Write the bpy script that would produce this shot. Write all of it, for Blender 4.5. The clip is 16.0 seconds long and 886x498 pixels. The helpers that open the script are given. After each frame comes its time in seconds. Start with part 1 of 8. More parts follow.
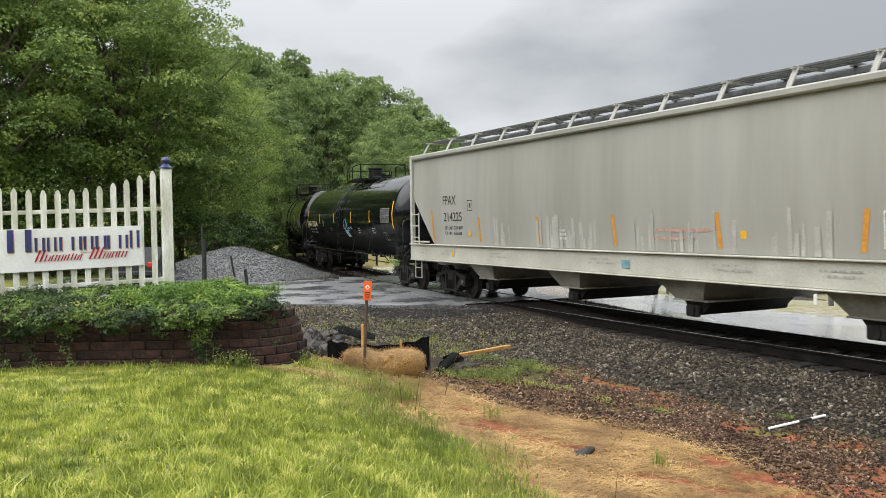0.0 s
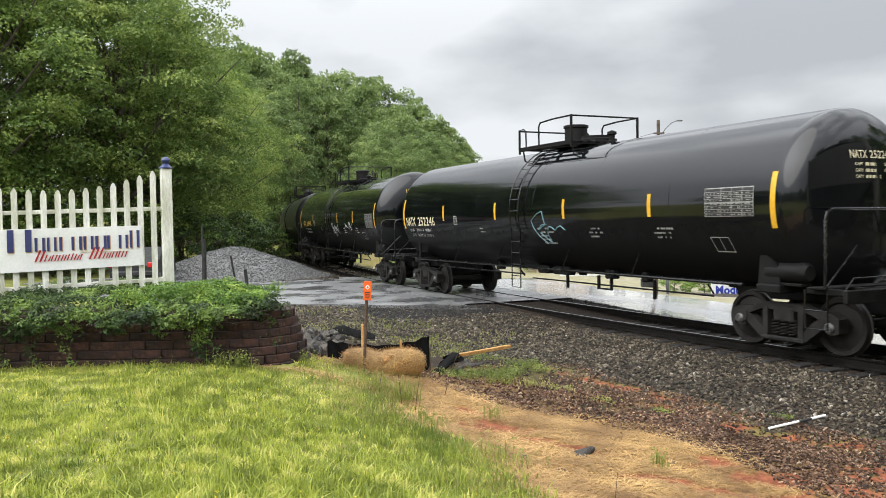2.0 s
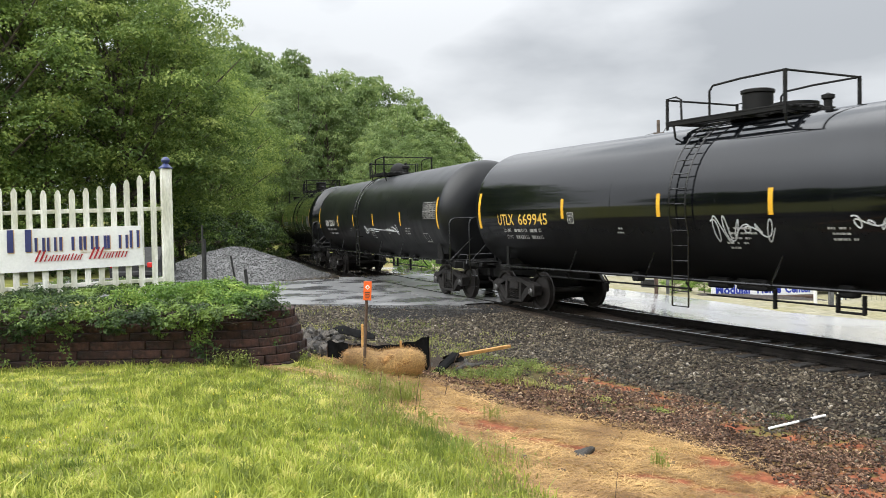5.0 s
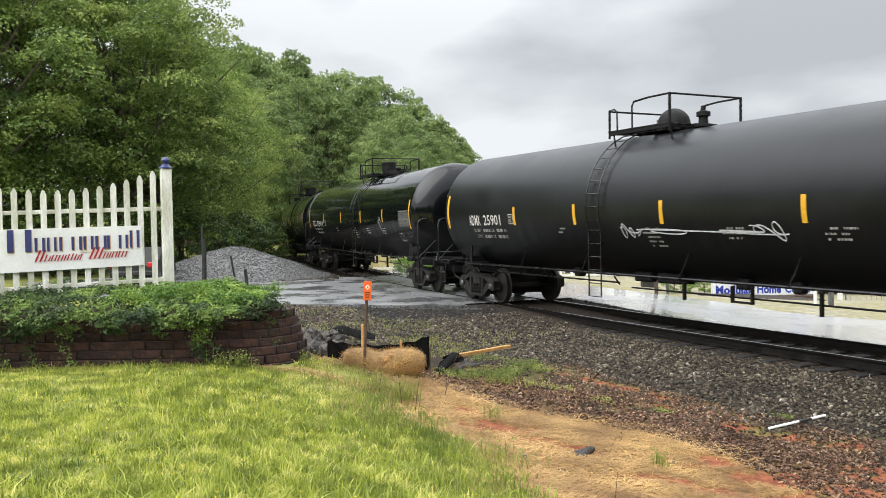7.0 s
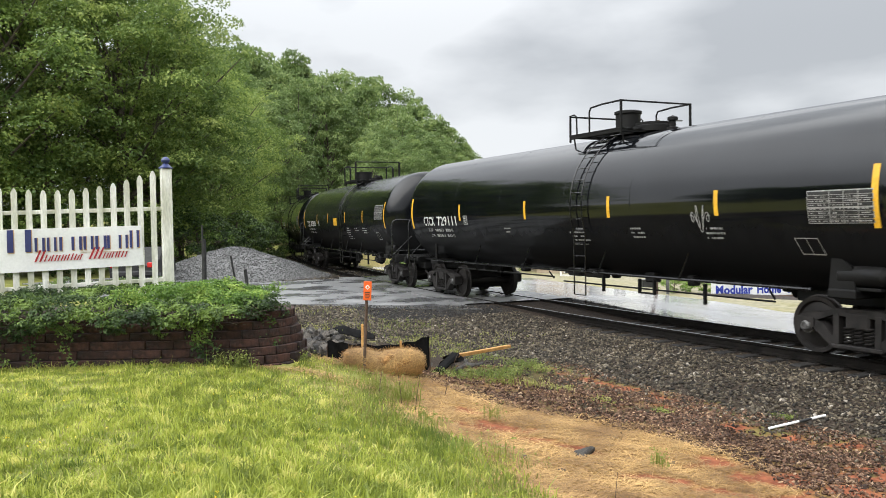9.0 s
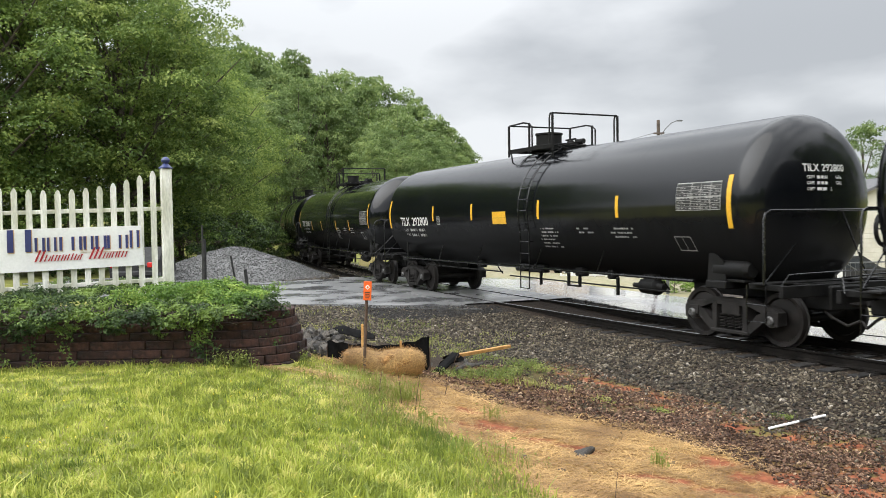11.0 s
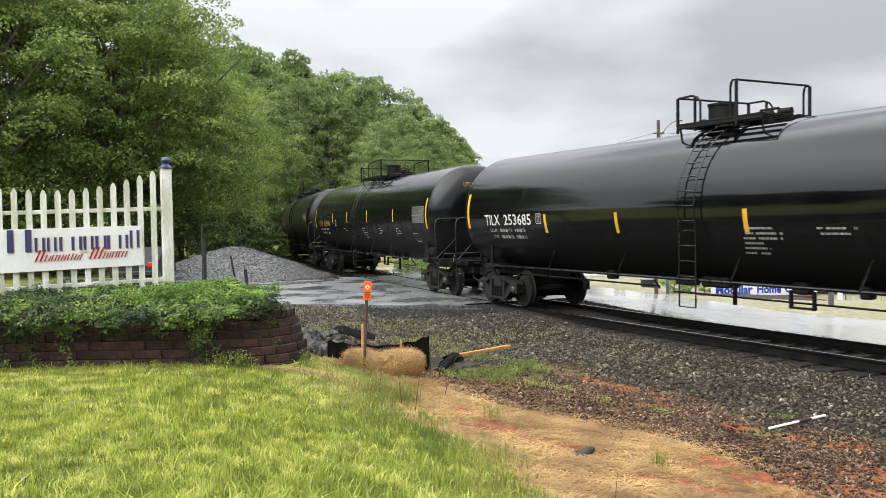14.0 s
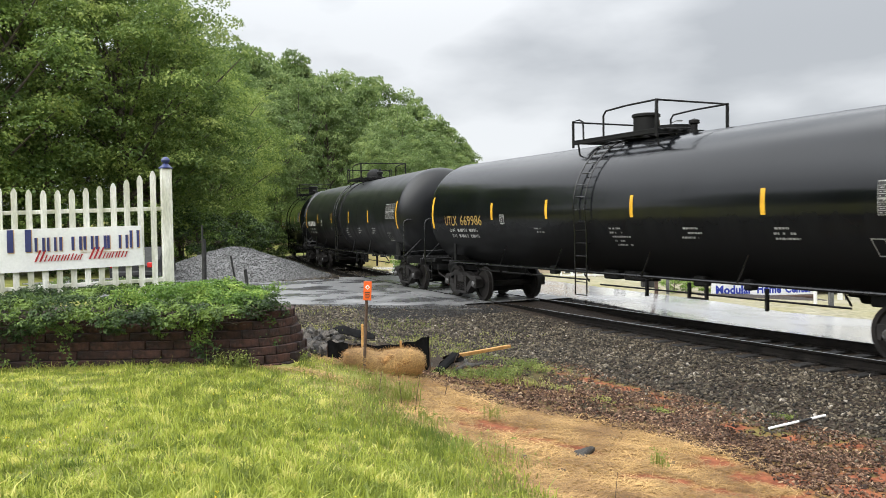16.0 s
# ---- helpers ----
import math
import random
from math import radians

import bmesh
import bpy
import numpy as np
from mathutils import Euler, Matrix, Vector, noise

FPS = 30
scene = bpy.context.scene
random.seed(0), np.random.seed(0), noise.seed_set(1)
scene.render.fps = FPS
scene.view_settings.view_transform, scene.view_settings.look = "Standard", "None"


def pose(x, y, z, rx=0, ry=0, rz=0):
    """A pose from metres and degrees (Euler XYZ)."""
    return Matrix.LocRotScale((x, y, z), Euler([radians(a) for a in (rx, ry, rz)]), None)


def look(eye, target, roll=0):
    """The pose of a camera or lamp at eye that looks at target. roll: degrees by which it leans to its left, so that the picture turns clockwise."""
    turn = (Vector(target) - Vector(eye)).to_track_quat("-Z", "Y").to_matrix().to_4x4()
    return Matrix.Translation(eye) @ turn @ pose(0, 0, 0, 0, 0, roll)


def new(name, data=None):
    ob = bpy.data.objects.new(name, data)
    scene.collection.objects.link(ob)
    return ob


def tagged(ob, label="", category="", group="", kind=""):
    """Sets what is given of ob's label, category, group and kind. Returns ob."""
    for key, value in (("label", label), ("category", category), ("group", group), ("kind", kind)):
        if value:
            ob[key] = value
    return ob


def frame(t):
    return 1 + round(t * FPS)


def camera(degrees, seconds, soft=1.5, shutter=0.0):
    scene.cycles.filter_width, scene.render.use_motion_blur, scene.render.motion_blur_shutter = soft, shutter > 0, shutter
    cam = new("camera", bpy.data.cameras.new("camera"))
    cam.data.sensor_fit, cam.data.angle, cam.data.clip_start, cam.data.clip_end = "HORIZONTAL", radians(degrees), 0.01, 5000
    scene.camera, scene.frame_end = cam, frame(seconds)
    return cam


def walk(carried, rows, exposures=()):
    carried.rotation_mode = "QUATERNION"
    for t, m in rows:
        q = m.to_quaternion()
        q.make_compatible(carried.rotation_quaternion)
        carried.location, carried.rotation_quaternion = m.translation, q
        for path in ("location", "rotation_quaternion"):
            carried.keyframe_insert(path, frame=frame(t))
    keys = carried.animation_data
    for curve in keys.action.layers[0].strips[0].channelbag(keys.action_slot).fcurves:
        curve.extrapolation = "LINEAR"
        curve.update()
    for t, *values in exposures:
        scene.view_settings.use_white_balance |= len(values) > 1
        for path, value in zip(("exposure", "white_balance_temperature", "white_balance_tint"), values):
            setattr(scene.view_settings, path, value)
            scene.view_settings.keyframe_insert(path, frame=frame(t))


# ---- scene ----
cam = camera(55.4, 16.0, soft=0.8, shutter=0.12)
EYE = (0, 0, 2.17)
VIEW = look(EYE, (0, 10, 2.17 - 0.2136), -1.1)
walk(cam, [(0, VIEW), (16.0, VIEW)], [(0, -0.14), (0.8, 0.02), (1.5, 0.12), (2.2, 0.07), (3.2, 0.05), (4.2, 0.1), (16.0, 0.1)])

# ---------------------------------------------------------------- world and light
world = bpy.data.worlds.new("overcast_sky")
scene.world = world
world.use_nodes = True
wn, wl = world.node_tree.nodes, world.node_tree.links
wn.clear()
w_out, w_bg = wn.new("ShaderNodeOutputWorld"), wn.new("ShaderNodeBackground")
w_sky = wn.new("ShaderNodeTexSky")
w_sky.sky_type, w_sky.sun_disc = "NISHITA", False
w_sky.sun_elevation, w_sky.sun_rotation = radians(55), radians(-60)
w_tc, w_map = wn.new("ShaderNodeTexCoord"), wn.new("ShaderNodeMapping")
w_map.inputs["Scale"].default_value = (1.0, 1.0, 2.6)
w_map.inputs["Location"].default_value = (0.35, 0.2, 0.05)
w_no, w_no2 = wn.new("ShaderNodeTexNoise"), wn.new("ShaderNodeTexNoise")
w_no.inputs["Scale"].default_value, w_no.inputs["Detail"].default_value, w_no.inputs["Roughness"].default_value = 3.6, 5, 0.5
w_no2.inputs["Scale"].default_value, w_no2.inputs["Detail"].default_value = 1.9, 3
w_add = wn.new("ShaderNodeMath")
w_add.operation = "MULTIPLY_ADD"
w_add.inputs[1].default_value = 0.6
w_ramp = wn.new("ShaderNodeValToRGB")
w_ramp.color_ramp.elements[0].position, w_ramp.color_ramp.elements[0].color = 0.68, (0.72, 0.755, 0.80, 1)
w_ramp.color_ramp.elements[1].position, w_ramp.color_ramp.elements[1].color = 0.90, (1.20, 1.235, 1.275, 1)
w_sep, w_grad = wn.new("ShaderNodeSeparateXYZ"), wn.new("ShaderNodeMapRange")
w_grad.inputs["From Min"].default_value, w_grad.inputs["From Max"].default_value = 0.18, 0.95
w_grad.interpolation_type = "SMOOTHSTEP"
w_grad.inputs["To Min"].default_value, w_grad.inputs["To Max"].default_value = 0.70, 2.7
w_mul, w_mix = wn.new("ShaderNodeVectorMath"), wn.new("ShaderNodeMix")
w_mul.operation = "SCALE"
w_mix.data_type = "RGBA"
w_mix.inputs["Factor"].default_value = 0.94
wl.new(w_tc.outputs["Generated"], w_map.inputs["Vector"])
wl.new(w_map.outputs["Vector"], w_no.inputs["Vector"])
wl.new(w_map.outputs["Vector"], w_no2.inputs["Vector"])
wl.new(w_no.outputs["Fac"], w_add.inputs[0])
wl.new(w_no2.outputs["Fac"], w_add.inputs[2])
wl.new(w_add.outputs[0], w_ramp.inputs["Fac"])
wl.new(w_tc.outputs["Generated"], w_sep.inputs[0])
wl.new(w_sep.outputs["Z"], w_grad.inputs["Value"])
# the veiled sun stands behind the viewer on the lawn side, and the clouds there are brighter
w_side, w_both = wn.new("ShaderNodeMapRange"), wn.new("ShaderNodeMath")
w_side.interpolation_type = "SMOOTHSTEP"
w_side.inputs["From Min"].default_value, w_side.inputs["From Max"].default_value = 0.08, 0.9
w_side.inputs["To Min"].default_value, w_side.inputs["To Max"].default_value = 1.0, 2.1
w_both.operation = "MULTIPLY"
w_dot = wn.new("ShaderNodeVectorMath")
w_dot.operation = "DOT_PRODUCT"
w_dot.inputs[1].default_value = (-0.87, -0.49, 0.0)
wl.new(w_tc.outputs["Generated"], w_dot.inputs[0])
wl.new(w_dot.outputs["Value"], w_side.inputs["Value"])
wl.new(w_grad.outputs["Result"], w_both.inputs[0])
wl.new(w_side.outputs["Result"], w_both.inputs[1])
# towards the veiled sun the cloud is an even sheet
w_even, w_sheet = wn.new("ShaderNodeMapRange"), wn.new("ShaderNodeMix")
w_even.interpolation_type = "SMOOTHSTEP"
w_even.inputs["From Min"].default_value, w_even.inputs["From Max"].default_value = -0.35, 0.25
w_even.inputs["To Min"].default_value, w_even.inputs["To Max"].default_value = 0.0, 0.9
w_sheet.data_type = "RGBA"
w_sheet.inputs["B"].default_value = (0.92, 0.955, 1.0, 1)
wl.new(w_dot.outputs["Value"], w_even.inputs["Value"])
wl.new(w_even.outputs["Result"], w_sheet.inputs["Factor"])
wl.new(w_ramp.outputs["Color"], w_sheet.inputs["A"])
wl.new(w_sheet.outputs["Result"], w_mul.inputs[0])
wl.new(w_both.outputs[0], w_mul.inputs["Scale"])
w_dim = wn.new("ShaderNodeVectorMath")
w_dim.operation = "SCALE"
w_dim.inputs["Scale"].default_value = 0.12
wl.new(w_sky.outputs["Color"], w_dim.inputs[0])
wl.new(w_dim.outputs["Vector"], w_mix.inputs["A"])
wl.new(w_mul.outputs["Vector"], w_mix.inputs["B"])
wl.new(w_mix.outputs["Result"], w_bg.inputs["Color"])
w_bg.inputs["Strength"].default_value = 1.0
wl.new(w_bg.outputs[0], w_out.inputs[0])

sun = new("sun", bpy.data.lights.new("sun", "SUN"))
sun.data.energy, sun.data.angle, sun.data.color = 2.1, radians(75), (1.0, 0.96, 0.9)
sun.matrix_world = look((-30, -22, 60), (0, 12, 0))


# ---------------------------------------------------------------- materials
def surf(name, c1, c2, scale=3.0, rough=0.6, rough2=None, metal=0.0, bump=0.0, bscale=30.0, spec=0.5,
         vary=0.0, island=0.0, streak=0.0, fine=0.25):
    """A surface of two mottled colours with fine grain, relief, and variation from piece to piece."""
    m = bpy.data.materials.new(name)
    m.use_nodes = True
    n, l = m.node_tree.nodes, m.node_tree.links
    b = n["Principled BSDF"]
    tc = n.new("ShaderNodeTexCoord")
    vec = tc.outputs["Object"]
    if streak:
        mp = n.new("ShaderNodeMapping")
        mp.inputs["Scale"].default_value = (1, 1, streak)
        l.new(vec, mp.inputs["Vector"])
        vec = mp.outputs["Vector"]
    big, small = n.new("ShaderNodeTexNoise"), n.new("ShaderNodeTexNoise")
    big.inputs["Scale"].default_value, big.inputs["Detail"].default_value = scale, 5
    small.inputs["Scale"].default_value, small.inputs["Detail"].default_value = bscale, 4
    l.new(vec, big.inputs["Vector"])
    l.new(vec, small.inputs["Vector"])
    ramp = n.new("ShaderNodeValToRGB")
    ramp.color_ramp.elements[0].position, ramp.color_ramp.elements[0].color = 0.36, (*c1, 1)
    ramp.color_ramp.elements[1].position, ramp.color_ramp.elements[1].color = 0.64, (*c2, 1)
    l.new(big.outputs["Fac"], ramp.inputs["Fac"])
    mr = n.new("ShaderNodeMapRange")
    mr.inputs["To Min"].default_value, mr.inputs["To Max"].default_value = 1 - fine, 1 + fine
    mr.inputs["From Min"].default_value, mr.inputs["From Max"].default_value = 0.3, 0.7
    l.new(small.outputs["Fac"], mr.inputs["Value"])
    gain = mr.outputs["Result"]
    for amount, node, socket in ((vary, "ShaderNodeObjectInfo", "Random"), (island, "ShaderNodeNewGeometry", "Random Per Island")):
        if amount:
            src, r2, mm = n.new(node), n.new("ShaderNodeMapRange"), n.new("ShaderNodeMath")
            r2.inputs["To Min"].default_value, r2.inputs["To Max"].default_value = 1 - amount, 1 + amount
            mm.operation = "MULTIPLY"
            l.new(src.outputs[socket], r2.inputs["Value"])
            l.new(gain, mm.inputs[0])
            l.new(r2.outputs["Result"], mm.inputs[1])
            gain = mm.outputs[0]
    sc = n.new("ShaderNodeVectorMath")
    sc.operation = "SCALE"
    l.new(ramp.outputs["Color"], sc.inputs[0])
    l.new(gain, sc.inputs["Scale"])
    l.new(sc.outputs["Vector"], b.inputs["Base Color"])
    if rough2 is None:
        b.inputs["Roughness"].default_value = rough
    else:
        rr = n.new("ShaderNodeMapRange")
        rr.inputs["From Min"].default_value, rr.inputs["From Max"].default_value = 0.35, 0.65
        rr.inputs["To Min"].default_value, rr.inputs["To Max"].default_value = rough, rough2
        l.new(big.outputs["Fac"], rr.inputs["Value"])
        l.new(rr.outputs["Result"], b.inputs["Roughness"])
    b.inputs["Metallic"].default_value = metal
    b.inputs["Specular IOR Level"].default_value = spec
    if bump:
        bp = n.new("ShaderNodeBump")
        bp.inputs["Strength"].default_value, bp.inputs["Distance"].default_value = 1.0, bump
        l.new(small.outputs["Fac"], bp.inputs["Height"])
        l.new(bp.outputs["Normal"], b.inputs["Normal"])
    return m


def dark_reflection(m, low, high, amount=0.85):
    """Adds a dull streaked film over the lower flank, painting in its dark reflection."""
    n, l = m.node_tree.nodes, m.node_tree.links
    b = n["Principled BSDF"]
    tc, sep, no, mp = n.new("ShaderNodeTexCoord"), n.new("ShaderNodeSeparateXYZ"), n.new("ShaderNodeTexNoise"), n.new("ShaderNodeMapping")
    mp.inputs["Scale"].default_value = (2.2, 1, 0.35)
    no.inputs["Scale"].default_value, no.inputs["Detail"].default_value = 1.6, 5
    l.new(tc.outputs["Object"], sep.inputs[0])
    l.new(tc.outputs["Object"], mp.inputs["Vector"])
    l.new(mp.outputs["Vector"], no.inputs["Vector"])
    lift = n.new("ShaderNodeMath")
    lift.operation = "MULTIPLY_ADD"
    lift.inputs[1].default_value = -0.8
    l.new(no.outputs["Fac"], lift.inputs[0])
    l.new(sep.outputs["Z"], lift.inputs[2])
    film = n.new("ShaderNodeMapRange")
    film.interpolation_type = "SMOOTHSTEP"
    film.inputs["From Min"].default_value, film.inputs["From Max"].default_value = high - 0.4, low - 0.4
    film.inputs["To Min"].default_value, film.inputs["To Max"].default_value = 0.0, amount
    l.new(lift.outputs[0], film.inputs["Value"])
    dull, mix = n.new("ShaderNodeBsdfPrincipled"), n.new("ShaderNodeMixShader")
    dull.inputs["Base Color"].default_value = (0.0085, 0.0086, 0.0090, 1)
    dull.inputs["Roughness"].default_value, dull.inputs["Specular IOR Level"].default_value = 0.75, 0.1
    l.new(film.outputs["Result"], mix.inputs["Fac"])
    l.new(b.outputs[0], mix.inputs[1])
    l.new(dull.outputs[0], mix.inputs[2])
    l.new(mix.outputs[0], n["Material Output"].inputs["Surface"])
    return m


def foliage(name, c1, c2, c3, trans=0.35, clump=0.45, bough=0.2):
    """Leaves: colour from clump to clump and from leaf to leaf, and light that shines through."""
    m = bpy.data.materials.new(name)
    m.use_nodes = True
    n, l = m.node_tree.nodes, m.node_tree.links
    b, out = n["Principled BSDF"], n["Material Output"]
    geo, tc, no = n.new("ShaderNodeNewGeometry"), n.new("ShaderNodeTexCoord"), n.new("ShaderNodeTexNoise")
    no.inputs["Scale"].default_value = clump
    l.new(tc.outputs["Object"], no.inputs["Vector"])
    info = n.new("ShaderNodeObjectInfo")
    add, add2 = n.new("ShaderNodeMath"), n.new("ShaderNodeMath")
    add.operation, add2.operation = "MULTIPLY_ADD", "MULTIPLY_ADD"
    boost = n.new("ShaderNodeMapRange")
    boost.inputs["From Min"].default_value, boost.inputs["From Max"].default_value = 0.3, 0.7
    boost.inputs["To Min"].default_value, boost.inputs["To Max"].default_value = 0.5 - bough, 0.5 + bough
    boost.clamp = False
    l.new(no.outputs["Fac"], boost.inputs["Value"])
    add.inputs[1].default_value = 0.3
    l.new(geo.outputs["Random Per Island"], add.inputs[0])
    l.new(boost.outputs["Result"], add.inputs[2])
    add2.inputs[1].default_value = 0.16
    l.new(info.outputs["Random"], add2.inputs[0])
    l.new(add.outputs[0], add2.inputs[2])
    ramp = n.new("ShaderNodeValToRGB")
    e = ramp.color_ramp.elements
    e[0].position, e[0].color = 0.45, (*c1, 1)
    e[1].position, e[1].color = 1.15, (*c3, 1)
    e.new(0.8).color = (*c2, 1)
    l.new(add2.outputs[0], ramp.inputs["Fac"])
    l.new(ramp.outputs["Color"], b.inputs["Base Color"])
    b.inputs["Roughness"].default_value = 0.5
    b.inputs["Specular IOR Level"].default_value = 0.35
    tr, mx = n.new("ShaderNodeBsdfTranslucent"), n.new("ShaderNodeMixShader")
    l.new(ramp.outputs["Color"], tr.inputs["Color"])
    mx.inputs["Fac"].default_value = trans
    l.new(b.outputs[0], mx.inputs[1])
    l.new(tr.outputs[0], mx.inputs[2])
    l.new(mx.outputs[0], out.inputs["Surface"])
    return m


def broken_stone(name, tints, rough=0.75, spec=0.35):
    """Crushed stone: each piece its own tint, with grain and dust on it."""
    m = bpy.data.materials.new(name)
    m.use_nodes = True
    n, l = m.node_tree.nodes, m.node_tree.links
    b = n["Principled BSDF"]
    geo, tc, no, big = n.new("ShaderNodeNewGeometry"), n.new("ShaderNodeTexCoord"), n.new("ShaderNodeTexNoise"), n.new("ShaderNodeTexNoise")
    no.inputs["Scale"].default_value, no.inputs["Detail"].default_value = 55, 4
    big.inputs["Scale"].default_value, big.inputs["Detail"].default_value = 1.1, 3
    ramp = n.new("ShaderNodeValToRGB")
    e = ramp.color_ramp.elements
    e[0].position, e[0].color = tints[0][0], (*tints[0][1], 1)
    e[1].position, e[1].color = tints[-1][0], (*tints[-1][1], 1)
    for at, c in tints[1:-1]:
        e.new(at).color = (*c, 1)
    l.new(geo.outputs["Random Per Island"], ramp.inputs["Fac"])
    gain = None
    for tex, lo, hi in ((no, 0.6, 1.4), (big, 0.65, 1.35)):
        mr = n.new("ShaderNodeMapRange")
        mr.inputs["From Min"].default_value, mr.inputs["From Max"].default_value = 0.3, 0.7
        mr.inputs["To Min"].default_value, mr.inputs["To Max"].default_value = lo, hi
        l.new(tc.outputs["Object"], tex.inputs["Vector"])
        l.new(tex.outputs["Fac"], mr.inputs["Value"])
        if gain is None:
            gain = mr.outputs["Result"]
        else:
            mm = n.new("ShaderNodeMath")
            mm.operation = "MULTIPLY"
            l.new(gain, mm.inputs[0])
            l.new(mr.outputs["Result"], mm.inputs[1])
            gain = mm.outputs[0]
    sc = n.new("ShaderNodeVectorMath")
    sc.operation = "SCALE"
    l.new(ramp.outputs["Color"], sc.inputs[0])
    l.new(gain, sc.inputs["Scale"])
    l.new(sc.outputs["Vector"], b.inputs["Base Color"])
    b.inputs["Roughness"].default_value, b.inputs["Specular IOR Level"].default_value = rough, spec
    bp = n.new("ShaderNodeBump")
    bp.inputs["Distance"].default_value = 0.004
    l.new(no.outputs["Fac"], bp.inputs["Height"])
    l.new(bp.outputs["Normal"], b.inputs["Normal"])
    return m


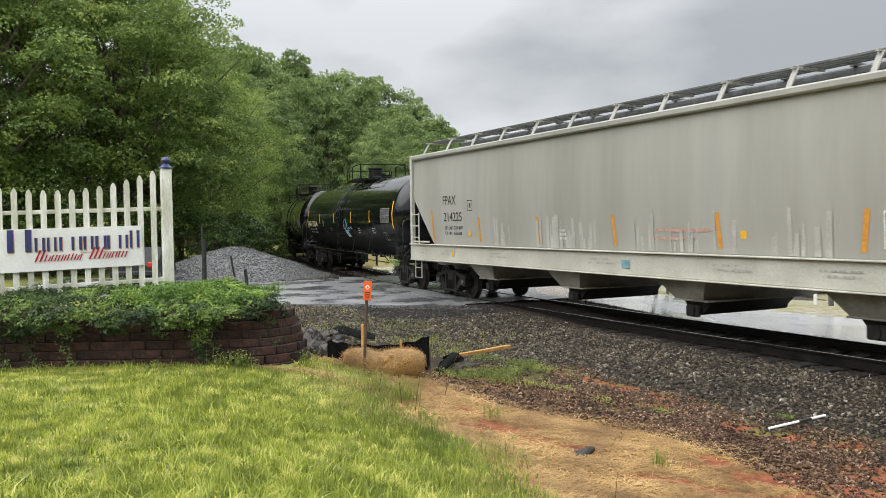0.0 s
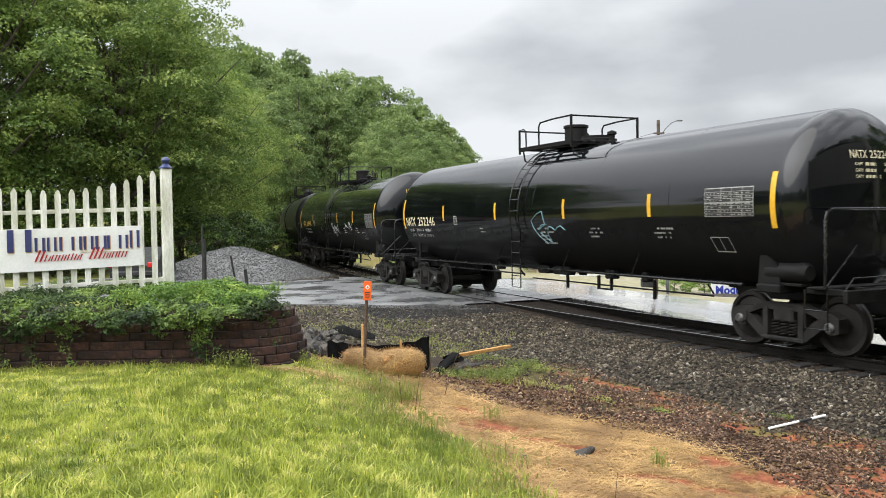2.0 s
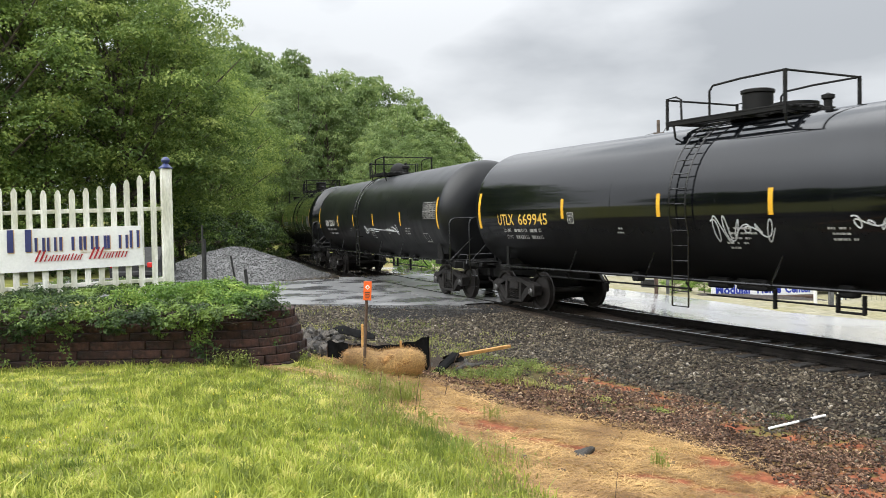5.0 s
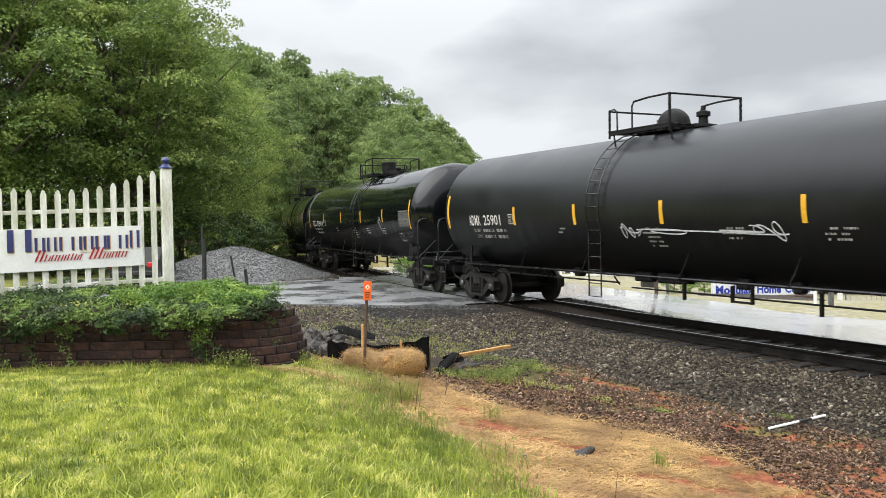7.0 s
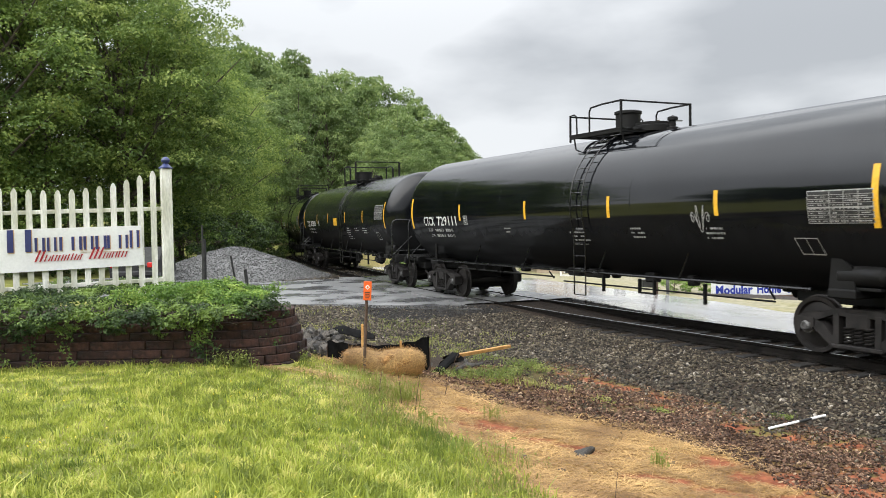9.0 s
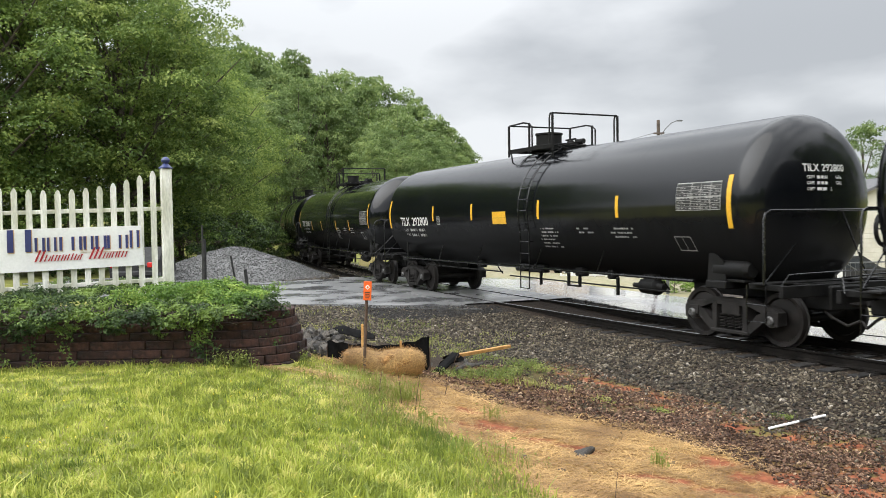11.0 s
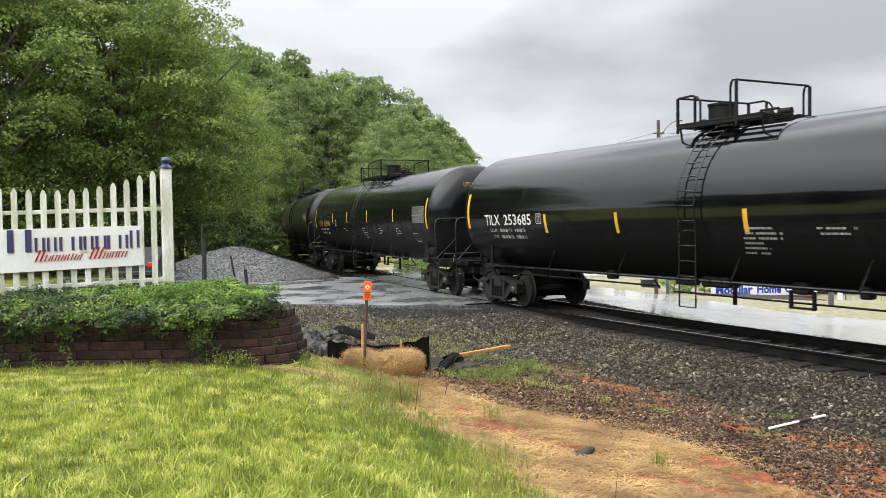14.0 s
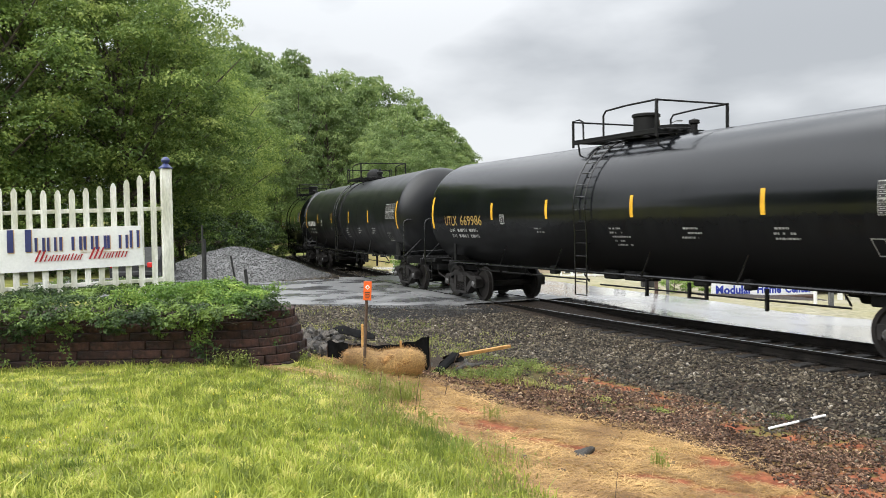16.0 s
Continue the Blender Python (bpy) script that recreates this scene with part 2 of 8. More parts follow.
M = {
    # tank paints turn dull black low down, a painted stand-in for dark mirrored woods
    "tank_gloss": dark_reflection(surf("glossy_black_tank_paint", (0.0022, 0.0026, 0.0033), (0.0036, 0.0042, 0.0052), 1.2, 0.07, 0.10, bump=0.00004, bscale=1.2, spec=0.5), 1.6, 2.45),
    "tank_matte": dark_reflection(surf("matte_black_tank_paint", (0.0040, 0.0045, 0.0052), (0.0066, 0.0072, 0.0082), 0.9, 0.30, 0.37, bump=0.0001, bscale=2, spec=0.42), 1.5, 2.5, 0.6),
    "frame_black": surf("sooty_black_steel", (0.003, 0.003, 0.003), (0.008, 0.0076, 0.0072), 5, 0.5, 0.75, bump=0.002, bscale=40, spec=0.25),
    "wet_black": surf("wet_black_handrail_paint", (0.004, 0.0042, 0.0046), (0.009, 0.009, 0.0095), 5, 0.12, 0.3, spec=0.5),
    "amber": surf("worn_amber_reflector", (0.44, 0.19, 0.03), (0.55, 0.25, 0.04), 7, 0.45, fine=0.15),
    "truck": surf("grimy_grey_cast_steel", (0.0075, 0.0068, 0.0064), (0.024, 0.0212, 0.0198), 6, 0.55, 0.8, bump=0.003, bscale=50, spec=0.3),
    "cap": surf("worn_grey_bearing_steel", (0.06, 0.058, 0.056), (0.15, 0.148, 0.145), 9, 0.45, 0.65, metal=0.3),
    "wheel": surf("brown_steel_wheel", (0.0055, 0.0046, 0.0042), (0.017, 0.0138, 0.0122), 4, 0.45, 0.7, bump=0.001, bscale=30, spec=0.35),
    "tread": surf("polished_tread_steel", (0.35, 0.34, 0.33), (0.5, 0.5, 0.5), 9, 0.25, 0.4, metal=1.0),
    "yellow": surf("yellow_reflector", (0.62, 0.33, 0.02), (0.72, 0.40, 0.03), 7, 0.4, fine=0.12),
    "white_mark": surf("white_stencil_paint", (0.50, 0.49, 0.46), (0.64, 0.63, 0.59), 9, 0.5, fine=0.2),
    "grey_mark": surf("faded_stencil_paint", (0.25, 0.25, 0.24), (0.36, 0.35, 0.33), 9, 0.5, fine=0.3),
    "cream_mark": surf("cream_stencil_paint", (0.56, 0.50, 0.33), (0.68, 0.62, 0.43), 9, 0.5, fine=0.2),
    "gold_mark": surf("gold_stencil_paint", (0.55, 0.34, 0.05), (0.66, 0.43, 0.07), 9, 0.5, fine=0.2),
    "faded_gold": surf("faded_gold_stencil_paint", (0.20, 0.125, 0.03), (0.36, 0.23, 0.05), 9, 0.55, fine=0.35),
    "black_mark": surf("black_stencil_paint", (0.012, 0.012, 0.012), (0.03, 0.03, 0.03), 9, 0.5, fine=0.2),
    "red_mark": surf("faded_red_paint", (0.36, 0.20, 0.16), (0.45, 0.28, 0.22), 9, 0.6, fine=0.3),
    "spray": surf("pale_spray_paint", (0.30, 0.31, 0.31), (0.45, 0.46, 0.46), 9, 0.5, fine=0.3),
    "spray_blue": surf("pale_blue_spray_paint", (0.10, 0.22, 0.25), (0.2, 0.34, 0.38), 9, 0.5, fine=0.3),
    "hopper": surf("pale_grey_beige_paint", (0.250, 0.244, 0.212), (0.305, 0.298, 0.265), 0.6, 0.32, 0.5, bump=0.0008, bscale=4, streak=0.12, fine=0.05),
    "hopper_dirt": surf("washed_pale_streak", (0.31, 0.304, 0.268), (0.375, 0.367, 0.33), 3, 0.5, fine=0.12),
    "hopper_sill": surf("cream_sill_paint", (0.38, 0.368, 0.31), (0.45, 0.437, 0.375), 2, 0.4, 0.55, fine=0.1),
    "hopper_under": surf("grimy_beige_paint", (0.20, 0.185, 0.155), (0.36, 0.34, 0.29), 2, 0.5, 0.7, fine=0.2),
    "galv": surf("galvanised_grating", (0.09, 0.093, 0.096), (0.16, 0.163, 0.166), 4, 0.5, 0.65, metal=0.4),
    "rail": surf("rusty_rail_web", (0.005, 0.0045, 0.004), (0.013, 0.011, 0.0095), 3, 0.5, 0.75, bump=0.001, bscale=60, spec=0.12),
    "rail_top": surf("worn_rail_head", (0.30, 0.31, 0.32), (0.46, 0.46, 0.47), 6, 0.18, 0.32, metal=1.0),
    "tie": surf("creosoted_timber", (0.008, 0.007, 0.006), (0.022, 0.018, 0.015), 4, 0.7, 0.9, bump=0.006, bscale=35, vary=0.35),
    "ballast": broken_stone("crushed_granite", ((0.0, (0.008, 0.0065, 0.0045)), (0.4, (0.036, 0.029, 0.020)), (0.72, (0.090, 0.073, 0.048)), (0.97, (0.165, 0.137, 0.098)), (0.99, (0.28, 0.25, 0.21)))),
    "litter": broken_stone("brown_leaf_litter", ((0.0, (0.030, 0.017, 0.011)), (0.5, (0.105, 0.060, 0.039)), (0.88, (0.21, 0.130, 0.084)), (1.0, (0.40, 0.28, 0.18))), 0.85, 0.2),
    "pile": surf("grey_crushed_stone", (0.07, 0.07, 0.07), (0.15, 0.15, 0.147), 9, 0.6, 0.8, bump=0.004, bscale=60, island=0.32, fine=0.2),
    "field_stone": surf("grey_brown_field_stone", (0.020, 0.018, 0.015), (0.068, 0.061, 0.052), 12, 0.7, 0.9, bump=0.008, bscale=30),
    "rock": surf("dark_wet_riprap", (0.020, 0.017, 0.014), (0.105, 0.092, 0.076), 9, 0.45, 0.75, spec=0.4, bump=0.012, bscale=26, vary=0.95),
    "asphalt": surf("wet_worn_asphalt", (0.085, 0.086, 0.088), (0.205, 0.205, 0.205), 0.8, 0.14, 0.48, bump=0.0015, bscale=70, spec=0.55, fine=0.12),
    "lot": surf("wet_pale_pavement", (0.33, 0.33, 0.335), (0.41, 0.41, 0.41), 0.35, 0.08, 0.2, bump=0.001, bscale=60, spec=0.6, fine=0.1),
    "wet_edge": surf("dark_wet_asphalt_edge", (0.022, 0.022, 0.022), (0.060, 0.059, 0.057), 1.6, 0.25, 0.6, bump=0.004, bscale=50),
    "tar": surf("black_tar_seal", (0.012, 0.012, 0.012), (0.03, 0.03, 0.03), 6, 0.2, 0.5),
    "block": surf("red_brown_concrete_block", (0.014, 0.0062, 0.0048), (0.044, 0.019, 0.0135), 5, 0.75, 0.9, bump=0.02, bscale=22, vary=0.4, fine=0.4),
    "white_wood": surf("weathered_white_paint", (0.44, 0.44, 0.34), (0.76, 0.75, 0.70), 5, 0.55, 0.75, bump=0.0015, bscale=50, streak=0.22, fine=0.16),
    "panel": surf("white_sign_panel", (0.72, 0.72, 0.71), (0.80, 0.80, 0.79), 1.5, 0.4, 0.55, fine=0.05),
    "navy": surf("navy_sign_paint", (0.030, 0.035, 0.13), (0.040, 0.05, 0.17), 6, 0.4, fine=0.1),
    "tan_edge": surf("tan_letter_edge", (0.50, 0.33, 0.17), (0.58, 0.38, 0.2), 6, 0.4, fine=0.1),
    "crimson": surf("crimson_sign_paint", (0.33, 0.02, 0.03), (0.42, 0.03, 0.04), 6, 0.4, fine=0.1),
    "finial": surf("dark_blue_finial_paint", (0.02, 0.03, 0.11), (0.035, 0.05, 0.16), 6, 0.3, 0.5),
    "straw": surf("yellow_straw", (0.21, 0.115, 0.042), (0.50, 0.315, 0.12), 1.3, 0.7, island=0.4, fine=0.2),
    # for oily stones at the road edge, and painted train shade between the rails
    "soiled_shaded": surf("oily_shaded_ballast", (0.005, 0.0045, 0.004), (0.018, 0.016, 0.014), 9, 0.65, 0.9, bump=0.006, bscale=45, island=0.6),
    "clod": surf("brown_clay_clod", (0.045, 0.022, 0.012), (0.13, 0.058, 0.028), 8, 0.8, bump=0.006, bscale=50, island=0.7),
    "bale": surf("packed_straw", (0.16, 0.075, 0.022), (0.40, 0.21, 0.065), 6, 0.8, bump=0.02, bscale=45, fine=0.4),
    "black_cloth": surf("black_silt_cloth", (0.005, 0.005, 0.005), (0.012, 0.012, 0.012), 8, 0.75, 0.95, bump=0.004, bscale=20, spec=0.06),
    "stake": surf("raw_pine_stake", (0.40, 0.20, 0.06), (0.58, 0.33, 0.11), 9, 0.6, bump=0.002, bscale=40),
    "old_stake": surf("dark_stained_stake", (0.05, 0.03, 0.02), (0.10, 0.06, 0.04), 9, 0.7, bump=0.002, bscale=40),
    "orange": surf("orange_marker_film", (0.75, 0.10, 0.015), (0.85, 0.15, 0.02), 9, 0.4, fine=0.1),
    "pole": surf("brown_utility_timber", (0.06, 0.045, 0.035), (0.12, 0.09, 0.07), 4, 0.8, bump=0.004, bscale=30),
    "bark": surf("grey_brown_bark", (0.05, 0.04, 0.03), (0.11, 0.09, 0.07), 5, 0.9, bump=0.02, bscale=20),
    "siding": surf("white_vinyl_siding", (0.66, 0.66, 0.64), (0.76, 0.76, 0.74), 2, 0.5, fine=0.06),
    "tan_wall": surf("tan_stucco", (0.34, 0.27, 0.19), (0.44, 0.36, 0.26), 2, 0.7, fine=0.1),
    "cream_wall": surf("cream_siding", (0.56, 0.53, 0.43), (0.66, 0.63, 0.53), 2, 0.6, fine=0.06),
    "roof": surf("grey_shingle", (0.08, 0.08, 0.085), (0.14, 0.14, 0.14), 6, 0.8, bump=0.004, bscale=20),
    "glass": surf("dark_window_glass", (0.03, 0.035, 0.04), (0.05, 0.055, 0.06), 2, 0.06, 0.12, spec=0.8),
    "blue_text": surf("blue_sign_letter", (0.02, 0.04, 0.30), (0.03, 0.05, 0.36), 5, 0.4, fine=0.05),
    "red_car": surf("red_car_paint", (0.42, 0.015, 0.015), (0.5, 0.02, 0.02), 3, 0.25, fine=0.05),
    "rubber": surf("black_rubber", (0.012, 0.012, 0.012), (0.025, 0.025, 0.025), 8, 0.7),
    "tank_satin": dark_reflection(surf("satin_black_tank_paint", (0.0026, 0.0031, 0.0038), (0.0042, 0.0049, 0.0060), 0.9, 0.14, 0.19, bump=0.00006, bscale=1.5, spec=0.42), 1.7, 2.6),
    "leaf_near": foliage("maple_leaf", (0.076, 0.130, 0.032), (0.185, 0.265, 0.062), (0.36, 0.43, 0.12), 0.46, 0.6, 0.30),
    "leaf_far": foliage("hillside_leaf", (0.085, 0.135, 0.042), (0.165, 0.236, 0.074), (0.28, 0.35, 0.12), 0.42, 0.35, 0.25),
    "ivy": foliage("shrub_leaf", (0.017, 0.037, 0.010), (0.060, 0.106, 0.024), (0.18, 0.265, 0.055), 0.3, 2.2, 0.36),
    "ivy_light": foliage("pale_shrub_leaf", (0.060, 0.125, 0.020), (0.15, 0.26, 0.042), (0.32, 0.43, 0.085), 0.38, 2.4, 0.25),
    "grass": foliage("grass_blade", (0.165, 0.205, 0.032), (0.41, 0.465, 0.078), (0.68, 0.64, 0.20), 0.45, 3.4, 0.32),
    "rough_grass": foliage("unmown_grass_blade", (0.090, 0.135, 0.024), (0.20, 0.260, 0.046), (0.36, 0.40, 0.12), 0.4, 1.8),
    "dry_grass": foliage("dry_grass_blade", (0.13, 0.125, 0.040), (0.27, 0.235, 0.085), (0.46, 0.37, 0.17), 0.35, 2.0),
    "weed": foliage("weed_leaf", (0.14, 0.18, 0.03), (0.25, 0.28, 0.06), (0.42, 0.38, 0.16), 0.45),
    "weed_green": foliage("green_weed_leaf", (0.085, 0.120, 0.026), (0.175, 0.220, 0.048), (0.34, 0.36, 0.11), 0.4, 2.0),
    "dandelion": surf("yellow_petal", (0.75, 0.55, 0.03), (0.85, 0.65, 0.05), 5, 0.6),
}


def ground_material():
    """Lawn soil, straw, red clay and stone grit, by what lies where."""
    m = bpy.data.materials.new("ground_soil")
    m.use_nodes = True
    n, l = m.node_tree.nodes, m.node_tree.links
    b = n["Principled BSDF"]
    tc = n.new("ShaderNodeTexCoord")

    def noisy(scale, c1, c2, detail=6):
        no, ramp = n.new("ShaderNodeTexNoise"), n.new("ShaderNodeValToRGB")
        no.inputs["Scale"].default_value, no.inputs["Detail"].default_value = scale, detail
        ramp.color_ramp.elements[0].position, ramp.color_ramp.elements[0].color = 0.35, (*c1, 1)
        ramp.color_ramp.elements[1].position, ramp.color_ramp.elements[1].color = 0.65, (*c2, 1)
        l.new(tc.outputs["Object"], no.inputs["Vector"])
        l.new(no.outputs["Fac"], ramp.inputs["Fac"])
        return ramp.outputs["Color"], no.outputs["Fac"]

    colour, _ = noisy(1.3, (0.145, 0.160, 0.038), (0.24, 0.235, 0.070))
    for key, scale, c1, c2 in (("straw", 24, (0.17, 0.09, 0.035), (0.42, 0.27, 0.10)), ("clay", 9, (0.14, 0.044, 0.023), (0.28, 0.098, 0.050)),
                               ("grit", 30, (0.016, 0.012, 0.009), (0.056, 0.042, 0.031)), ("pale", 5, (0.20, 0.185, 0.125), (0.36, 0.335, 0.245))):
        at, mx = n.new("ShaderNodeAttribute"), n.new("ShaderNodeMix")
        at.attribute_name = key
        mx.data_type = "RGBA"
        l.new(at.outputs["Fac"], mx.inputs["Factor"])
        l.new(colour, mx.inputs["A"])
        l.new(noisy(scale, c1, c2)[0], mx.inputs["B"])
        colour = mx.outputs["Result"]
    l.new(colour, b.inputs["Base Color"])
    b.inputs["Roughness"].default_value = 0.85
    b.inputs["Specular IOR Level"].default_value = 0.12
    bp = n.new("ShaderNodeBump")
    bp.inputs["Distance"].default_value = 0.03
    l.new(noisy(22, (0, 0, 0), (1, 1, 1))[1], bp.inputs["Height"])
    l.new(bp.outputs["Normal"], b.inputs["Normal"])
    return m


# ---------------------------------------------------------------- mesh building
class Shape:
    """Collects the faces of one mesh."""

    def __init__(self):
        self.v, self.f = [], []

    def add(self, verts, faces, m=None):
        k = len(self.v)
        self.v += [tuple(m @ Vector(p)) if m else tuple(p) for p in verts]
        self.f += [tuple(k + i for i in f) for f in faces]
        return self

    def box(self, c, s, bev=0.0, m=None):
        x, y, z = (a / 2 for a in s)
        bev = min(bev, 0.45 * min(s))
        if bev <= 0:
            vs = [(i * x, j * y, k * z) for k in (-1, 1) for j in (-1, 1) for i in (-1, 1)]
            fs = [(0, 2, 3, 1), (4, 5, 7, 6), (0, 1, 5, 4), (2, 6, 7, 3), (0, 4, 6, 2), (1, 3, 7, 5)]
        else:
            vs, fs, ix = [], [], {}
            for i in (-1, 1):
                for j in (-1, 1):
                    for k in (-1, 1):
                        for a in range(3):
                            p = [i * (x - bev), j * (y - bev), k * (z - bev)]
                            p[a] = (i, j, k)[a] * (x, y, z)[a]
                            ix[i, j, k, a] = len(vs)
                            vs.append(tuple(p))
            for a in range(3):
                o1, o2 = (a + 1) % 3, (a + 2) % 3
                for sgn in (-1, 1):
                    q = []
                    for u, w in ((-1, -1), (1, -1), (1, 1), (-1, 1)):
                        e = [0, 0, 0]
                        e[a], e[o1], e[o2] = sgn, u, w
                        q.append(ix[e[0], e[1], e[2], a])
                    fs.append(tuple(q if sgn > 0 else q[::-1]))
                for u in (-1, 1):
                    for w in (-1, 1):
                        e0, e1 = [0, 0, 0], [0, 0, 0]
                        e0[a], e0[o1], e0[o2] = -1, u, w
                        e1[a], e1[o1], e1[o2] = 1, u, w
                        q = (ix[(*e0, o1)], ix[(*e1, o1)], ix[(*e1, o2)], ix[(*e0, o2)])
                        fs.append(q if u * w < 0 else q[::-1])
            for i in (-1, 1):
                for j in (-1, 1):
                    for k in (-1, 1):
                        q = tuple(ix[i, j, k, a] for a in range(3))
                        fs.append(q if i * j * k > 0 else q[::-1])
        t = Matrix.Translation(c)
        return self.add(vs, fs, (m @ t) if m else t)

    def tube(self, pts, r, n=8, caps=True, m=None, r1=None):
        pts = [Vector(p) for p in pts]
        vs, fs = [], []
        last = None
        for i, p in enumerate(pts):
            d = (pts[min(i + 1, len(pts) - 1)] - pts[max(i - 1, 0)]).normalized()
            if last is None:
                side = d.orthogonal().normalized()
            else:
                side = (last - d * last.dot(d)).normalized()
            last = side
            up = d.cross(side)
            rr = r if r1 is None else r + (r1 - r) * i / (len(pts) - 1)
            for k in range(n):
                a = 2 * math.pi * k / n
                vs.append(tuple(p + (side * math.cos(a) + up * math.sin(a)) * rr))
        for i in range(len(pts) - 1):
            for k in range(n):
                k2 = (k + 1) % n
                fs.append((i * n + k, i * n + k2, (i + 1) * n + k2, (i + 1) * n + k))
        if caps:
            fs.append(tuple(range(n))[::-1])
            fs.append(tuple((len(pts) - 1) * n + k for k in range(n)))
        return self.add(vs, fs, m)

    def lathe(self, prof, n=32, m=None, axis="x"):
        """prof: (along, radius) pairs round the axis."""
        vs, fs = [], []
        for a, r in prof:
            for k in range(n):
                t = 2 * math.pi * k / n
                p = (a, r * math.cos(t), r * math.sin(t))
                vs.append(p if axis == "x" else (p[2], p[0], p[1]) if axis == "y" else (p[1], p[2], p[0]))
        for i in range(len(prof) - 1):
            for k in range(n):
                k2 = (k + 1) % n
                fs.append((i * n + k2, i * n + k, (i + 1) * n + k, (i + 1) * n + k2)[::-1])
        return self.add(vs, fs, m)

    def prism(self, poly, y0, y1, m=None):
        """A flat polygon in x, z, drawn out from y0 to y1."""
        n = len(poly)
        vs = [(x, y0, z) for x, z in poly] + [(x, y1, z) for x, z in poly]
        fs = [tuple(range(n)), tuple(range(2 * n - 1, n - 1, -1))] + [(i, n + i, n + (i + 1) % n, (i + 1) % n) for i in range(n)]
        return self.add(vs, fs, m)

    def sheet(self, fn, us, vs_, m=None):
        """A surface fn(u, v) over a grid."""
        vs = [fn(u, v) for u in us for v in vs_]
        k = len(vs_)
        fs = [(i * k + j, (i + 1) * k + j, (i + 1) * k + j + 1, i * k + j + 1) for i in range(len(us) - 1) for j in range(k - 1)]
        return self.add(vs, fs, m)

    def mesh(self, name, mat, smooth=0.6):
        me = bpy.data.meshes.new(name)
        me.from_pydata(self.v, [], self.f)
        if smooth:
            me.shade_smooth()
            me.set_sharp_from_angle(angle=smooth)
        me.materials.append(mat)
        return me


def part(name, shape, mat, parent=None, label="", at=None, smooth=0.6):
    """Links a shape, or a mesh that is there already, as one object under a thing or a part."""
    data = shape.mesh(name, mat, smooth) if isinstance(shape, Shape) else shape
    ob = new(name, data)
    ob.parent = parent
    if at is not None:
        ob.matrix_basis = at
    if name in ("small_marking", "head_small_marking", "table_small_print", "test_table_print", "sill_marking", "faded_stripe", "orange_panel_writing", "gate_mesh"):
        ob["kind"] = "stuff"
    return tagged(ob, label)


def thing(name, label, category, at=None, group="", kind=""):
    ob = new(name)
    if at is not None:
        ob.matrix_basis = at
    return tagged(ob, label, category, group, kind)


def mesh_np(name, verts, faces, mat, smooth=False):
    """A mesh from arrays: points, and faces of one size."""
    me = bpy.data.meshes.new(name)
    faces = np.asarray(faces, np.int32)
    k = faces.shape[1]
    me.vertices.add(len(verts))
    me.vertices.foreach_set("co", np.asarray(verts, np.float32).ravel())
    me.loops.add(faces.size)
    me.loops.foreach_set("vertex_index", faces.ravel())
    me.polygons.add(len(faces))
    me.polygons.foreach_set("loop_start", np.arange(0, faces.size, k, dtype=np.int32))
    me.update(calc_edges=True)
    me.validate()
    me.materials.append(mat)
    if smooth:
        me.shade_smooth()
    return me


def scatter_leaves(pts, nrm, size, rng, fold=0.25, slim=0.6, spray=False):
    """Folded leaf blades at points, facing about along normals."""
    n = len(pts)
    nrm = nrm + rng.normal(0, 0.45, (n, 3))
    nrm /= np.linalg.norm(nrm, axis=1)[:, None] + 1e-9
    t = rng.normal(0, 1, (n, 3))
    t -= nrm * (t * nrm).sum(1)[:, None]
    t /= np.linalg.norm(t, axis=1)[:, None] + 1e-9
    b = np.cross(nrm, t)
    s = (size * rng.uniform(0.65, 1.35, n))[:, None]
    v = np.stack([pts - t * s * 0.5, pts + b * s * slim * 0.5 + nrm * s * fold * 0.5, pts + t * s * 0.5 - nrm * s * 0.1,
                  pts - b * s * slim * 0.5 + nrm * s * fold * 0.5], 1).reshape(-1, 3)
    if spray:
        v = np.stack([pts - t * s * 0.5, pts + b * s * slim + nrm * s * fold * 0.5, pts + t * s * 0.5 - nrm * s * 0.1], 1).reshape(-1, 3)
        return v, np.arange(3 * n).reshape(-1, 3)
    k = np.arange(n)[:, None] * 4
    return v, np.concatenate([k + [0, 1, 2], k + [0, 2, 3]])


# ---------------------------------------------------------------- the line of the track
GRADE, SPEED = 0.0108, 8.1325
TS = np.arange(-330, 420, 0.5)
_k = -0.008659 + 0.00013 * np.clip(TS, -30, 95) - 1e-6 * np.clip(TS, -30, 95) ** 2
_k = np.where(TS > 74, -0.0088, _k)
_k = np.where(TS > 190, 0, np.where(TS < -60, 0, _k))
_psi = np.cumsum(_k) * 0.5
_psi += 0.565 - np.interp(0, TS, _psi)
_x, _y = np.cumsum(-np.sin(_psi)) * 0.5, np.cumsum(np.cos(_psi)) * 0.5
_x += 12.914 * math.cos(0.565) - np.interp(0, TS, _x)
_y += 12.914 * math.sin(0.565) - np.interp(0, TS, _y)


def rail_z(s):
    return GRADE * np.clip(s, -60, 190)


def on_track(s, d=0.0, z=0.0):
    """The place s metres along the track, d metres to the side of the lawn, z above the rail head."""
    p = np.interp(s, TS, _psi)
    return Vector((np.interp(s, TS, _x) - d * math.cos(p), np.interp(s, TS, _y) - d * math.sin(p), rail_z(s) + z))


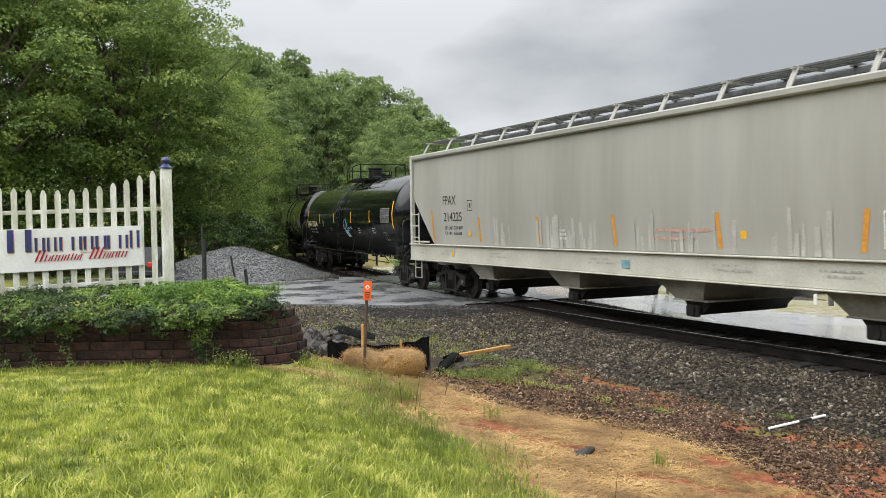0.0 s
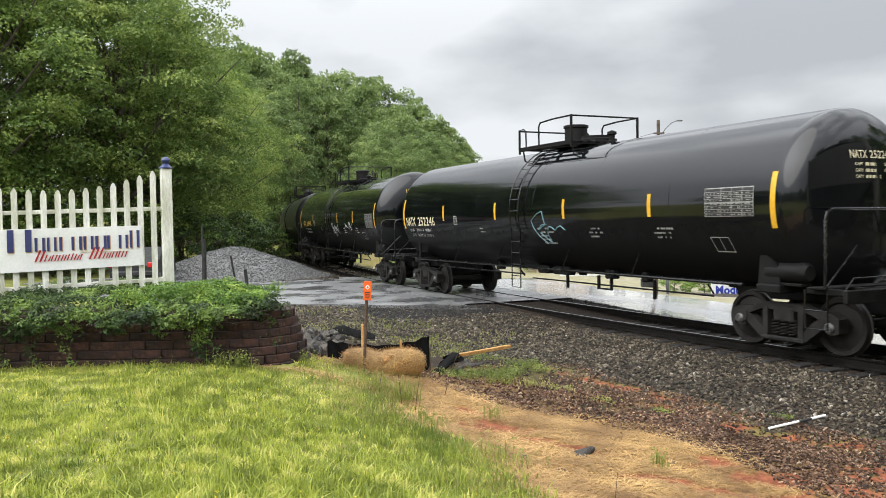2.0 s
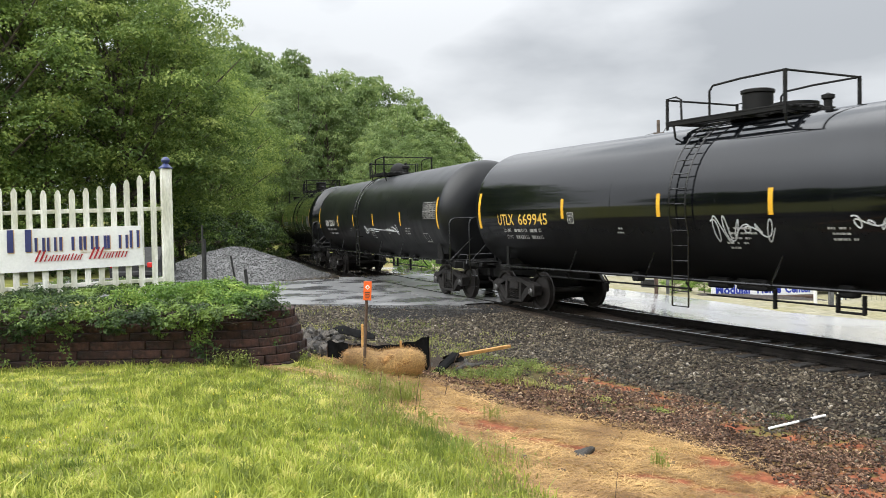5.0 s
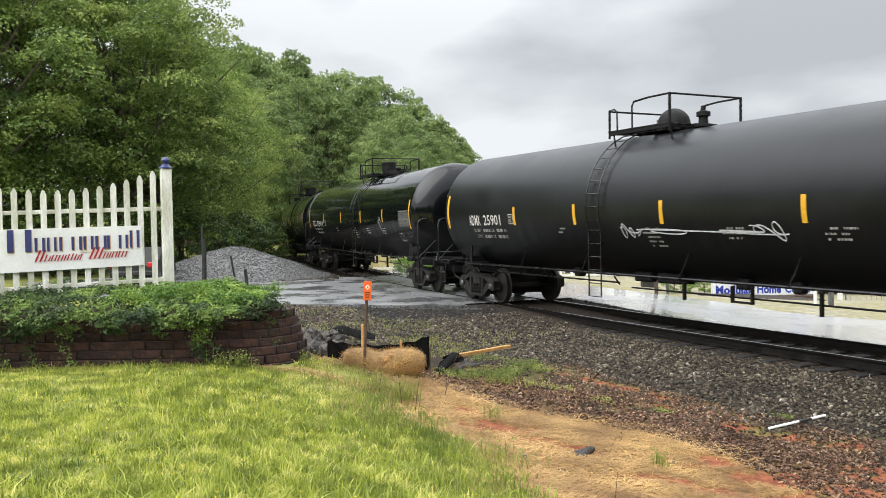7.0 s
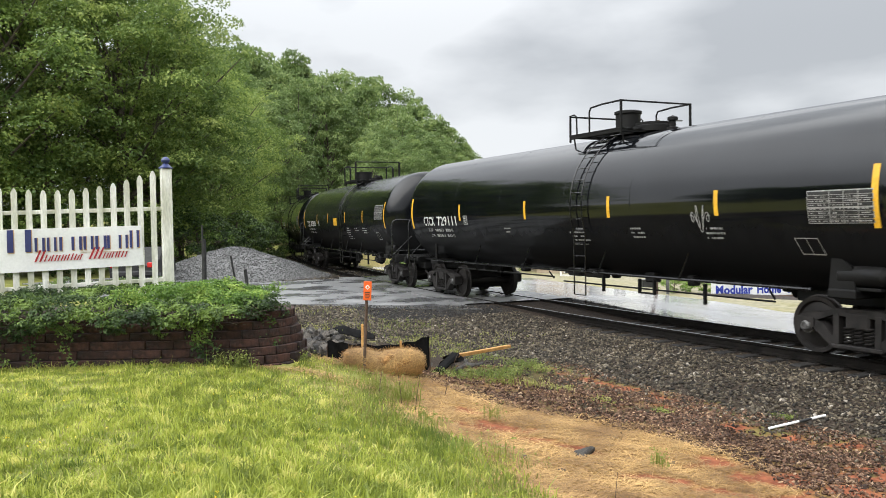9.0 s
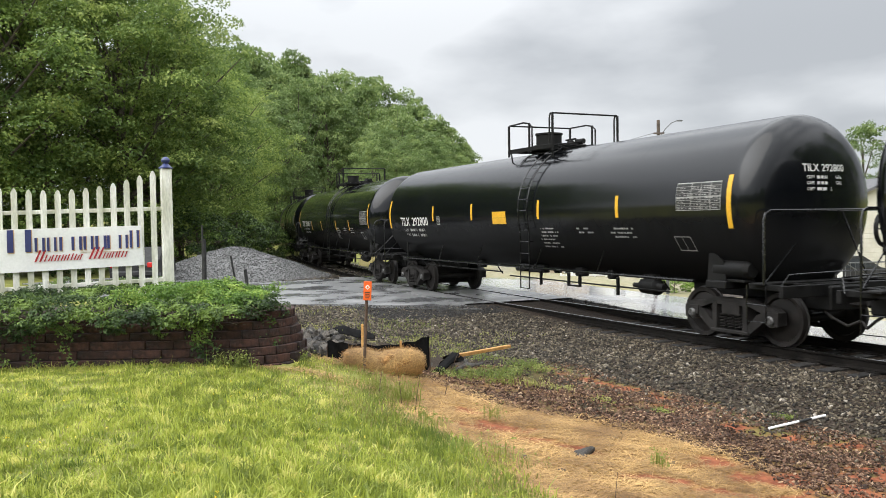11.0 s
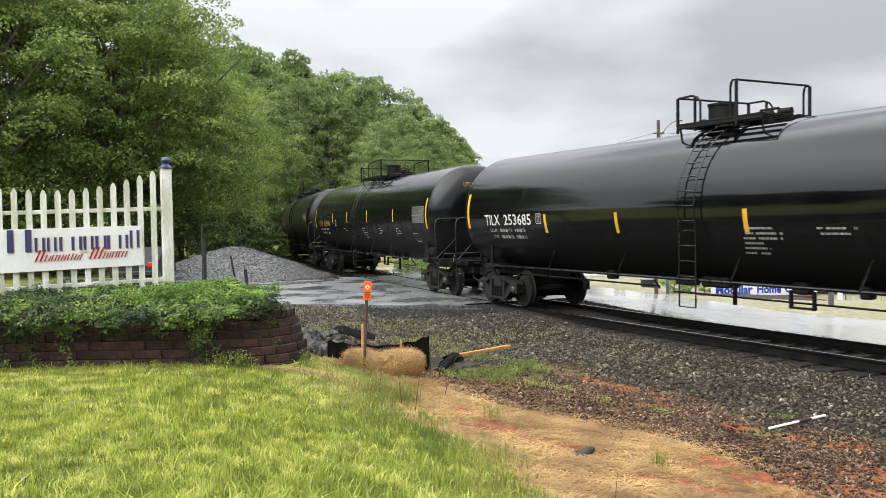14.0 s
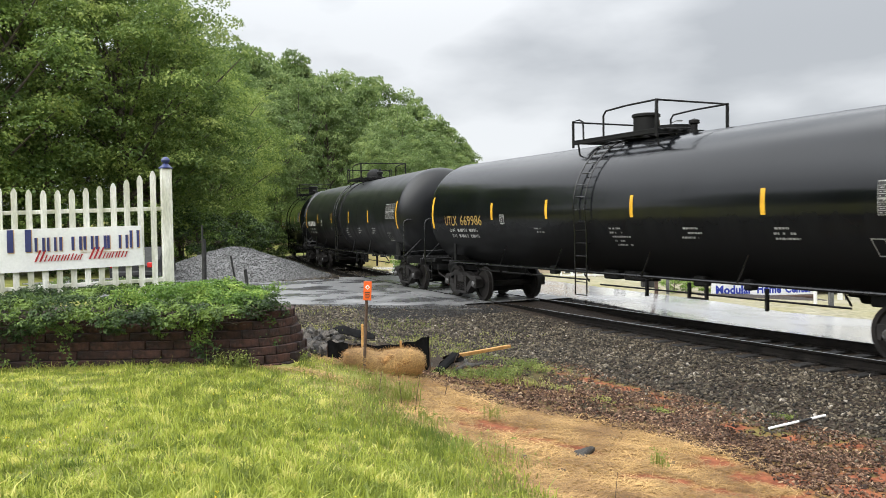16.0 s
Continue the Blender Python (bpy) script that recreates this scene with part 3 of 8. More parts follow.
def track_sd(x, y):
    """Distances along and beside the track of points on the ground."""
    sel = slice(0, len(TS), 2)
    s = np.empty(len(x))
    d = np.empty(len(x))
    for i in range(0, len(x), 20000):
        q = slice(i, i + 20000)
        dx, dy = x[q][:, None] - _x[sel], y[q][:, None] - _y[sel]
        j = np.argmin(dx * dx + dy * dy, 1)
        r = np.arange(len(j))
        p = _psi[sel][j]
        along = -dx[r, j] * np.sin(p) + dy[r, j] * np.cos(p)
        s[q] = TS[sel][j] + along
        d[q] = -(dx[r, j] * np.cos(p) + dy[r, j] * np.sin(p))
    return s, d


def smooth(a, lo, hi):
    t = np.clip((a - lo) / (hi - lo), 0, 1)
    return t * t * (3 - 2 * t)


# heights of the ground beside the track: rows along it, columns away from it
G_S = np.array([-60, -5, 5, 10, 14, 17.5, 19, 31, 34, 60])
G_D = np.array([-60, -30, -14, -9.2, -3.2, -1.7, 1.6, 4.3, 6.2, 8.1, 9.0, 11.4, 14, 40])
G_Z = np.array([
    [-0.3, -0.5, -0.9, -1.1, -1.1, -0.85, -0.85, -1.2, -1.2, -0.8, -0.3, 0.4, 0.5, 0.6],
    [-0.9, -0.95, -0.8, -0.68, -0.62, -0.25, -0.22, -0.55, -0.52, -0.25, 0.0, 0.58, 0.6, 0.6],
    [-0.9, -0.95, -0.75, -0.58, -0.5, -0.16, -0.15, -0.50, -0.42, -0.20, 0.05, 0.56, 0.58, 0.6],
    [-0.9, -0.95, -0.70, -0.50, -0.4, -0.10, -0.09, -0.20, -0.05, 0.32, 0.50, 0.55, 0.55, 0.6],
    [-0.9, -0.95, -0.65, -0.40, -0.25, -0.05, -0.04, -0.10, 0.02, 0.20, 0.45, 0.55, 0.55, 0.6],
    [-0.9, -0.95, -0.60, -0.30, 0.00, 0.10, 0.12, 0.10, 0.05, 0.12, 0.2, 0.3, 0.4, 0.6],
    [-0.9, -0.95, -0.60, -0.30, 0.08, 0.14, 0.14, 0.14, 0.14, 0.14, 0.16, 0.2, 0.3, 0.6],
    [-0.8, -0.85, -0.45, -0.10, 0.22, 0.27, 0.27, 0.27, 0.27, 0.27, 0.28, 0.3, 0.35, 0.6],
    [-0.7, -0.8, -0.45, -0.25, -0.1, 0.18, 0.17, 0.1, 0.15, 0.25, 0.28, 0.3, 0.35, 0.6],
    [-0.3, -0.4, -0.35, -0.25, -0.1, 0.45, 0.45, 0.3, 0.35, 0.4, 0.5, 0.5, 0.5, 0.7]])


def ground_z(x, y, rough=True):
    x, y = np.atleast_1d(np.asarray(x, float)), np.atleast_1d(np.asarray(y, float))
    s, d = track_sd(x, y)
    sc, dc = np.clip(s, G_S[0], G_S[-1]), np.clip(d, G_D[0], G_D[-1])
    i = np.clip(np.searchsorted(G_S, sc) - 1, 0, len(G_S) - 2)
    j = np.clip(np.searchsorted(G_D, dc) - 1, 0, len(G_D) - 2)
    a, b = (sc - G_S[i]) / (G_S[i + 1] - G_S[i]), (dc - G_D[j]) / (G_D[j + 1] - G_D[j])
    z = (1 - a) * ((1 - b) * G_Z[i, j] + b * G_Z[i, j + 1]) + a * ((1 - b) * G_Z[i + 1, j] + b * G_Z[i + 1, j + 1])
    z += np.maximum(rail_z(s) - rail_z(60), 0) * (s > 60)
    z += 9 * smooth(np.hypot(x, y - 40), 60, 260) * smooth(np.abs(d), 8, 40)
    if rough:
        z += np.array([0.05 * noise.noise((px * 0.5, py * 0.5, 0)) + 0.022 * noise.noise((px * 2.1, py * 2.1, 5)) for px, py in zip(x, y)]) * np.where(
            (np.abs(d) < 1.9) | ((s > 17) & (s < 33) & (d < 14)) | (d < 0), 0.25, 1)
    return z


# ---------------------------------------------------------------- ground, roads, track
def grit_edge(s):
    return np.interp(s, [0, 3, 5, 7, 10.5, 12.5, 15, 18], [3.4, 3.5, 3.75, 4.15, 4.2, 4.9, 7.0, 8.4])


def straw_edge(s):
    return np.interp(s, [1, 3, 5, 6, 6.8, 7.5, 8.1, 9.5, 11], [6.0, 5.7, 5.35, 5.1, 5.3, 5.7, 6.7, 7.2, 8.6])


# bare clay showing through: place, half sizes, turn
CLAY = ((2.55, 12.95, 1.35, 0.16, -52), (3.62, 10.65, 0.30, 0.16, -30), (4.2, 10.1, 0.35, 0.13, -40), (3.05, 9.0, 0.42, 0.26, -35), (3.5, 8.55, 0.7, 0.34, -30), (3.3, 7.9, 0.5, 0.25, -10),
        (4.0, 8.15, 0.75, 0.30, -20), (4.4, 8.75, 0.55, 0.2, -30), (0.62, 9.4, 0.36, 0.26, -25), (0.95, 9.1, 0.34, 0.14, -10), (2.1, 8.2, 0.45, 0.13, 5), (2.6, 8.05, 0.3, 0.10, 0), (4.7, 9.7, 0.35, 0.12, -35),
        (4.6, 9.0, 0.5, 0.15, -25), (1.3, 9.0, 0.28, 0.10, -20), (0.35, 9.95, 0.25, 0.09, -30), (2.9, 11.6, 0.4, 0.10, -40))


def clay_at(x, y):
    """How bare the clay lies there, from none to one."""
    best = np.zeros(len(x))
    rough = np.array([noise.noise((a * 3.1, b * 3.1, 5)) + 0.5 * noise.noise((a * 9, b * 9, 5)) for a, b in zip(x, y)])
    for cx, cy, rx, ry, turn in CLAY:
        c, s = math.cos(radians(turn)), math.sin(radians(turn))
        u, v = (x - cx) * c + (y - cy) * s, -(x - cx) * s + (y - cy) * c
        best = np.maximum(best, smooth(1.2 + 1.2 * rough - np.hypot(u / rx, v / ry), 0, 0.6))
    return best


def lawn_edge(s):
    return np.interp(s, [-20, 4, 5.3, 6.4, 7.3, 8.2, 9, 10, 11.5, 14, 18, 20], [9.0, 9.0, 8.85, 8.5, 8.7, 8.3, 8.0, 8.3, 9.0, 9.4, 9.7, 9.9])


def build_ground():
    def lines(lo, hi, step, far):
        inner = np.arange(lo, hi + 1e-6, step)
        out, a = [], step
        while a < far:
            a *= 1.22
            out.append(a)
        out = np.cumsum(np.array(out))
        out = out[out < far * 1.3]
        return np.concatenate([lo - out[::-1], inner, hi + out])

    gx, gy = lines(-8, 10, 0.12, 1600), lines(4.2, 23, 0.12, 1600)
    X, Y = np.meshgrid(gx, gy, indexing="ij")
    x, y = X.ravel(), Y.ravel()
    z = ground_z(x, y)
    s, d = track_sd(x, y)
    ny = len(gy)
    i, j = np.meshgrid(np.arange(len(gx) - 1), np.arange(ny - 1), indexing="ij")
    a = (i * ny + j).ravel()
    me = mesh_np("ground", np.stack([x, y, z], 1), np.stack([a, a + ny, a + ny + 1, a + 1], 1), ground_material(), True)
    wob = np.array([noise.noise((px * 0.7, py * 0.7, 9)) + 0.6 * noise.noise((px * 2.3, py * 2.3, 3)) for px, py in zip(x, y)])
    dg, dl = grit_edge(s) + 0.45 * wob, lawn_edge(s) + 0.35 * wob
    grit = smooth(dg - d, -0.15, 0.35) * smooth(d, -3.4, -2.9) * (s < 60)
    straw = smooth(d - straw_edge(s) - 0.3 * wob, -0.2, 0.3) * smooth(dl - d, -0.2, 0.3) * smooth(12 - s, 0, 1.5) * smooth(s, -12, -4)
    band = smooth(d - dg, -0.3, 0.3) * smooth(dl - d, -0.2, 0.3) * (1 - straw) * smooth(24 - s, 0, 2)
    clay = np.maximum(clay_at(x, y), 0.65 * band * smooth(wob, -0.4, 0.3) * (s < 11))
    grit = np.maximum(grit, band)
    bare = smooth(-d, 6.2, 6.8) * smooth(34 + d, 0, 6) * 0.22
    for key, val in (("straw", np.maximum(straw, bare)), ("clay", clay), ("grit", grit * (1 - clay)), ("pale", smooth(-d, 6.2, 6.9) * smooth(40 + d, 0, 8) * (0.75 + 0.5 * np.clip(wob, -0.5, 0.5)))):
        me.attributes.new(key, "FLOAT", "POINT").data.foreach_set("value", val.astype(np.float32))
    tagged(new("ground", me), "green lawn, straw-covered ditch and red clay beside ballast", "ground", kind="structure")


build_ground()


def road_sheet(name, near, far, mat, label, lift=0.03, n=24, k=10):
    """A road between two lines of plan points, laid on the ground."""
    def along(line, t):
        ds = [0]
        for a, b in zip(line, line[1:]):
            ds.append(ds[-1] + math.dist(a, b))
        return np.interp(t * ds[-1], ds, [p[0] for p in line]), np.interp(t * ds[-1], ds, [p[1] for p in line])
    us, vs = np.linspace(0, 1, n), np.linspace(0, 1, k)
    px, py = [], []
    for u in us:
        a, b = along(near, u), along(far, u)
        for v in vs:
            px.append(a[0] + (b[0] - a[0]) * v)
            py.append(a[1] + (b[1] - a[1]) * v)
    pz = ground_z(px, py, False) + lift
    sh = Shape()
    sh.v = list(zip(map(float, px), map(float, py), map(float, pz)))
    sh.f = [(i * k + j, (i + 1) * k + j, (i + 1) * k + j + 1, i * k + j + 1) for i in range(n - 1) for j in range(k - 1)]
    # a skirt gives the slab its thickness
    rim = [i * k for i in range(n)] + [(n - 1) * k + j for j in range(1, k)] + [i * k + k - 1 for i in range(n - 2, -1, -1)] + [j for j in range(k - 2, 0, -1)]
    base = len(sh.v)
    sh.v += [(sh.v[i][0], sh.v[i][1], sh.v[i][2] - 0.12) for i in rim]
    sh.f += [(rim[i], rim[(i + 1) % len(rim)], base + (i + 1) % len(rim), base + i) for i in range(len(rim))]
    return tagged(part(name, sh, mat), label, "road", kind="structure")


def plan(s, d):
    p = on_track(s, d)
    return (p.x, p.y)


road_sheet("road_crossing_approach", [plan(18.6, 1.7), (-1.0, 22.85), (-4.2, 23.7), (-8.5, 25.3), (-12, 27.5), (-17, 34)],
           [plan(32.2, 1.7), (-5.4, 35.4), (-6.9, 34.8), (-9, 35.5), (-11, 37), (-13, 42)], M["asphalt"], "wet worn asphalt road leading up to the crossing")
road_sheet("road_far_side", [plan(s, -1.75) for s in (-55, -30, -10, 0, 6, 12, 17.5)] + [plan(18.2, -1.75)] + [plan(s, -1.75) for s in (22, 26, 31.5)] + [plan(34, -2.75), plan(58, -2.75)],
           [plan(s, -8.0) for s in (-55, -30, -10, 0, 6, 12.5)] + [plan(s, -6.45) for s in (15, 19, 23, 27, 34, 40, 58)], M["lot"], "wet pale pavement running along the far side of the track", 0.03, 60, 10)
road_sheet("road_ragged_edge", [plan(17.5, 1.75), (-0.75, 21.95), (-2.2, 22.55), (-4.0, 23.5)], [plan(18.58, 1.75), (-1.0, 22.83), (-2.6, 23.26), (-4.2, 23.68)], M["wet_edge"], "dark wet broken asphalt along the road edge", 0.022, 14, 5)
crossing = thing("grade_crossing", "worn asphalt crossing panels between and beside the rails", "crossing", kind="structure")
for d0, d1 in ((-1.72, -0.80), (-0.66, 0.66), (0.80, 1.68)):
    sh = Shape()
    ss = np.linspace(18.75, 31.8, 28)
    sh.sheet(lambda s, d: tuple(on_track(s, d, -0.012)), ss, [d0, (d0 + d1) / 2, d1])
    sh.sheet(lambda s, e: tuple(on_track(s, d0, -0.012 - e)), ss, [0, 0.15])
    sh.sheet(lambda s, e: tuple(on_track(s, d1, -0.012 - e)), ss, [0, 0.15])
    part("crossing_panel", sh, M["asphalt"], crossing)
# tar seals and puddled cracks on the road
for pts in ([(-4.6, 25.0), (-3.4, 25.3), (-1.9, 25.2), (-0.6, 25.9)], [(-5.2, 24.6), (-4.9, 25.2), (-5.6, 25.4), (-6.3, 25.0)], [(-6.4, 28.0), (-4.0, 28.6), (-1.6, 28.2)]):
    sh = Shape()
    line = [Vector((x, y, 0)) for x, y in pts]
    for a, b in zip(line, line[1:]):
        nrm = (b - a).normalized().cross(Vector((0, 0, 1))) * 0.028
        q = [a - nrm * 0.5, a + nrm * 0.5, b + nrm * 0.6, b - nrm * 0.6]
        zs = ground_z([p.x for p in q], [p.y for p in q], False)
        sh.add([(p.x, p.y, zz + 0.036) for p, zz in zip(q, zs)], [(0, 1, 2, 3)])
    tagged(part("tar_seal", sh, M["tar"]), "black tar seal over a road crack", "road mark", kind="structure")


def build_track():
    track = thing("railway_track", "single railway track with dark rails on timber ties", "railway track", kind="structure")
    prof = [(-0.07, -0.172), (0.07, -0.172), (0.07, -0.155), (0.012, -0.135), (0.010, -0.045), (0.036, -0.032), (0.037, -0.006), (0.030, 0.0), (-0.030, 0.0),
            (-0.037, -0.006), (-0.036, -0.032), (-0.010, -0.045), (-0.012, -0.135), (-0.07, -0.155)]
    ss = np.concatenate([np.arange(-80, -10, 2.0), np.arange(-10, 60, 0.7), np.arange(60, 140, 2.0)])
    for side in (-0.755, 0.755):
        sh, top = Shape(), Shape()
        sh.sheet(lambda s, k: tuple(on_track(s, side + prof[k % 14][0], prof[k % 14][1])), ss, list(range(15)))
        rail = part("rail", sh, M["rail"], track, smooth=0.4)
        top.sheet(lambda s, e: tuple(on_track(s, side + e, 0.0025)), ss, [-0.024, 0.026])
        part("rail_head", top, M["rail_top"], rail, "bright worn running surface")
    tie = Shape().box((0, 0, -0.262), (0.22, 2.6, 0.18), 0.012).mesh("tie", M["tie"])
    plate = Shape().box((0, 0, -0.166), (0.2, 0.34, 0.016), 0.004).mesh("tie_plate", M["rail"])
    rng = random.Random(3)
    s = -6.0
    while s < 62:
        if not 18.2 < s < 32.0:
            p = on_track(s)
            a = math.degrees(np.interp(s, TS, _psi)) + 90 + rng.uniform(-1, 1)
            t = part("tie", tie, None, track, at=pose(p.x + rng.uniform(-0.02, 0.02), p.y, p.z + rng.uniform(-0.008, 0.004), 0, 0, a))
            if s < 34:
                for side in (-0.755, 0.755):
                    part("tie_plate", plate, None, t, at=pose(0, side, 0))
        s += 0.53


build_track()


def stones(name, pts, size, mat, rng, label, category, flat=0.7):
    """Broken stones, each a small irregular eight-faced lump."""
    n = len(pts)
    base = np.array([(1, 0, 0), (-1, 0, 0), (0, 1, 0), (0, -1, 0), (0, 0, 1), (0, 0, -1)], float)
    v = base[None] + rng.normal(0, 0.3, (n, 6, 3))
    v *= (size * rng.uniform(0.5, 1.45, n))[:, None, None]
    v *= rng.uniform(0.45, 1.4, (n, 1, 3))
    v[:, :, 2] *= flat
    ang, tl = rng.uniform(0, 6.3, n), rng.normal(0, 0.5, n)
    c, s = np.cos(ang)[:, None], np.sin(ang)[:, None]
    x, y, z = v[:, :, 0], v[:, :, 1], v[:, :, 2]
    x, z = x * np.cos(tl)[:, None] - z * np.sin(tl)[:, None], x * np.sin(tl)[:, None] + z * np.cos(tl)[:, None]
    v = np.stack([x * c - y * s, x * s + y * c, z], 2) + pts[:, None]
    f = np.array([(0, 2, 4), (2, 1, 4), (1, 3, 4), (3, 0, 4), (2, 0, 5), (1, 2, 5), (3, 1, 5), (0, 3, 5)])
    f = (np.arange(n)[:, None, None] * 6 + f).reshape(-1, 3)
    return tagged(new(name, mesh_np(name, v.reshape(-1, 3), f, mat)), label, category, kind="stuff")


def plan_points(s, d):
    p = np.interp(s, TS, _psi)
    return np.interp(s, TS, _x) - d * np.cos(p), np.interp(s, TS, _y) - d * np.sin(p)


def build_ballast():
    rng = np.random.default_rng(5)
    n = 118000
    s, d = rng.uniform(2.5, 21.8, n), rng.uniform(-1.9, 8.6, n)
    wob = np.array([noise.noise((a * 0.8, b * 0.8, 2)) for a, b in zip(s, d)])
    keep = d < grit_edge(s) + 0.5 * wob + rng.normal(0, 0.2, n) + np.where(rng.random(n) < 0.3, rng.exponential(0.45, n), 0)
    keep &= (np.abs(np.abs(d) - 0.755) > 0.11)
    x, y = plan_points(s, d)
    keep &= (s < 18.9) | ((d > 1.5) & (y < np.interp(x, [-8.5, -4.2, 0.66], [25.2, 23.6, 22.2])))
    keep &= (d > 0.66) | (rng.random(n) < 0.45)
    keep &= (np.abs(d) > 1.38) | (rng.random(n) < 0.9)
    keep &= (d < 5.5) | (rng.random(n) < 0.8)
    keep &= rng.random(n) > clay_at(x, y) * 0.95
    s, d = s[keep], d[keep]
    x, y = plan_points(s, d)
    inner = d < 0.66
    z = ground_z(x, y) + rng.uniform(-0.008, 0.014, len(x)) + np.where(np.abs(d) < 1.0, -0.045, np.where(np.abs(d) < 1.42, -0.014, 0))
    pts = np.stack([x, y, z], 1)
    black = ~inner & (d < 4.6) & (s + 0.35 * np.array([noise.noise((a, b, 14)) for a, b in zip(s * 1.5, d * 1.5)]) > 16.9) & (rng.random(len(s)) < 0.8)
    stones("oily_ballast", pts[black], 0.03, M["soiled_shaded"], rng, "blackened stones along the broken road edge", "ballast")
    inner_or_black = inner | black
    stones("ballast", pts[~inner_or_black], 0.027, M["ballast"], rng, "dark crushed granite ballast sloping down from the track", "ballast")
    # wet stones between the rails, the train's shade put into their colour
    stones("track_ballast", pts[inner], 0.034, M["soiled_shaded"], rng, "wet ballast between the rails, blackened by painted shade", "ballast")
    # a black sheet stands in for the shade under the train
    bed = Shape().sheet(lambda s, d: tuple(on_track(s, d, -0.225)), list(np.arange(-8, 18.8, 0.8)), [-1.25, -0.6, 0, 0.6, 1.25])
    tagged(part("track_bed", bed, M["soiled_shaded"]), "black ballast bed under the ties, coloured as the train's shade", "ballast", kind="structure")
    # clods of clay and litter along the ballast's foot
    n = 36000
    s = rng.uniform(1.5, 11.0, n)
    d = grit_edge(s) - 0.35 + (straw_edge(s) - grit_edge(s) + 0.7) * rng.random(n)
    x, y = plan_points(s, d)
    wob = np.array([noise.noise((a * 1.1, b * 1.1, 21)) for a, b in zip(x, y)])
    k = (wob + rng.normal(0, 0.25, n) > -0.25) & (rng.random(n) > clay_at(x, y) * 0.62) & (rng.random(n) < 0.9 - 0.4 * (s > 9))
    x, y = x[k], y[k]
    m = len(x)
    a, ln = rng.uniform(0, 6.3, m), rng.uniform(0.010, 0.038, m)
    w = ln * rng.uniform(0.25, 0.6, m)
    t = np.stack([np.cos(a), np.sin(a), rng.normal(0, 0.3, m)], 1) * ln[:, None]
    b = np.stack([-np.sin(a), np.cos(a), rng.normal(0, 0.4, m)], 1) * w[:, None]
    c = np.stack([x, y, ground_z(x, y) + rng.uniform(0.004, 0.022, m)], 1)
    up = np.array([0, 0, 0.012])
    v = np.stack([c - t, c - b * 0.9 + up, c + t, c + b + up * 0.5, c - up], 1).reshape(-1, 3)
    q = np.arange(m)[:, None] * 5
    f = np.concatenate([q + [0, 1, 3], q + [1, 2, 3], q + [0, 4, 1], q + [1, 4, 2]])
    tagged(new("leaf_litter", mesh_np("leaf_litter", v, f, M["litter"])), "brown leaf litter and bark flakes below the ballast", "litter", kind="stuff")
    k = rng.random(m) < 0.16
    x, y = x[k], y[k]
    stones("clay_clods", np.stack([x, y, ground_z(x, y) + 0.004], 1), 0.026, M["clod"], rng, "brown clay clods and litter below the ballast", "clods")
    s, d = rng.uniform(32.3, 62, 6000), rng.uniform(-2, 4, 6000)
    x, y = plan_points(s, d)
    stones("ballast", np.stack([x, y, ground_z(x, y) + 0.01], 1), 0.06, M["ballast"], rng, "dark ballast beyond the crossing", "ballast")


build_ballast()


def build_pile():
    """The heap of crushed stone beside the crossing."""
    rng = np.random.default_rng(8)
    cx, cy = -9.6, 39.0

    def heap(x, y):
        r = np.hypot((x - cx) / 4.4, (y - cy) / 3.2)
        r2 = np.hypot((x - cx - 2.2) / 2.7, (y - cy + 0.2) / 2.6)
        return np.maximum(1.60 * np.clip(1 - r ** 1.3, 0, 1), 0.75 * np.clip(1 - r2, 0, 1)) - 0.12

    gx, gy = np.linspace(cx - 5, cx + 6, 60), np.linspace(cy - 4, cy + 4, 44)
    X, Y = np.meshgrid(gx, gy, indexing="ij")
    x, y = X.ravel(), Y.ravel()
    z = ground_z(x, y, False) + heap(x, y) + np.array([0.08 * noise.noise((a, b, 1)) for a, b in zip(x, y)])
    i, j = np.meshgrid(np.arange(59), np.arange(43), indexing="ij")
    a = (i * 44 + j).ravel()
    me = mesh_np("gravel_pile", np.stack([x, y, z], 1), np.stack([a, a + 44, a + 45, a + 1], 1), M["pile"], True)
    tagged(new("gravel_pile", me), "heap of grey crushed stone beside the crossing road", "gravel pile", kind="stuff")
    x, y = rng.uniform(cx - 5, cx + 6, 19000), rng.uniform(cy - 4, cy + 2, 19000)
    h = heap(x, y)
    k = h > -0.1
    x, y, h = x[k], y[k], h[k]
    z = ground_z(x, y, False) + h + np.array([0.08 * noise.noise((a, b, 1)) for a, b in zip(x, y)]) + 0.01
    stones("loose_gravel", np.stack([x, y, z], 1), 0.034, M["pile"], rng, "loose grey stones on the gravel heap", "gravel")


build_pile()


# ---------------------------------------------------------------- the train
R, ZC = 1.56, 2.47          # tank radius and height of its axis
TRUCK_X, LEAD_X = 6.95, 7.38


# dished head: how far it stands out from the tank's end, and its radius there
def dished_head(r0):
    return [(0.56 * math.sqrt(1 - (k / 1.56) ** 2.7), r0 * k / 1.56) for k in (0.001, 0.3, 0.6, 0.85, 1.05, 1.2, 1.3, 1.37, 1.42, 1.46, 1.49, 1.515, 1.535, 1.55)]


HEAD = dished_head(R)


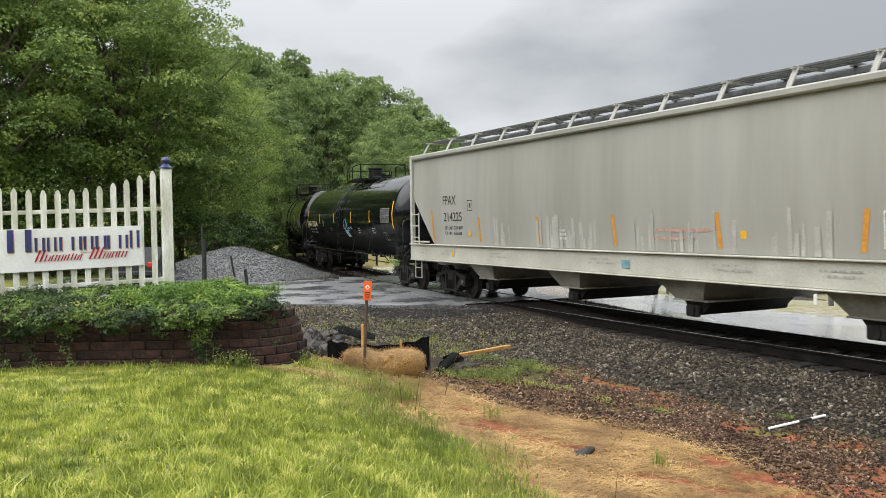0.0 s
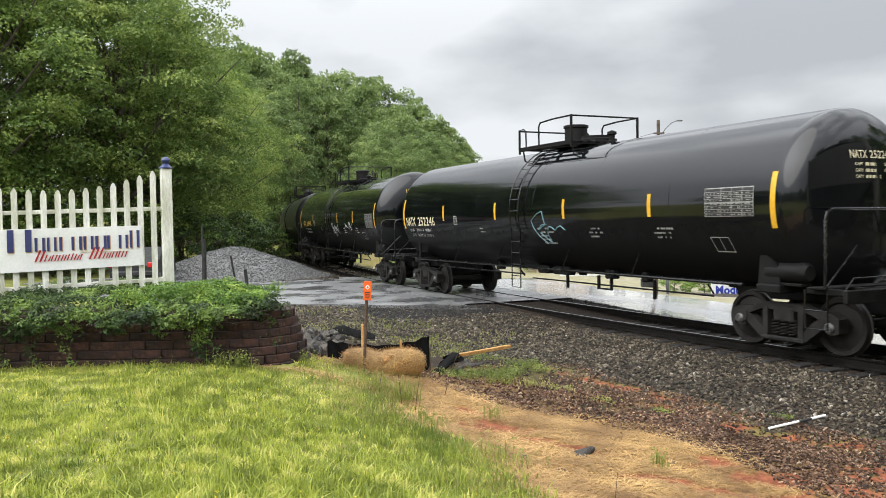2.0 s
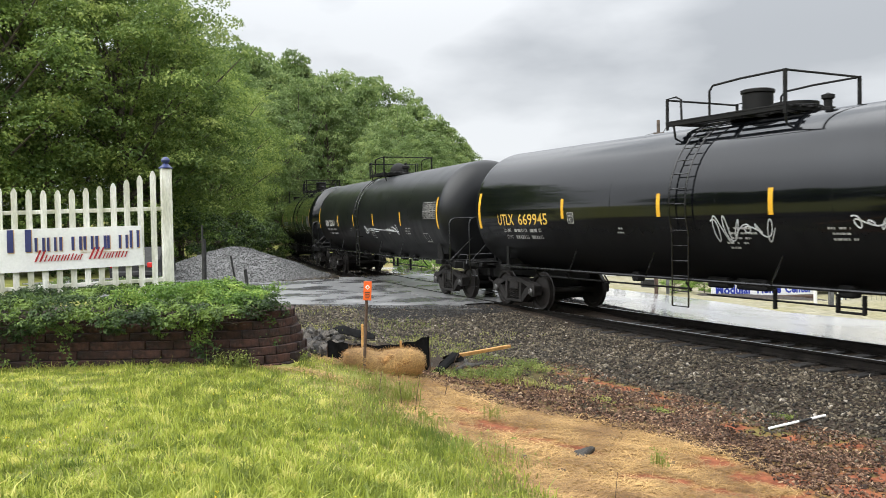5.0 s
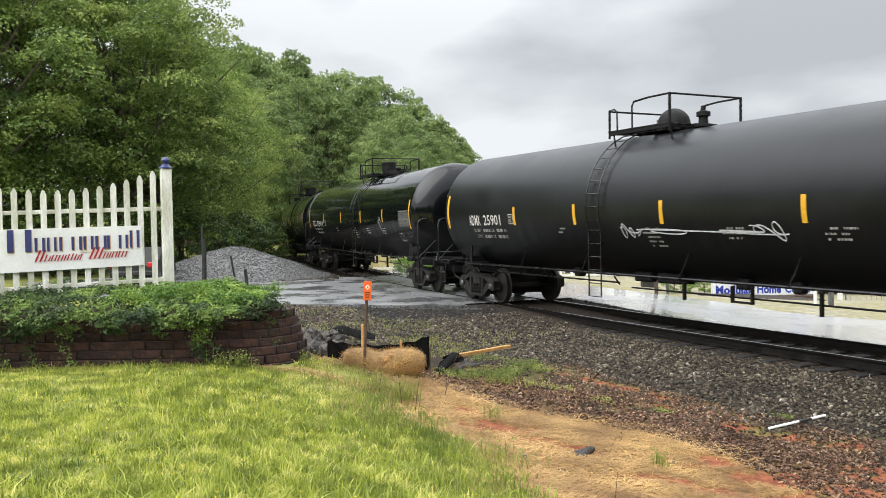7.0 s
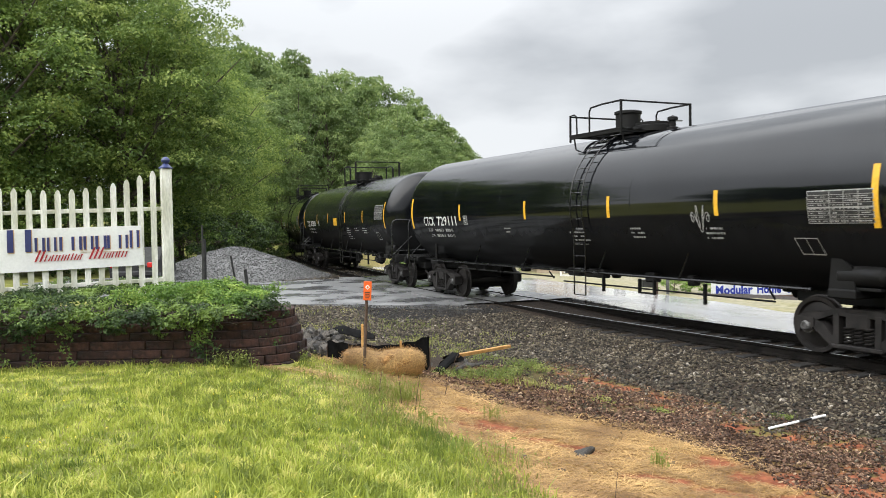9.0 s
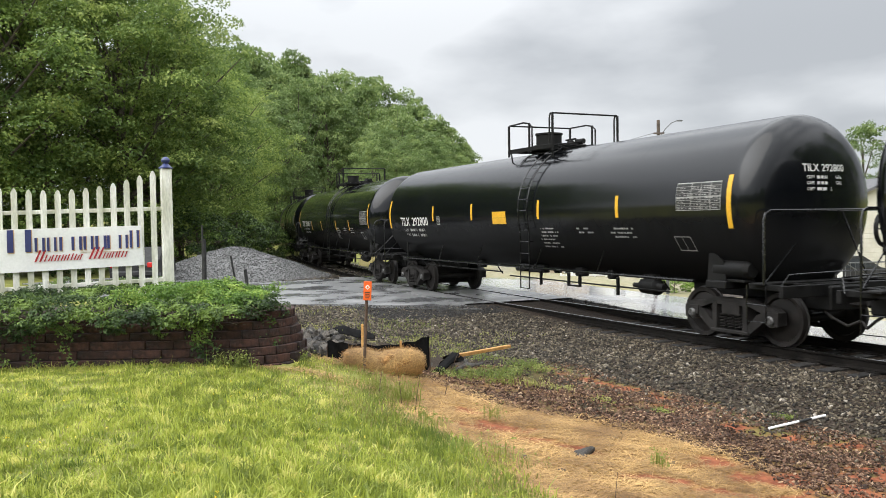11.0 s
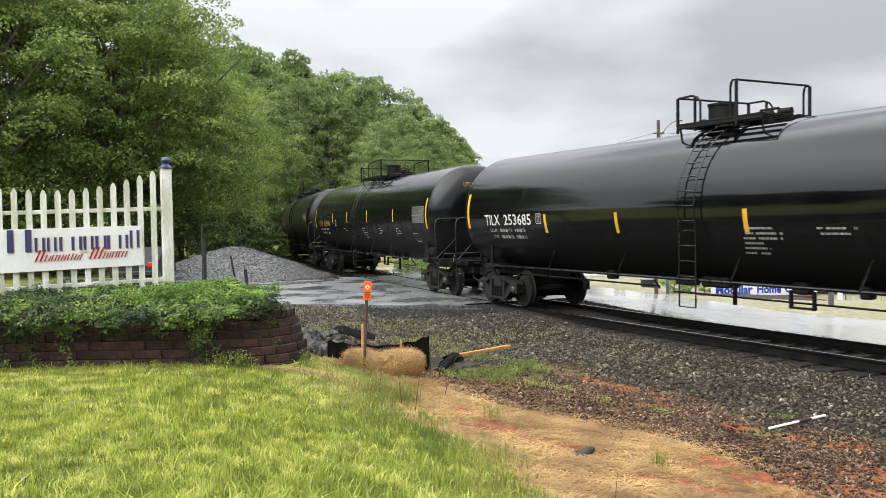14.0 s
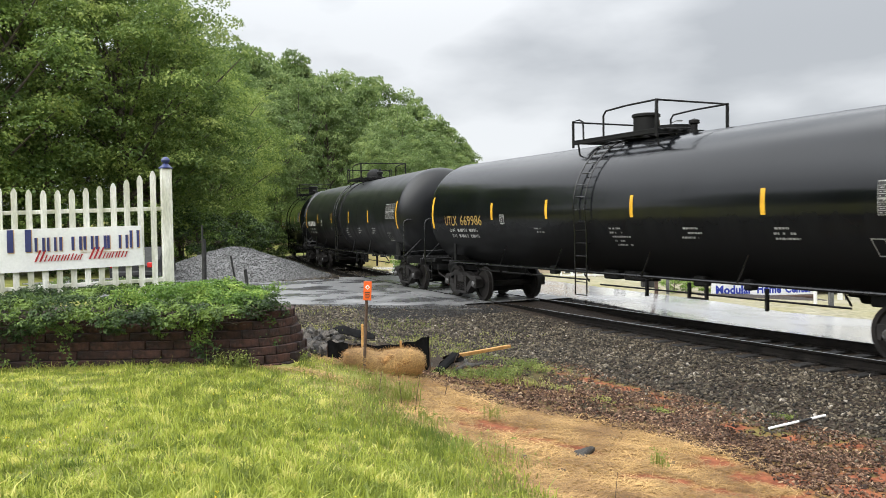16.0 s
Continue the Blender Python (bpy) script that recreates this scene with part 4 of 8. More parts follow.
def letters(text, height, width=None, bold=0.012):
    """The outline of a word as points and faces, from the built-in font, its lower left corner at the origin."""
    cu = bpy.data.curves.new("word", "FONT")
    cu.body, cu.size, cu.resolution_u, cu.offset = text, 1.0, 2, bold
    ob = bpy.data.objects.new("word", cu)
    me = bpy.data.meshes.new_from_object(ob)
    v = np.array([p.co[:] for p in me.vertices])
    f = [tuple(p.vertices) for p in me.polygons]
    bpy.data.objects.remove(ob)
    v -= v.min(0)
    k = height / v[:, 1].max()
    kx = k if width is None else width / v[:, 0].max()
    return v[:, 0] * kx, v[:, 1] * k, f


def on_side(x, z, lift=0.006):
    """The place on the tank's near flank at x along it and z up."""
    z = min(max(z, ZC - R + 0.01), ZC + R - 0.01)
    return (x, -math.sqrt((R + lift) ** 2 - (z - ZC) ** 2), z)


def side_word(text, x, z, height, width=None, lift=0.006):
    px, pz, f = letters(text, height, width)
    return Shape().add([on_side(x + a, z + b, lift) for a, b in zip(px, pz)], f)


def side_patch(x0, x1, z0, z1, lift=0.005, n=6):
    return Shape().sheet(lambda z, x: on_side(x, z, lift), np.linspace(z0, z1, n), [x0, x1])


def line_of_bars(x, z, height, width, rng, fill=0.8, place=on_side, lift=0.006):
    """A line of small writing that cannot be read, as plain bars."""
    sh, a = Shape(), 0.0
    while a < width:
        w = min(rng.uniform(0.5, 2.2) * height, width - a)
        if rng.random() < fill:
            sh.sheet(lambda u, v: place(x + v, z + u, lift), [0, height], [a, a + w])
        a += w + height * 0.45
    return sh


def flank(x, z, lift=0.004):
    """The near side of the hopper car, which swells a little at mid height."""
    return (x, -1.53 - 0.05 * math.sin(math.pi * min(max((z - 1.5) / 2.7, 0), 1)) - lift, z)


def build_truck_meshes():
    m = {}
    b = Shape().box((0, 0, 0.60), (0.40, 2.2, 0.26), 0.03).box((0, 0, 0.78), (0.46, 0.46, 0.12), 0.02)
    b.box((0.34, 0, 0.42), (0.10, 1.7, 0.12), 0.02).box((-0.34, 0, 0.42), (0.10, 1.7, 0.12), 0.02)
    b.box((0, 0, 0.33), (0.52, 1.84, 0.30), 0.03)
    m["bolster"] = b.mesh("truck_bolster", M["truck"])
    f = Shape()
    y0, y1 = -0.09, 0.09
    f.prism([(-1.06, 0.44), (-1.06, 0.60), (-0.93, 0.68), (-0.62, 0.70), (-0.36, 0.78), (0.36, 0.78), (0.62, 0.70), (0.93, 0.68), (1.06, 0.60), (1.06, 0.44), (0.98, 0.44),
             (0.94, 0.55), (0.84, 0.55), (0.72, 0.56), (0.44, 0.66), (-0.44, 0.66), (-0.72, 0.56), (-0.84, 0.55), (-0.94, 0.55), (-0.98, 0.44)], y0, y1)
    for k in (-1, 1):
        f.prism([(k * 0.72, 0.57), (k * 0.80, 0.46), (k * 0.42, 0.16), (k * 0.30, 0.16), (k * 0.30, 0.24), (k * 0.60, 0.53)], y0, y1)
        f.prism([(k * 0.30, 0.20), (k * 0.30, 0.70), (k * 0.40, 0.70), (k * 0.40, 0.20)], y0 - 0.01, y1 + 0.01)
        f.prism([(k * 0.74, 0.46), (k * 0.74, 0.60), (k * 1.06, 0.60), (k * 1.06, 0.38), (k * 1.0, 0.36), (k * 0.97, 0.52), (k * 0.81, 0.52), (k * 0.79, 0.40)], y0 - 0.02, y1 + 0.02)
    f.box((0, 0, 0.19), (0.86, 0.24, 0.07), 0.015)
    m["side_frame"] = f.mesh("side_frame", M["truck"])
    sp = Shape()
    for cx in (0.0,):
        pts = [(cx + 0.062 * math.cos(a), 0.062 * math.sin(a), 0.23 + 0.27 * a / (2 * math.pi * 5)) for a in np.linspace(0, 2 * math.pi * 5, 41)]
        sp.tube(pts, 0.016, 4)
    m["spring"] = sp.mesh("coil_spring", M["truck"])
    c = Shape().lathe([(-0.14, 0.0), (-0.14, 0.06), (-0.12, 0.085), (-0.07, 0.085), (-0.07, 0.12), (0.05, 0.12), (0.05, 0.0)], 16, axis="y")
    for k in range(3):
        a = 2 * math.pi * k / 3
        c.box((0.05 * math.cos(a), -0.145, 0.05 * math.sin(a)), (0.03, 0.02, 0.03), 0.004)
    m["cap"] = c.mesh("bearing_cap", M["cap"])
    w = Shape()
    prof = [(0.0, 0.0), (0.0, 0.115), (-0.02, 0.12), (-0.028, 0.20), (0.012, 0.36), (-0.030, 0.385), (-0.036, 0.452), (0.060, 0.457), (0.072, 0.483), (0.098, 0.478), (0.098, 0.385), (0.045, 0.36),
            (0.02, 0.20), (0.06, 0.12), (0.06, 0.0)]
    for k in (-1, 1):
        w.lathe(prof, 36, Matrix.Translation((0, -0.795, 0)) if k < 0 else Matrix.Translation((0, 0.795, 0)) @ Matrix.Rotation(math.pi, 4, "Z"), axis="y")
    w.lathe([(-1.1, 0.0), (-1.1, 0.07), (-0.75, 0.085), (-0.4, 0.08), (0.4, 0.08), (0.75, 0.085), (1.1, 0.07), (1.1, 0.0)], 14, axis="y")
    m["wheelset"] = w.mesh("wheelset", M["wheel"], 0.5)
    t = Shape()
    for k in (-1, 1):
        t.lathe([(k * 0.760, 0.4585), (k * 0.815, 0.4585)], 36, axis="y")
    m["tread"] = t.mesh("tread", M["tread"])
    return m


TRUCK = build_truck_meshes()


def add_truck(car, x):
    tr = part("truck", TRUCK["bolster"], None, car, "rusty cast three-piece truck", at=pose(x, 0, 0))
    for y in (-1.0, 1.0):
        part("side_frame", TRUCK["side_frame"], None, tr, at=pose(0, y, 0))
        for x0 in (-0.17, 0.0, 0.17):
            part("coil_spring", TRUCK["spring"], None, tr, at=pose(x0, y * 1.04, 0))
        for k in (-0.889, 0.889):
            part("bearing_cap", TRUCK["cap"], None, tr, at=pose(k, y, 0.457) if y < 0 else pose(k, y, 0.457, 0, 0, 180))
    sets = [part("wheelset", TRUCK["wheelset"], None, tr, "steel wheelset on the rails", at=pose(k, 0, 0.457)) for k in (-0.889, 0.889)]
    return tr, sets


def coupler_shape(k, end):
    sh = Shape().box((k * (end - 0.35), 0, 0.86), (0.7, 0.18, 0.2), 0.02).box((k * (end - 0.04), 0.05, 0.86), (0.22, 0.34, 0.28), 0.04)
    sh.tube([(k * (end - 0.5), -0.35, 0.75), (k * (end - 0.25), -0.38, 0.55), (k * (end - 0.05), -0.25, 0.42), (k * (end + 0.1), -0.15, 0.5)], 0.025, 8)
    return sh


def build_tank_car(spec):
    global R, ZC, HEAD
    R, ZC = spec.get("tank", (1.56, 2.47))
    HEAD = dished_head(R)
    rng = random.Random(spec["seed"])
    hs, end = spec["half"], 9.25
    car = thing("tank_car", spec["label"], "tank car", group="tank cars of the train")
    paint = M["tank_matte"] if spec["matte"] else M["tank_satin"] if spec.get("satin") else M["tank_gloss"]
    shift, lad = Matrix.Translation((spec["po"], 0, 0)) @ Matrix.Diagonal((spec.get("pk", 1.0), 1, 1, 1)), spec["lx"]
    # tank with dished heads and faint weld ridges
    prof, hl, tail = [(-a, r) for a, r in HEAD], hs + 0.21, hs + 0.10
    prof = [(a - tail, r) for a, r in prof] + [(x, R) for x in (-tail, -tail + 0.05, -4, 0, 4, hl - 0.05, hl)] + [(a + hl, r) for a, r in HEAD[::-1]]
    tank = part("tank", Shape().lathe(prof, 72, Matrix.Translation((0, 0, ZC))), paint, car, smooth=0.9)
    for x in (-5.1, -2.55, 0.35, 2.7, 5.2):
        part("weld_seam", Shape().lathe([(x - 0.012, R), (x, R + 0.003), (x + 0.012, R)], 64, Matrix.Translation((0, 0, ZC))), paint, tank)
    if spec["band"]:
        part("jacket_band", Shape().lathe([(-0.45, R), (-0.44, R + 0.02), (-0.2, R + 0.02), (-0.19, R)], 64, Matrix.Translation((0, 0, ZC))), M["frame_black"], car)
    # underframe: sill, bolster plates, end deck
    for k in (-1, 1):
        tx = TRUCK_X if k < 0 else LEAD_X
        u = Shape().box((k * 7.3, 0, 0.92), (3.3, 0.62, 0.34), 0.02)
        u.box((k * tx, 0, 1.03), (0.5, 2.7, 0.14), 0.02).box((k * 8.42, 0, 1.10), (0.26, 2.9, 0.04), 0.01)
        u.box((k * 8.95, 0, 1.0), (0.08, 2.9, 0.2), 0.01).box((k * 8.65, 0, 0.86), (0.8, 0.9, 0.42), 0.03)
        for y in (-1.3, -0.7, 0.7, 1.3):
            u.box((k * 8.55, y, 1.05), (0.8, 0.07, 0.10), 0.01)
        part("stub_sill", u, M["frame_black"], car)
        for y in (-1.0, 1.0):
            g = Shape().prism([(k * (tx - 0.06), 1.05), (k * (tx - 0.05), 1.72), (k * (tx + 0.05), 1.72), (k * (tx + 0.06), 1.05)] if k < 0 else [(k * (tx - 0.28), 1.05), (k * (tx - 0.22), 1.66), (k * (tx + 0.12), 1.45), (k * (tx + 0.2), 1.05)], y * 1.25 - 0.02, y * 1.25 + 0.02)
            g.box((k * tx, y * 1.02, 1.15), (0.05, 0.42, 0.2), 0.01)
            part("saddle_plate", g, M["frame_black"], car)
        part("coupler", coupler_shape(k, end), M["truck"], car)
        # hand rail across the end, with braces and steps
        h = Shape()
        h.tube([(k * 8.6, -1.45, 1.1), (k * 8.6, -1.45, 2.16), (k * 8.6, -1.41, 2.26), (k * 8.6, -1.3, 2.31), (k * 8.62, 0, 2.31), (k * 8.6, 1.3, 2.31), (k * 8.6, 1.41, 2.26), (k * 8.6, 1.45, 2.16), (k * 8.6, 1.45, 1.1)], 0.022, 8)
        h.tube([(k * 8.6, -1.45, 1.1), (k * 8.6, -0.75, 1.75)], 0.014, 6).tube([(k * 8.6, 1.0, 1.1), (k * 8.6, 0.35, 2.28)], 0.014, 6)
        h.tube([(k * 8.88, -1.4, 1.05), (k * 8.98, -1.3, 1.28), (k * 9.0, 0, 1.30), (k * 8.98, 1.3, 1.28), (k * 8.88, 1.4, 1.05)], 0.012, 6)
        part("end_handrail", h, M["wet_black"], car, "wet black hoop handrail across the car end")
        for y in (-1.42, 1.42):
            st = Shape().tube([(k * 8.2, y, 1.08), (k * 8.2, y, 0.48), (k * 8.62, y, 0.48), (k * 8.62, y, 1.08)], 0.014, 6).tube([(k * 8.2, y, 0.76), (k * 8.62, y, 0.76)], 0.012, 6)
            part("sill_step", st, M["wet_black"], car)
    # side pipe with slanted hangers, and the lower service pipe
    sp = Shape()
    for y in (-1.40, 1.40):
        sp.tube([(x, y, 1.07) for x in (-6.9, -3, 0, 3, 6.9)], 0.030, 8)
    part("side_pipe", sp, M["wet_black"], car)
    for x in (-3.95, -1.45, 1.6, 4.1):
        b = Shape().tube([(x - 0.16, -1.43, 1.08), (x + 0.04, -1.37, 1.56)], 0.016, 6)
        part("pipe_hanger", b, M["wet_black"], car)
    lp = Shape().tube([(-5.6, -1.2, 0.88), (-0.6, -1.2, 0.88)], 0.02, 6).tube([(-0.2, -1.2, 0.80), (6.0, -1.2, 0.80)], 0.018, 6)
    for x in (-5.6, -4.4, -3.2, -3.0, -0.6, 6.0):
        lp.tube([(x, -1.2, 0.84), (x, -1.34, 1.02)], 0.018, 6)
    for x, z in ((1.35, 0.66), (2.55, 0.70), (3.0, 0.70), (4.4, 0.62)):
        lp.box((x, -1.22, (z + 1.0) / 2), (0.05, 0.07, 1.0 - z), 0.008)
    lp.box((2.775, -1.22, 0.72), (0.45, 0.05, 0.035))
    lp.tube([(-5.0, 1.2, 0.95), (0.6, 1.2, 0.95)], 0.018, 6)
    part("service_pipe", lp, M["frame_black"], car)
    v = Shape().lathe([(0.84, 0.0), (0.84, 0.09), (0.90, 0.12), (0.98, 0.12), (1.0, 0.16), (1.1, 0.18)], 16, Matrix.Translation((0.2, 0, 0)), axis="z")
    for x, w in ((-2.6, 0.22), (-0.3, 0.5), (0.5, 0.7), (2.4, 0.3), (3.6, 0.18)):
        part("brake_rigging", Shape().box((x, -0.75, 1.0), (w, 0.22, 0.2), 0.03).tube([(x, -0.75, 1.0), (x, -0.6, 1.25)], 0.03, 6), M["frame_black"], car)
    far = 0.0 if spec.get("open") else 1.5
    bc = Shape().lathe([(-0.5, 0.0), (-0.5, 0.05), (-0.22, 0.06), (-0.2, 0.15), (0.25, 0.17), (0.3, 0.1), (0.45, 0.07), (0.45, 0.0)], 16, Matrix.Translation((5.1, -0.95 + far, 0.84)))
    bc.box((5.1, -0.9 + far, 1.02), (0.3, 0.2, 0.12), 0.02)
    part("brake_cylinder", bc, M["frame_black"], car, "dark brake cylinder under the tank")
    part("outlet_valve", v, M["frame_black"], car)
    if not spec["matte"]:
        rs = Shape().lathe([(-0.42, 0.0), (-0.42, 0.12), (-0.36, 0.17), (0.36, 0.17), (0.42, 0.12), (0.42, 0.0)], 18, Matrix.Translation((7.62, -1.12, 1.30)))
        rs.box((7.62, -1.12, 1.11), (0.7, 0.26, 0.05), 0.01)
        part("air_reservoir", rs, M["frame_black"], car, "dark cylindrical air reservoir")
    bw = Shape().lathe([(-0.03, 0.28), (0.03, 0.28), (0.03, 0.25), (-0.03, 0.25), (-0.03, 0.28)], 24, Matrix.Translation((-8.72, -0.6, 2.0)))
    bw.tube([(-8.72, -0.6, 1.75), (-8.72, -0.6, 2.25)], 0.012, 6).tube([(-8.72, -0.85, 2.0), (-8.72, -0.35, 2.0)], 0.012, 6).box((-8.62, -0.6, 1.85), (0.16, 0.3, 0.5), 0.03)
    bw.box((-8.62, -0.6, 1.4), (0.06, 0.1, 0.6), 0.01)
    part("hand_brake", bw, M["frame_black"], car)
    # ladder up the near flank
    ld = Shape()
    angles = np.linspace(radians(-68), radians(68), 15)
    for x in (lad - 0.21, lad + 0.21):
        ld.tube([(x, -1.57, 0.58), (x, -1.57, 1.9)] + [(x, -(R + 0.09) * math.cos(a), ZC + (R + 0.09) * math.sin(a)) for a in angles if a > radians(-19)], 0.016, 6)
    for a in angles[6:]:
        p = (-(R + 0.09) * math.cos(a), ZC + (R + 0.09) * math.sin(a))
        ld.tube([(lad - 0.21, *p), (lad + 0.21, *p)], 0.011, 6)
    for z in (0.58, 0.86, 1.14, 1.42, 1.7, 1.98):
        ld.tube([(lad - 0.21, -1.57, z), (lad + 0.21, -1.57, z)], 0.011, 6)
    for z in (1.14, 1.7):
        ld.box((lad, -1.45, z), (0.05, 0.24, 0.03))
    part("side_ladder", ld, M["wet_black"], car)
    # platform, rails and fittings on top
    zt = ZC + R
    pl = Shape()
    deck_len, deck_mid = (1.45, -0.42) if spec.get("open", (0, 1))[1] < 0.3 else (2.4, -0.03) if not spec.get("open") else (2.1, -0.1)
    for x in (-1.1, 0) if spec.get("open") else (-1.1, 0, 1.1):
        pl.box((x, 0, zt + 0.02), (0.06, 1.9, 0.06))
    for y in (-0.95, 0.95):
        pl.box((deck_mid, y, zt + 0.01), (deck_len, 0.04, 0.08), 0.01)
    for x in (-1.1, deck_mid + deck_len / 2 - 0.06):
        for y in (-0.9, 0.9):
            pl.tube([(x, y, zt), (x, y * 0.95, ZC + math.sqrt(R * R - 0.73))], 0.02, 6)
    deck = part("top_platform", pl, M["frame_black"], car, at=shift)
    for y in np.arange(-0.92, 0.93, 0.23):
        part("deck_slat", Shape().box((deck_mid, y, zt + 0.06), (deck_len, 0.11, 0.03), 0.004), M["frame_black"], deck)
    rails, posts = [], []
    if spec.get("open"):
        lo, hi = spec["open"]
        h0, h1 = spec.get("rails", (0.58, 0.72))
        for x0, x1, h in ((lo, -1.12, h0), (hi - 0.14, hi, h1)):
            bow = [(x0, zt), (x0, zt + h - 0.14), (x0 + (x1 - x0) * 0.12, zt + h - 0.05), (x0 + (x1 - x0) * 0.35, zt + h)]
            rails.append(Shape().tube([(a, -0.95, b) for a, b in bow] + [(x1, -0.93, zt + h), (x1, 0.93, zt + h)] + [(a, 0.95, b) for a, b in bow[::-1]], 0.021, 8))
            for y in (-0.95, 0.95):
                posts.append(Shape().box((x1, y, zt + h / 2 - 0.06), (0.05, 0.05, h + 0.1), 0.006))
                if x1 < 0:
                    posts.append(Shape().box((lo - 0.14, y, zt + h / 2 - 0.06), (0.045, 0.045, h + 0.06), 0.006))
    else:
        for y in (-0.95, 0.95):
            rails.append(Shape().tube([(-0.27, y, zt), (-0.27, y, zt + 0.52), (-0.20, y, zt + 0.61), (0.35, y, zt + 0.64), (1.15, y, zt + 0.64)], 0.021, 8))
            rails.append(Shape().tube([(-1.2, y, zt - 0.05), (-1.2, y, zt + 0.52), (-1.0, y, zt + 0.53), (-0.89, y, zt + 0.47), (-0.87, y, zt)], 0.020, 8))
            posts.append(Shape().box((1.15, y, zt + 0.28), (0.05, 0.05, 0.76), 0.006))
            posts.append(Shape().box((-1.2, y, zt + 0.22), (0.045, 0.045, 0.62), 0.006))
        rails.append(Shape().tube([(1.15, -0.95, zt + 0.64), (1.15, 0.95, zt + 0.64)], 0.02, 8))
        rails.append(Shape().tube([(-1.2, -0.95, zt + 0.50), (-1.2, 0.95, zt + 0.50)], 0.02, 8))
    for sh in rails:
        part("platform_railing", sh, M["frame_black"], car, at=shift)
    for sh in posts:
        part("railing_post", sh, M["frame_black"], car, at=shift)
    at = Matrix.Translation((spec["po"], 0, 0))

    def fitting(name, prof, x, y, dz=0.0, n=24):
        return part(name, Shape().lathe(prof, n, Matrix.Translation((x, y, zt + dz)), axis="z"), M["frame_black"], car, at=at)
    low_vent = [(0.0, 0.12), (0.05, 0.12), (0.06, 0.07), (0.18, 0.07), (0.2, 0.11), (0.26, 0.11), (0.3, 0.0)]
    if spec["dome"]:
        fitting("domed_housing", [(0.0, 0.42), (0.12, 0.42), (0.14, 0.34)] + [(0.14 + 0.34 * math.sin(a), 0.34 * math.cos(a)) for a in np.linspace(0, math.pi / 2, 8)], 0.1, -0.1)
        fitting("vent_valve", [(0.0, 0.2), (0.05, 0.2), (0.07, 0.1), (0.2, 0.09), (0.22, 0.14), (0.3, 0.14), (0.34, 0.05), (0.42, 0.05), (0.44, 0.0)], 0.95, -0.1, 0, 14)
        fitting("manway_cover", [(0.0, 0.4), (0.1, 0.4), (0.13, 0.3), (0.14, 0.0)], -0.55, 0.2, 0.04, 20)
    elif spec.get("open"):
        fitting("nozzle_housing", [(a, b * spec.get("drum", (0, 1))[1]) for a, b in ((0.0, 0.34), (0.06, 0.34), (0.08, 0.25), (0.38, 0.25), (0.40, 0.27), (0.44, 0.27), (0.45, 0.0))], -0.62 + spec.get("drum", (0, 1))[0], -0.3)
        cover = fitting("manway_cover", [(0.0, 0.34), (0.10, 0.34), (0.12, 0.30), (0.17, 0.30), (0.19, 0.1), (0.24, 0.08), (0.26, 0.0)], 0.12, 0.15)
        part("cover_handle", Shape().tube([(-0.1, 0.15, zt + 0.27), (0.34, 0.15, zt + 0.27)], 0.025, 8), M["frame_black"], cover)
        part("cover_hinge", Shape().tube([(0.3, 0.2, zt + 0.2), (0.55, 0.25, zt + 0.2)], 0.07, 10), M["frame_black"], cover)
        fitting("vent_valve", low_vent, -1.5, 0.1, -0.02, 12)
    else:
        fitting("nozzle_housing", [(0.0, 0.5), (0.08, 0.5), (0.1, 0.28), (0.48, 0.28), (0.50, 0.31), (0.55, 0.31), (0.57, 0.26), (0.58, 0.0)], -0.05, 0.0)
        fitting("manway_cover", [(0.0, 0.46), (0.12, 0.46), (0.14, 0.4), (0.2, 0.4), (0.22, 0.0)], 0.72, 0.1, 0.02)
        fitting("vent_valve", low_vent, 1.55, -0.1, -0.02, 12)
    # marks on the flank
    stripe_mat = M["yellow"]
    for x in spec["stripes"]:
        part("reflector_strip", side_patch(x - 0.05, x + 0.05, *spec.get("sz", (2.24, 2.68)), n=5), stripe_mat, tank)
    for x in (-hs, hs + 0.13):
        part("reflector_strip", side_patch(x - 0.055, x + 0.055, 2.02, 2.93, n=8), stripe_mat, tank)
    xo, mw = spec.get("xo", 0.3), spec.get("mw", 1.0)
    ink = M[spec.get("ink", "gold_mark" if spec["gold"] else "white_mark")]
    mark, number = spec["mark"] or ("", "")
    if not spec["mark"]:
        part("small_marking", line_of_bars(-hs + 0.5, 2.12, 0.22, 1.8, rng), ink, tank)
    else:
        part("car_marking", side_word(number, -hs + xo + 0.92 * mw, 2.10, 0.27, 0.205 * mw * len(number)), ink, tank)
        part("car_marking", side_word(mark, -hs + xo, 2.10, 0.27, 0.72 * mw), ink, tank)
    # load limit and light weight: the words can be read, most of the figures cannot
    for i, (lead, fig, metric) in enumerate(spec.get("load", (("LD LMT", "", ""), ("LT WT", "", "")))):
        x, z = -hs + xo + 0.2, 1.93 - 0.16 * i
        for word, a, w in ((lead, 0.06 * i, 0.33 - 0.06 * i), (fig, 0.47, 0.40), ("LB", 0.92, 0.11), (metric, 1.16, 0.32), ("KG", 1.52, 0.11)):
            part("small_marking", side_word(word, x + a, z, 0.085, w) if word else line_of_bars(x + a, z, 0.08, w, rng, 1.0), M["grey_mark"], tank)
    xb = spec.get("cx", -4.2) - 0.12
    box = side_patch(xb, xb + 0.22, 2.13, 2.37)
    part("class_mark", box, M["white_mark"], tank)
    part("class_mark_inner", side_patch(xb + 0.014, xb + 0.206, 2.145, 2.355, 0.008), M["black_mark"], tank)
    part("class_letter", side_word("C", xb + 0.075, 2.175, 0.075, lift=0.011), M["white_mark"], tank)
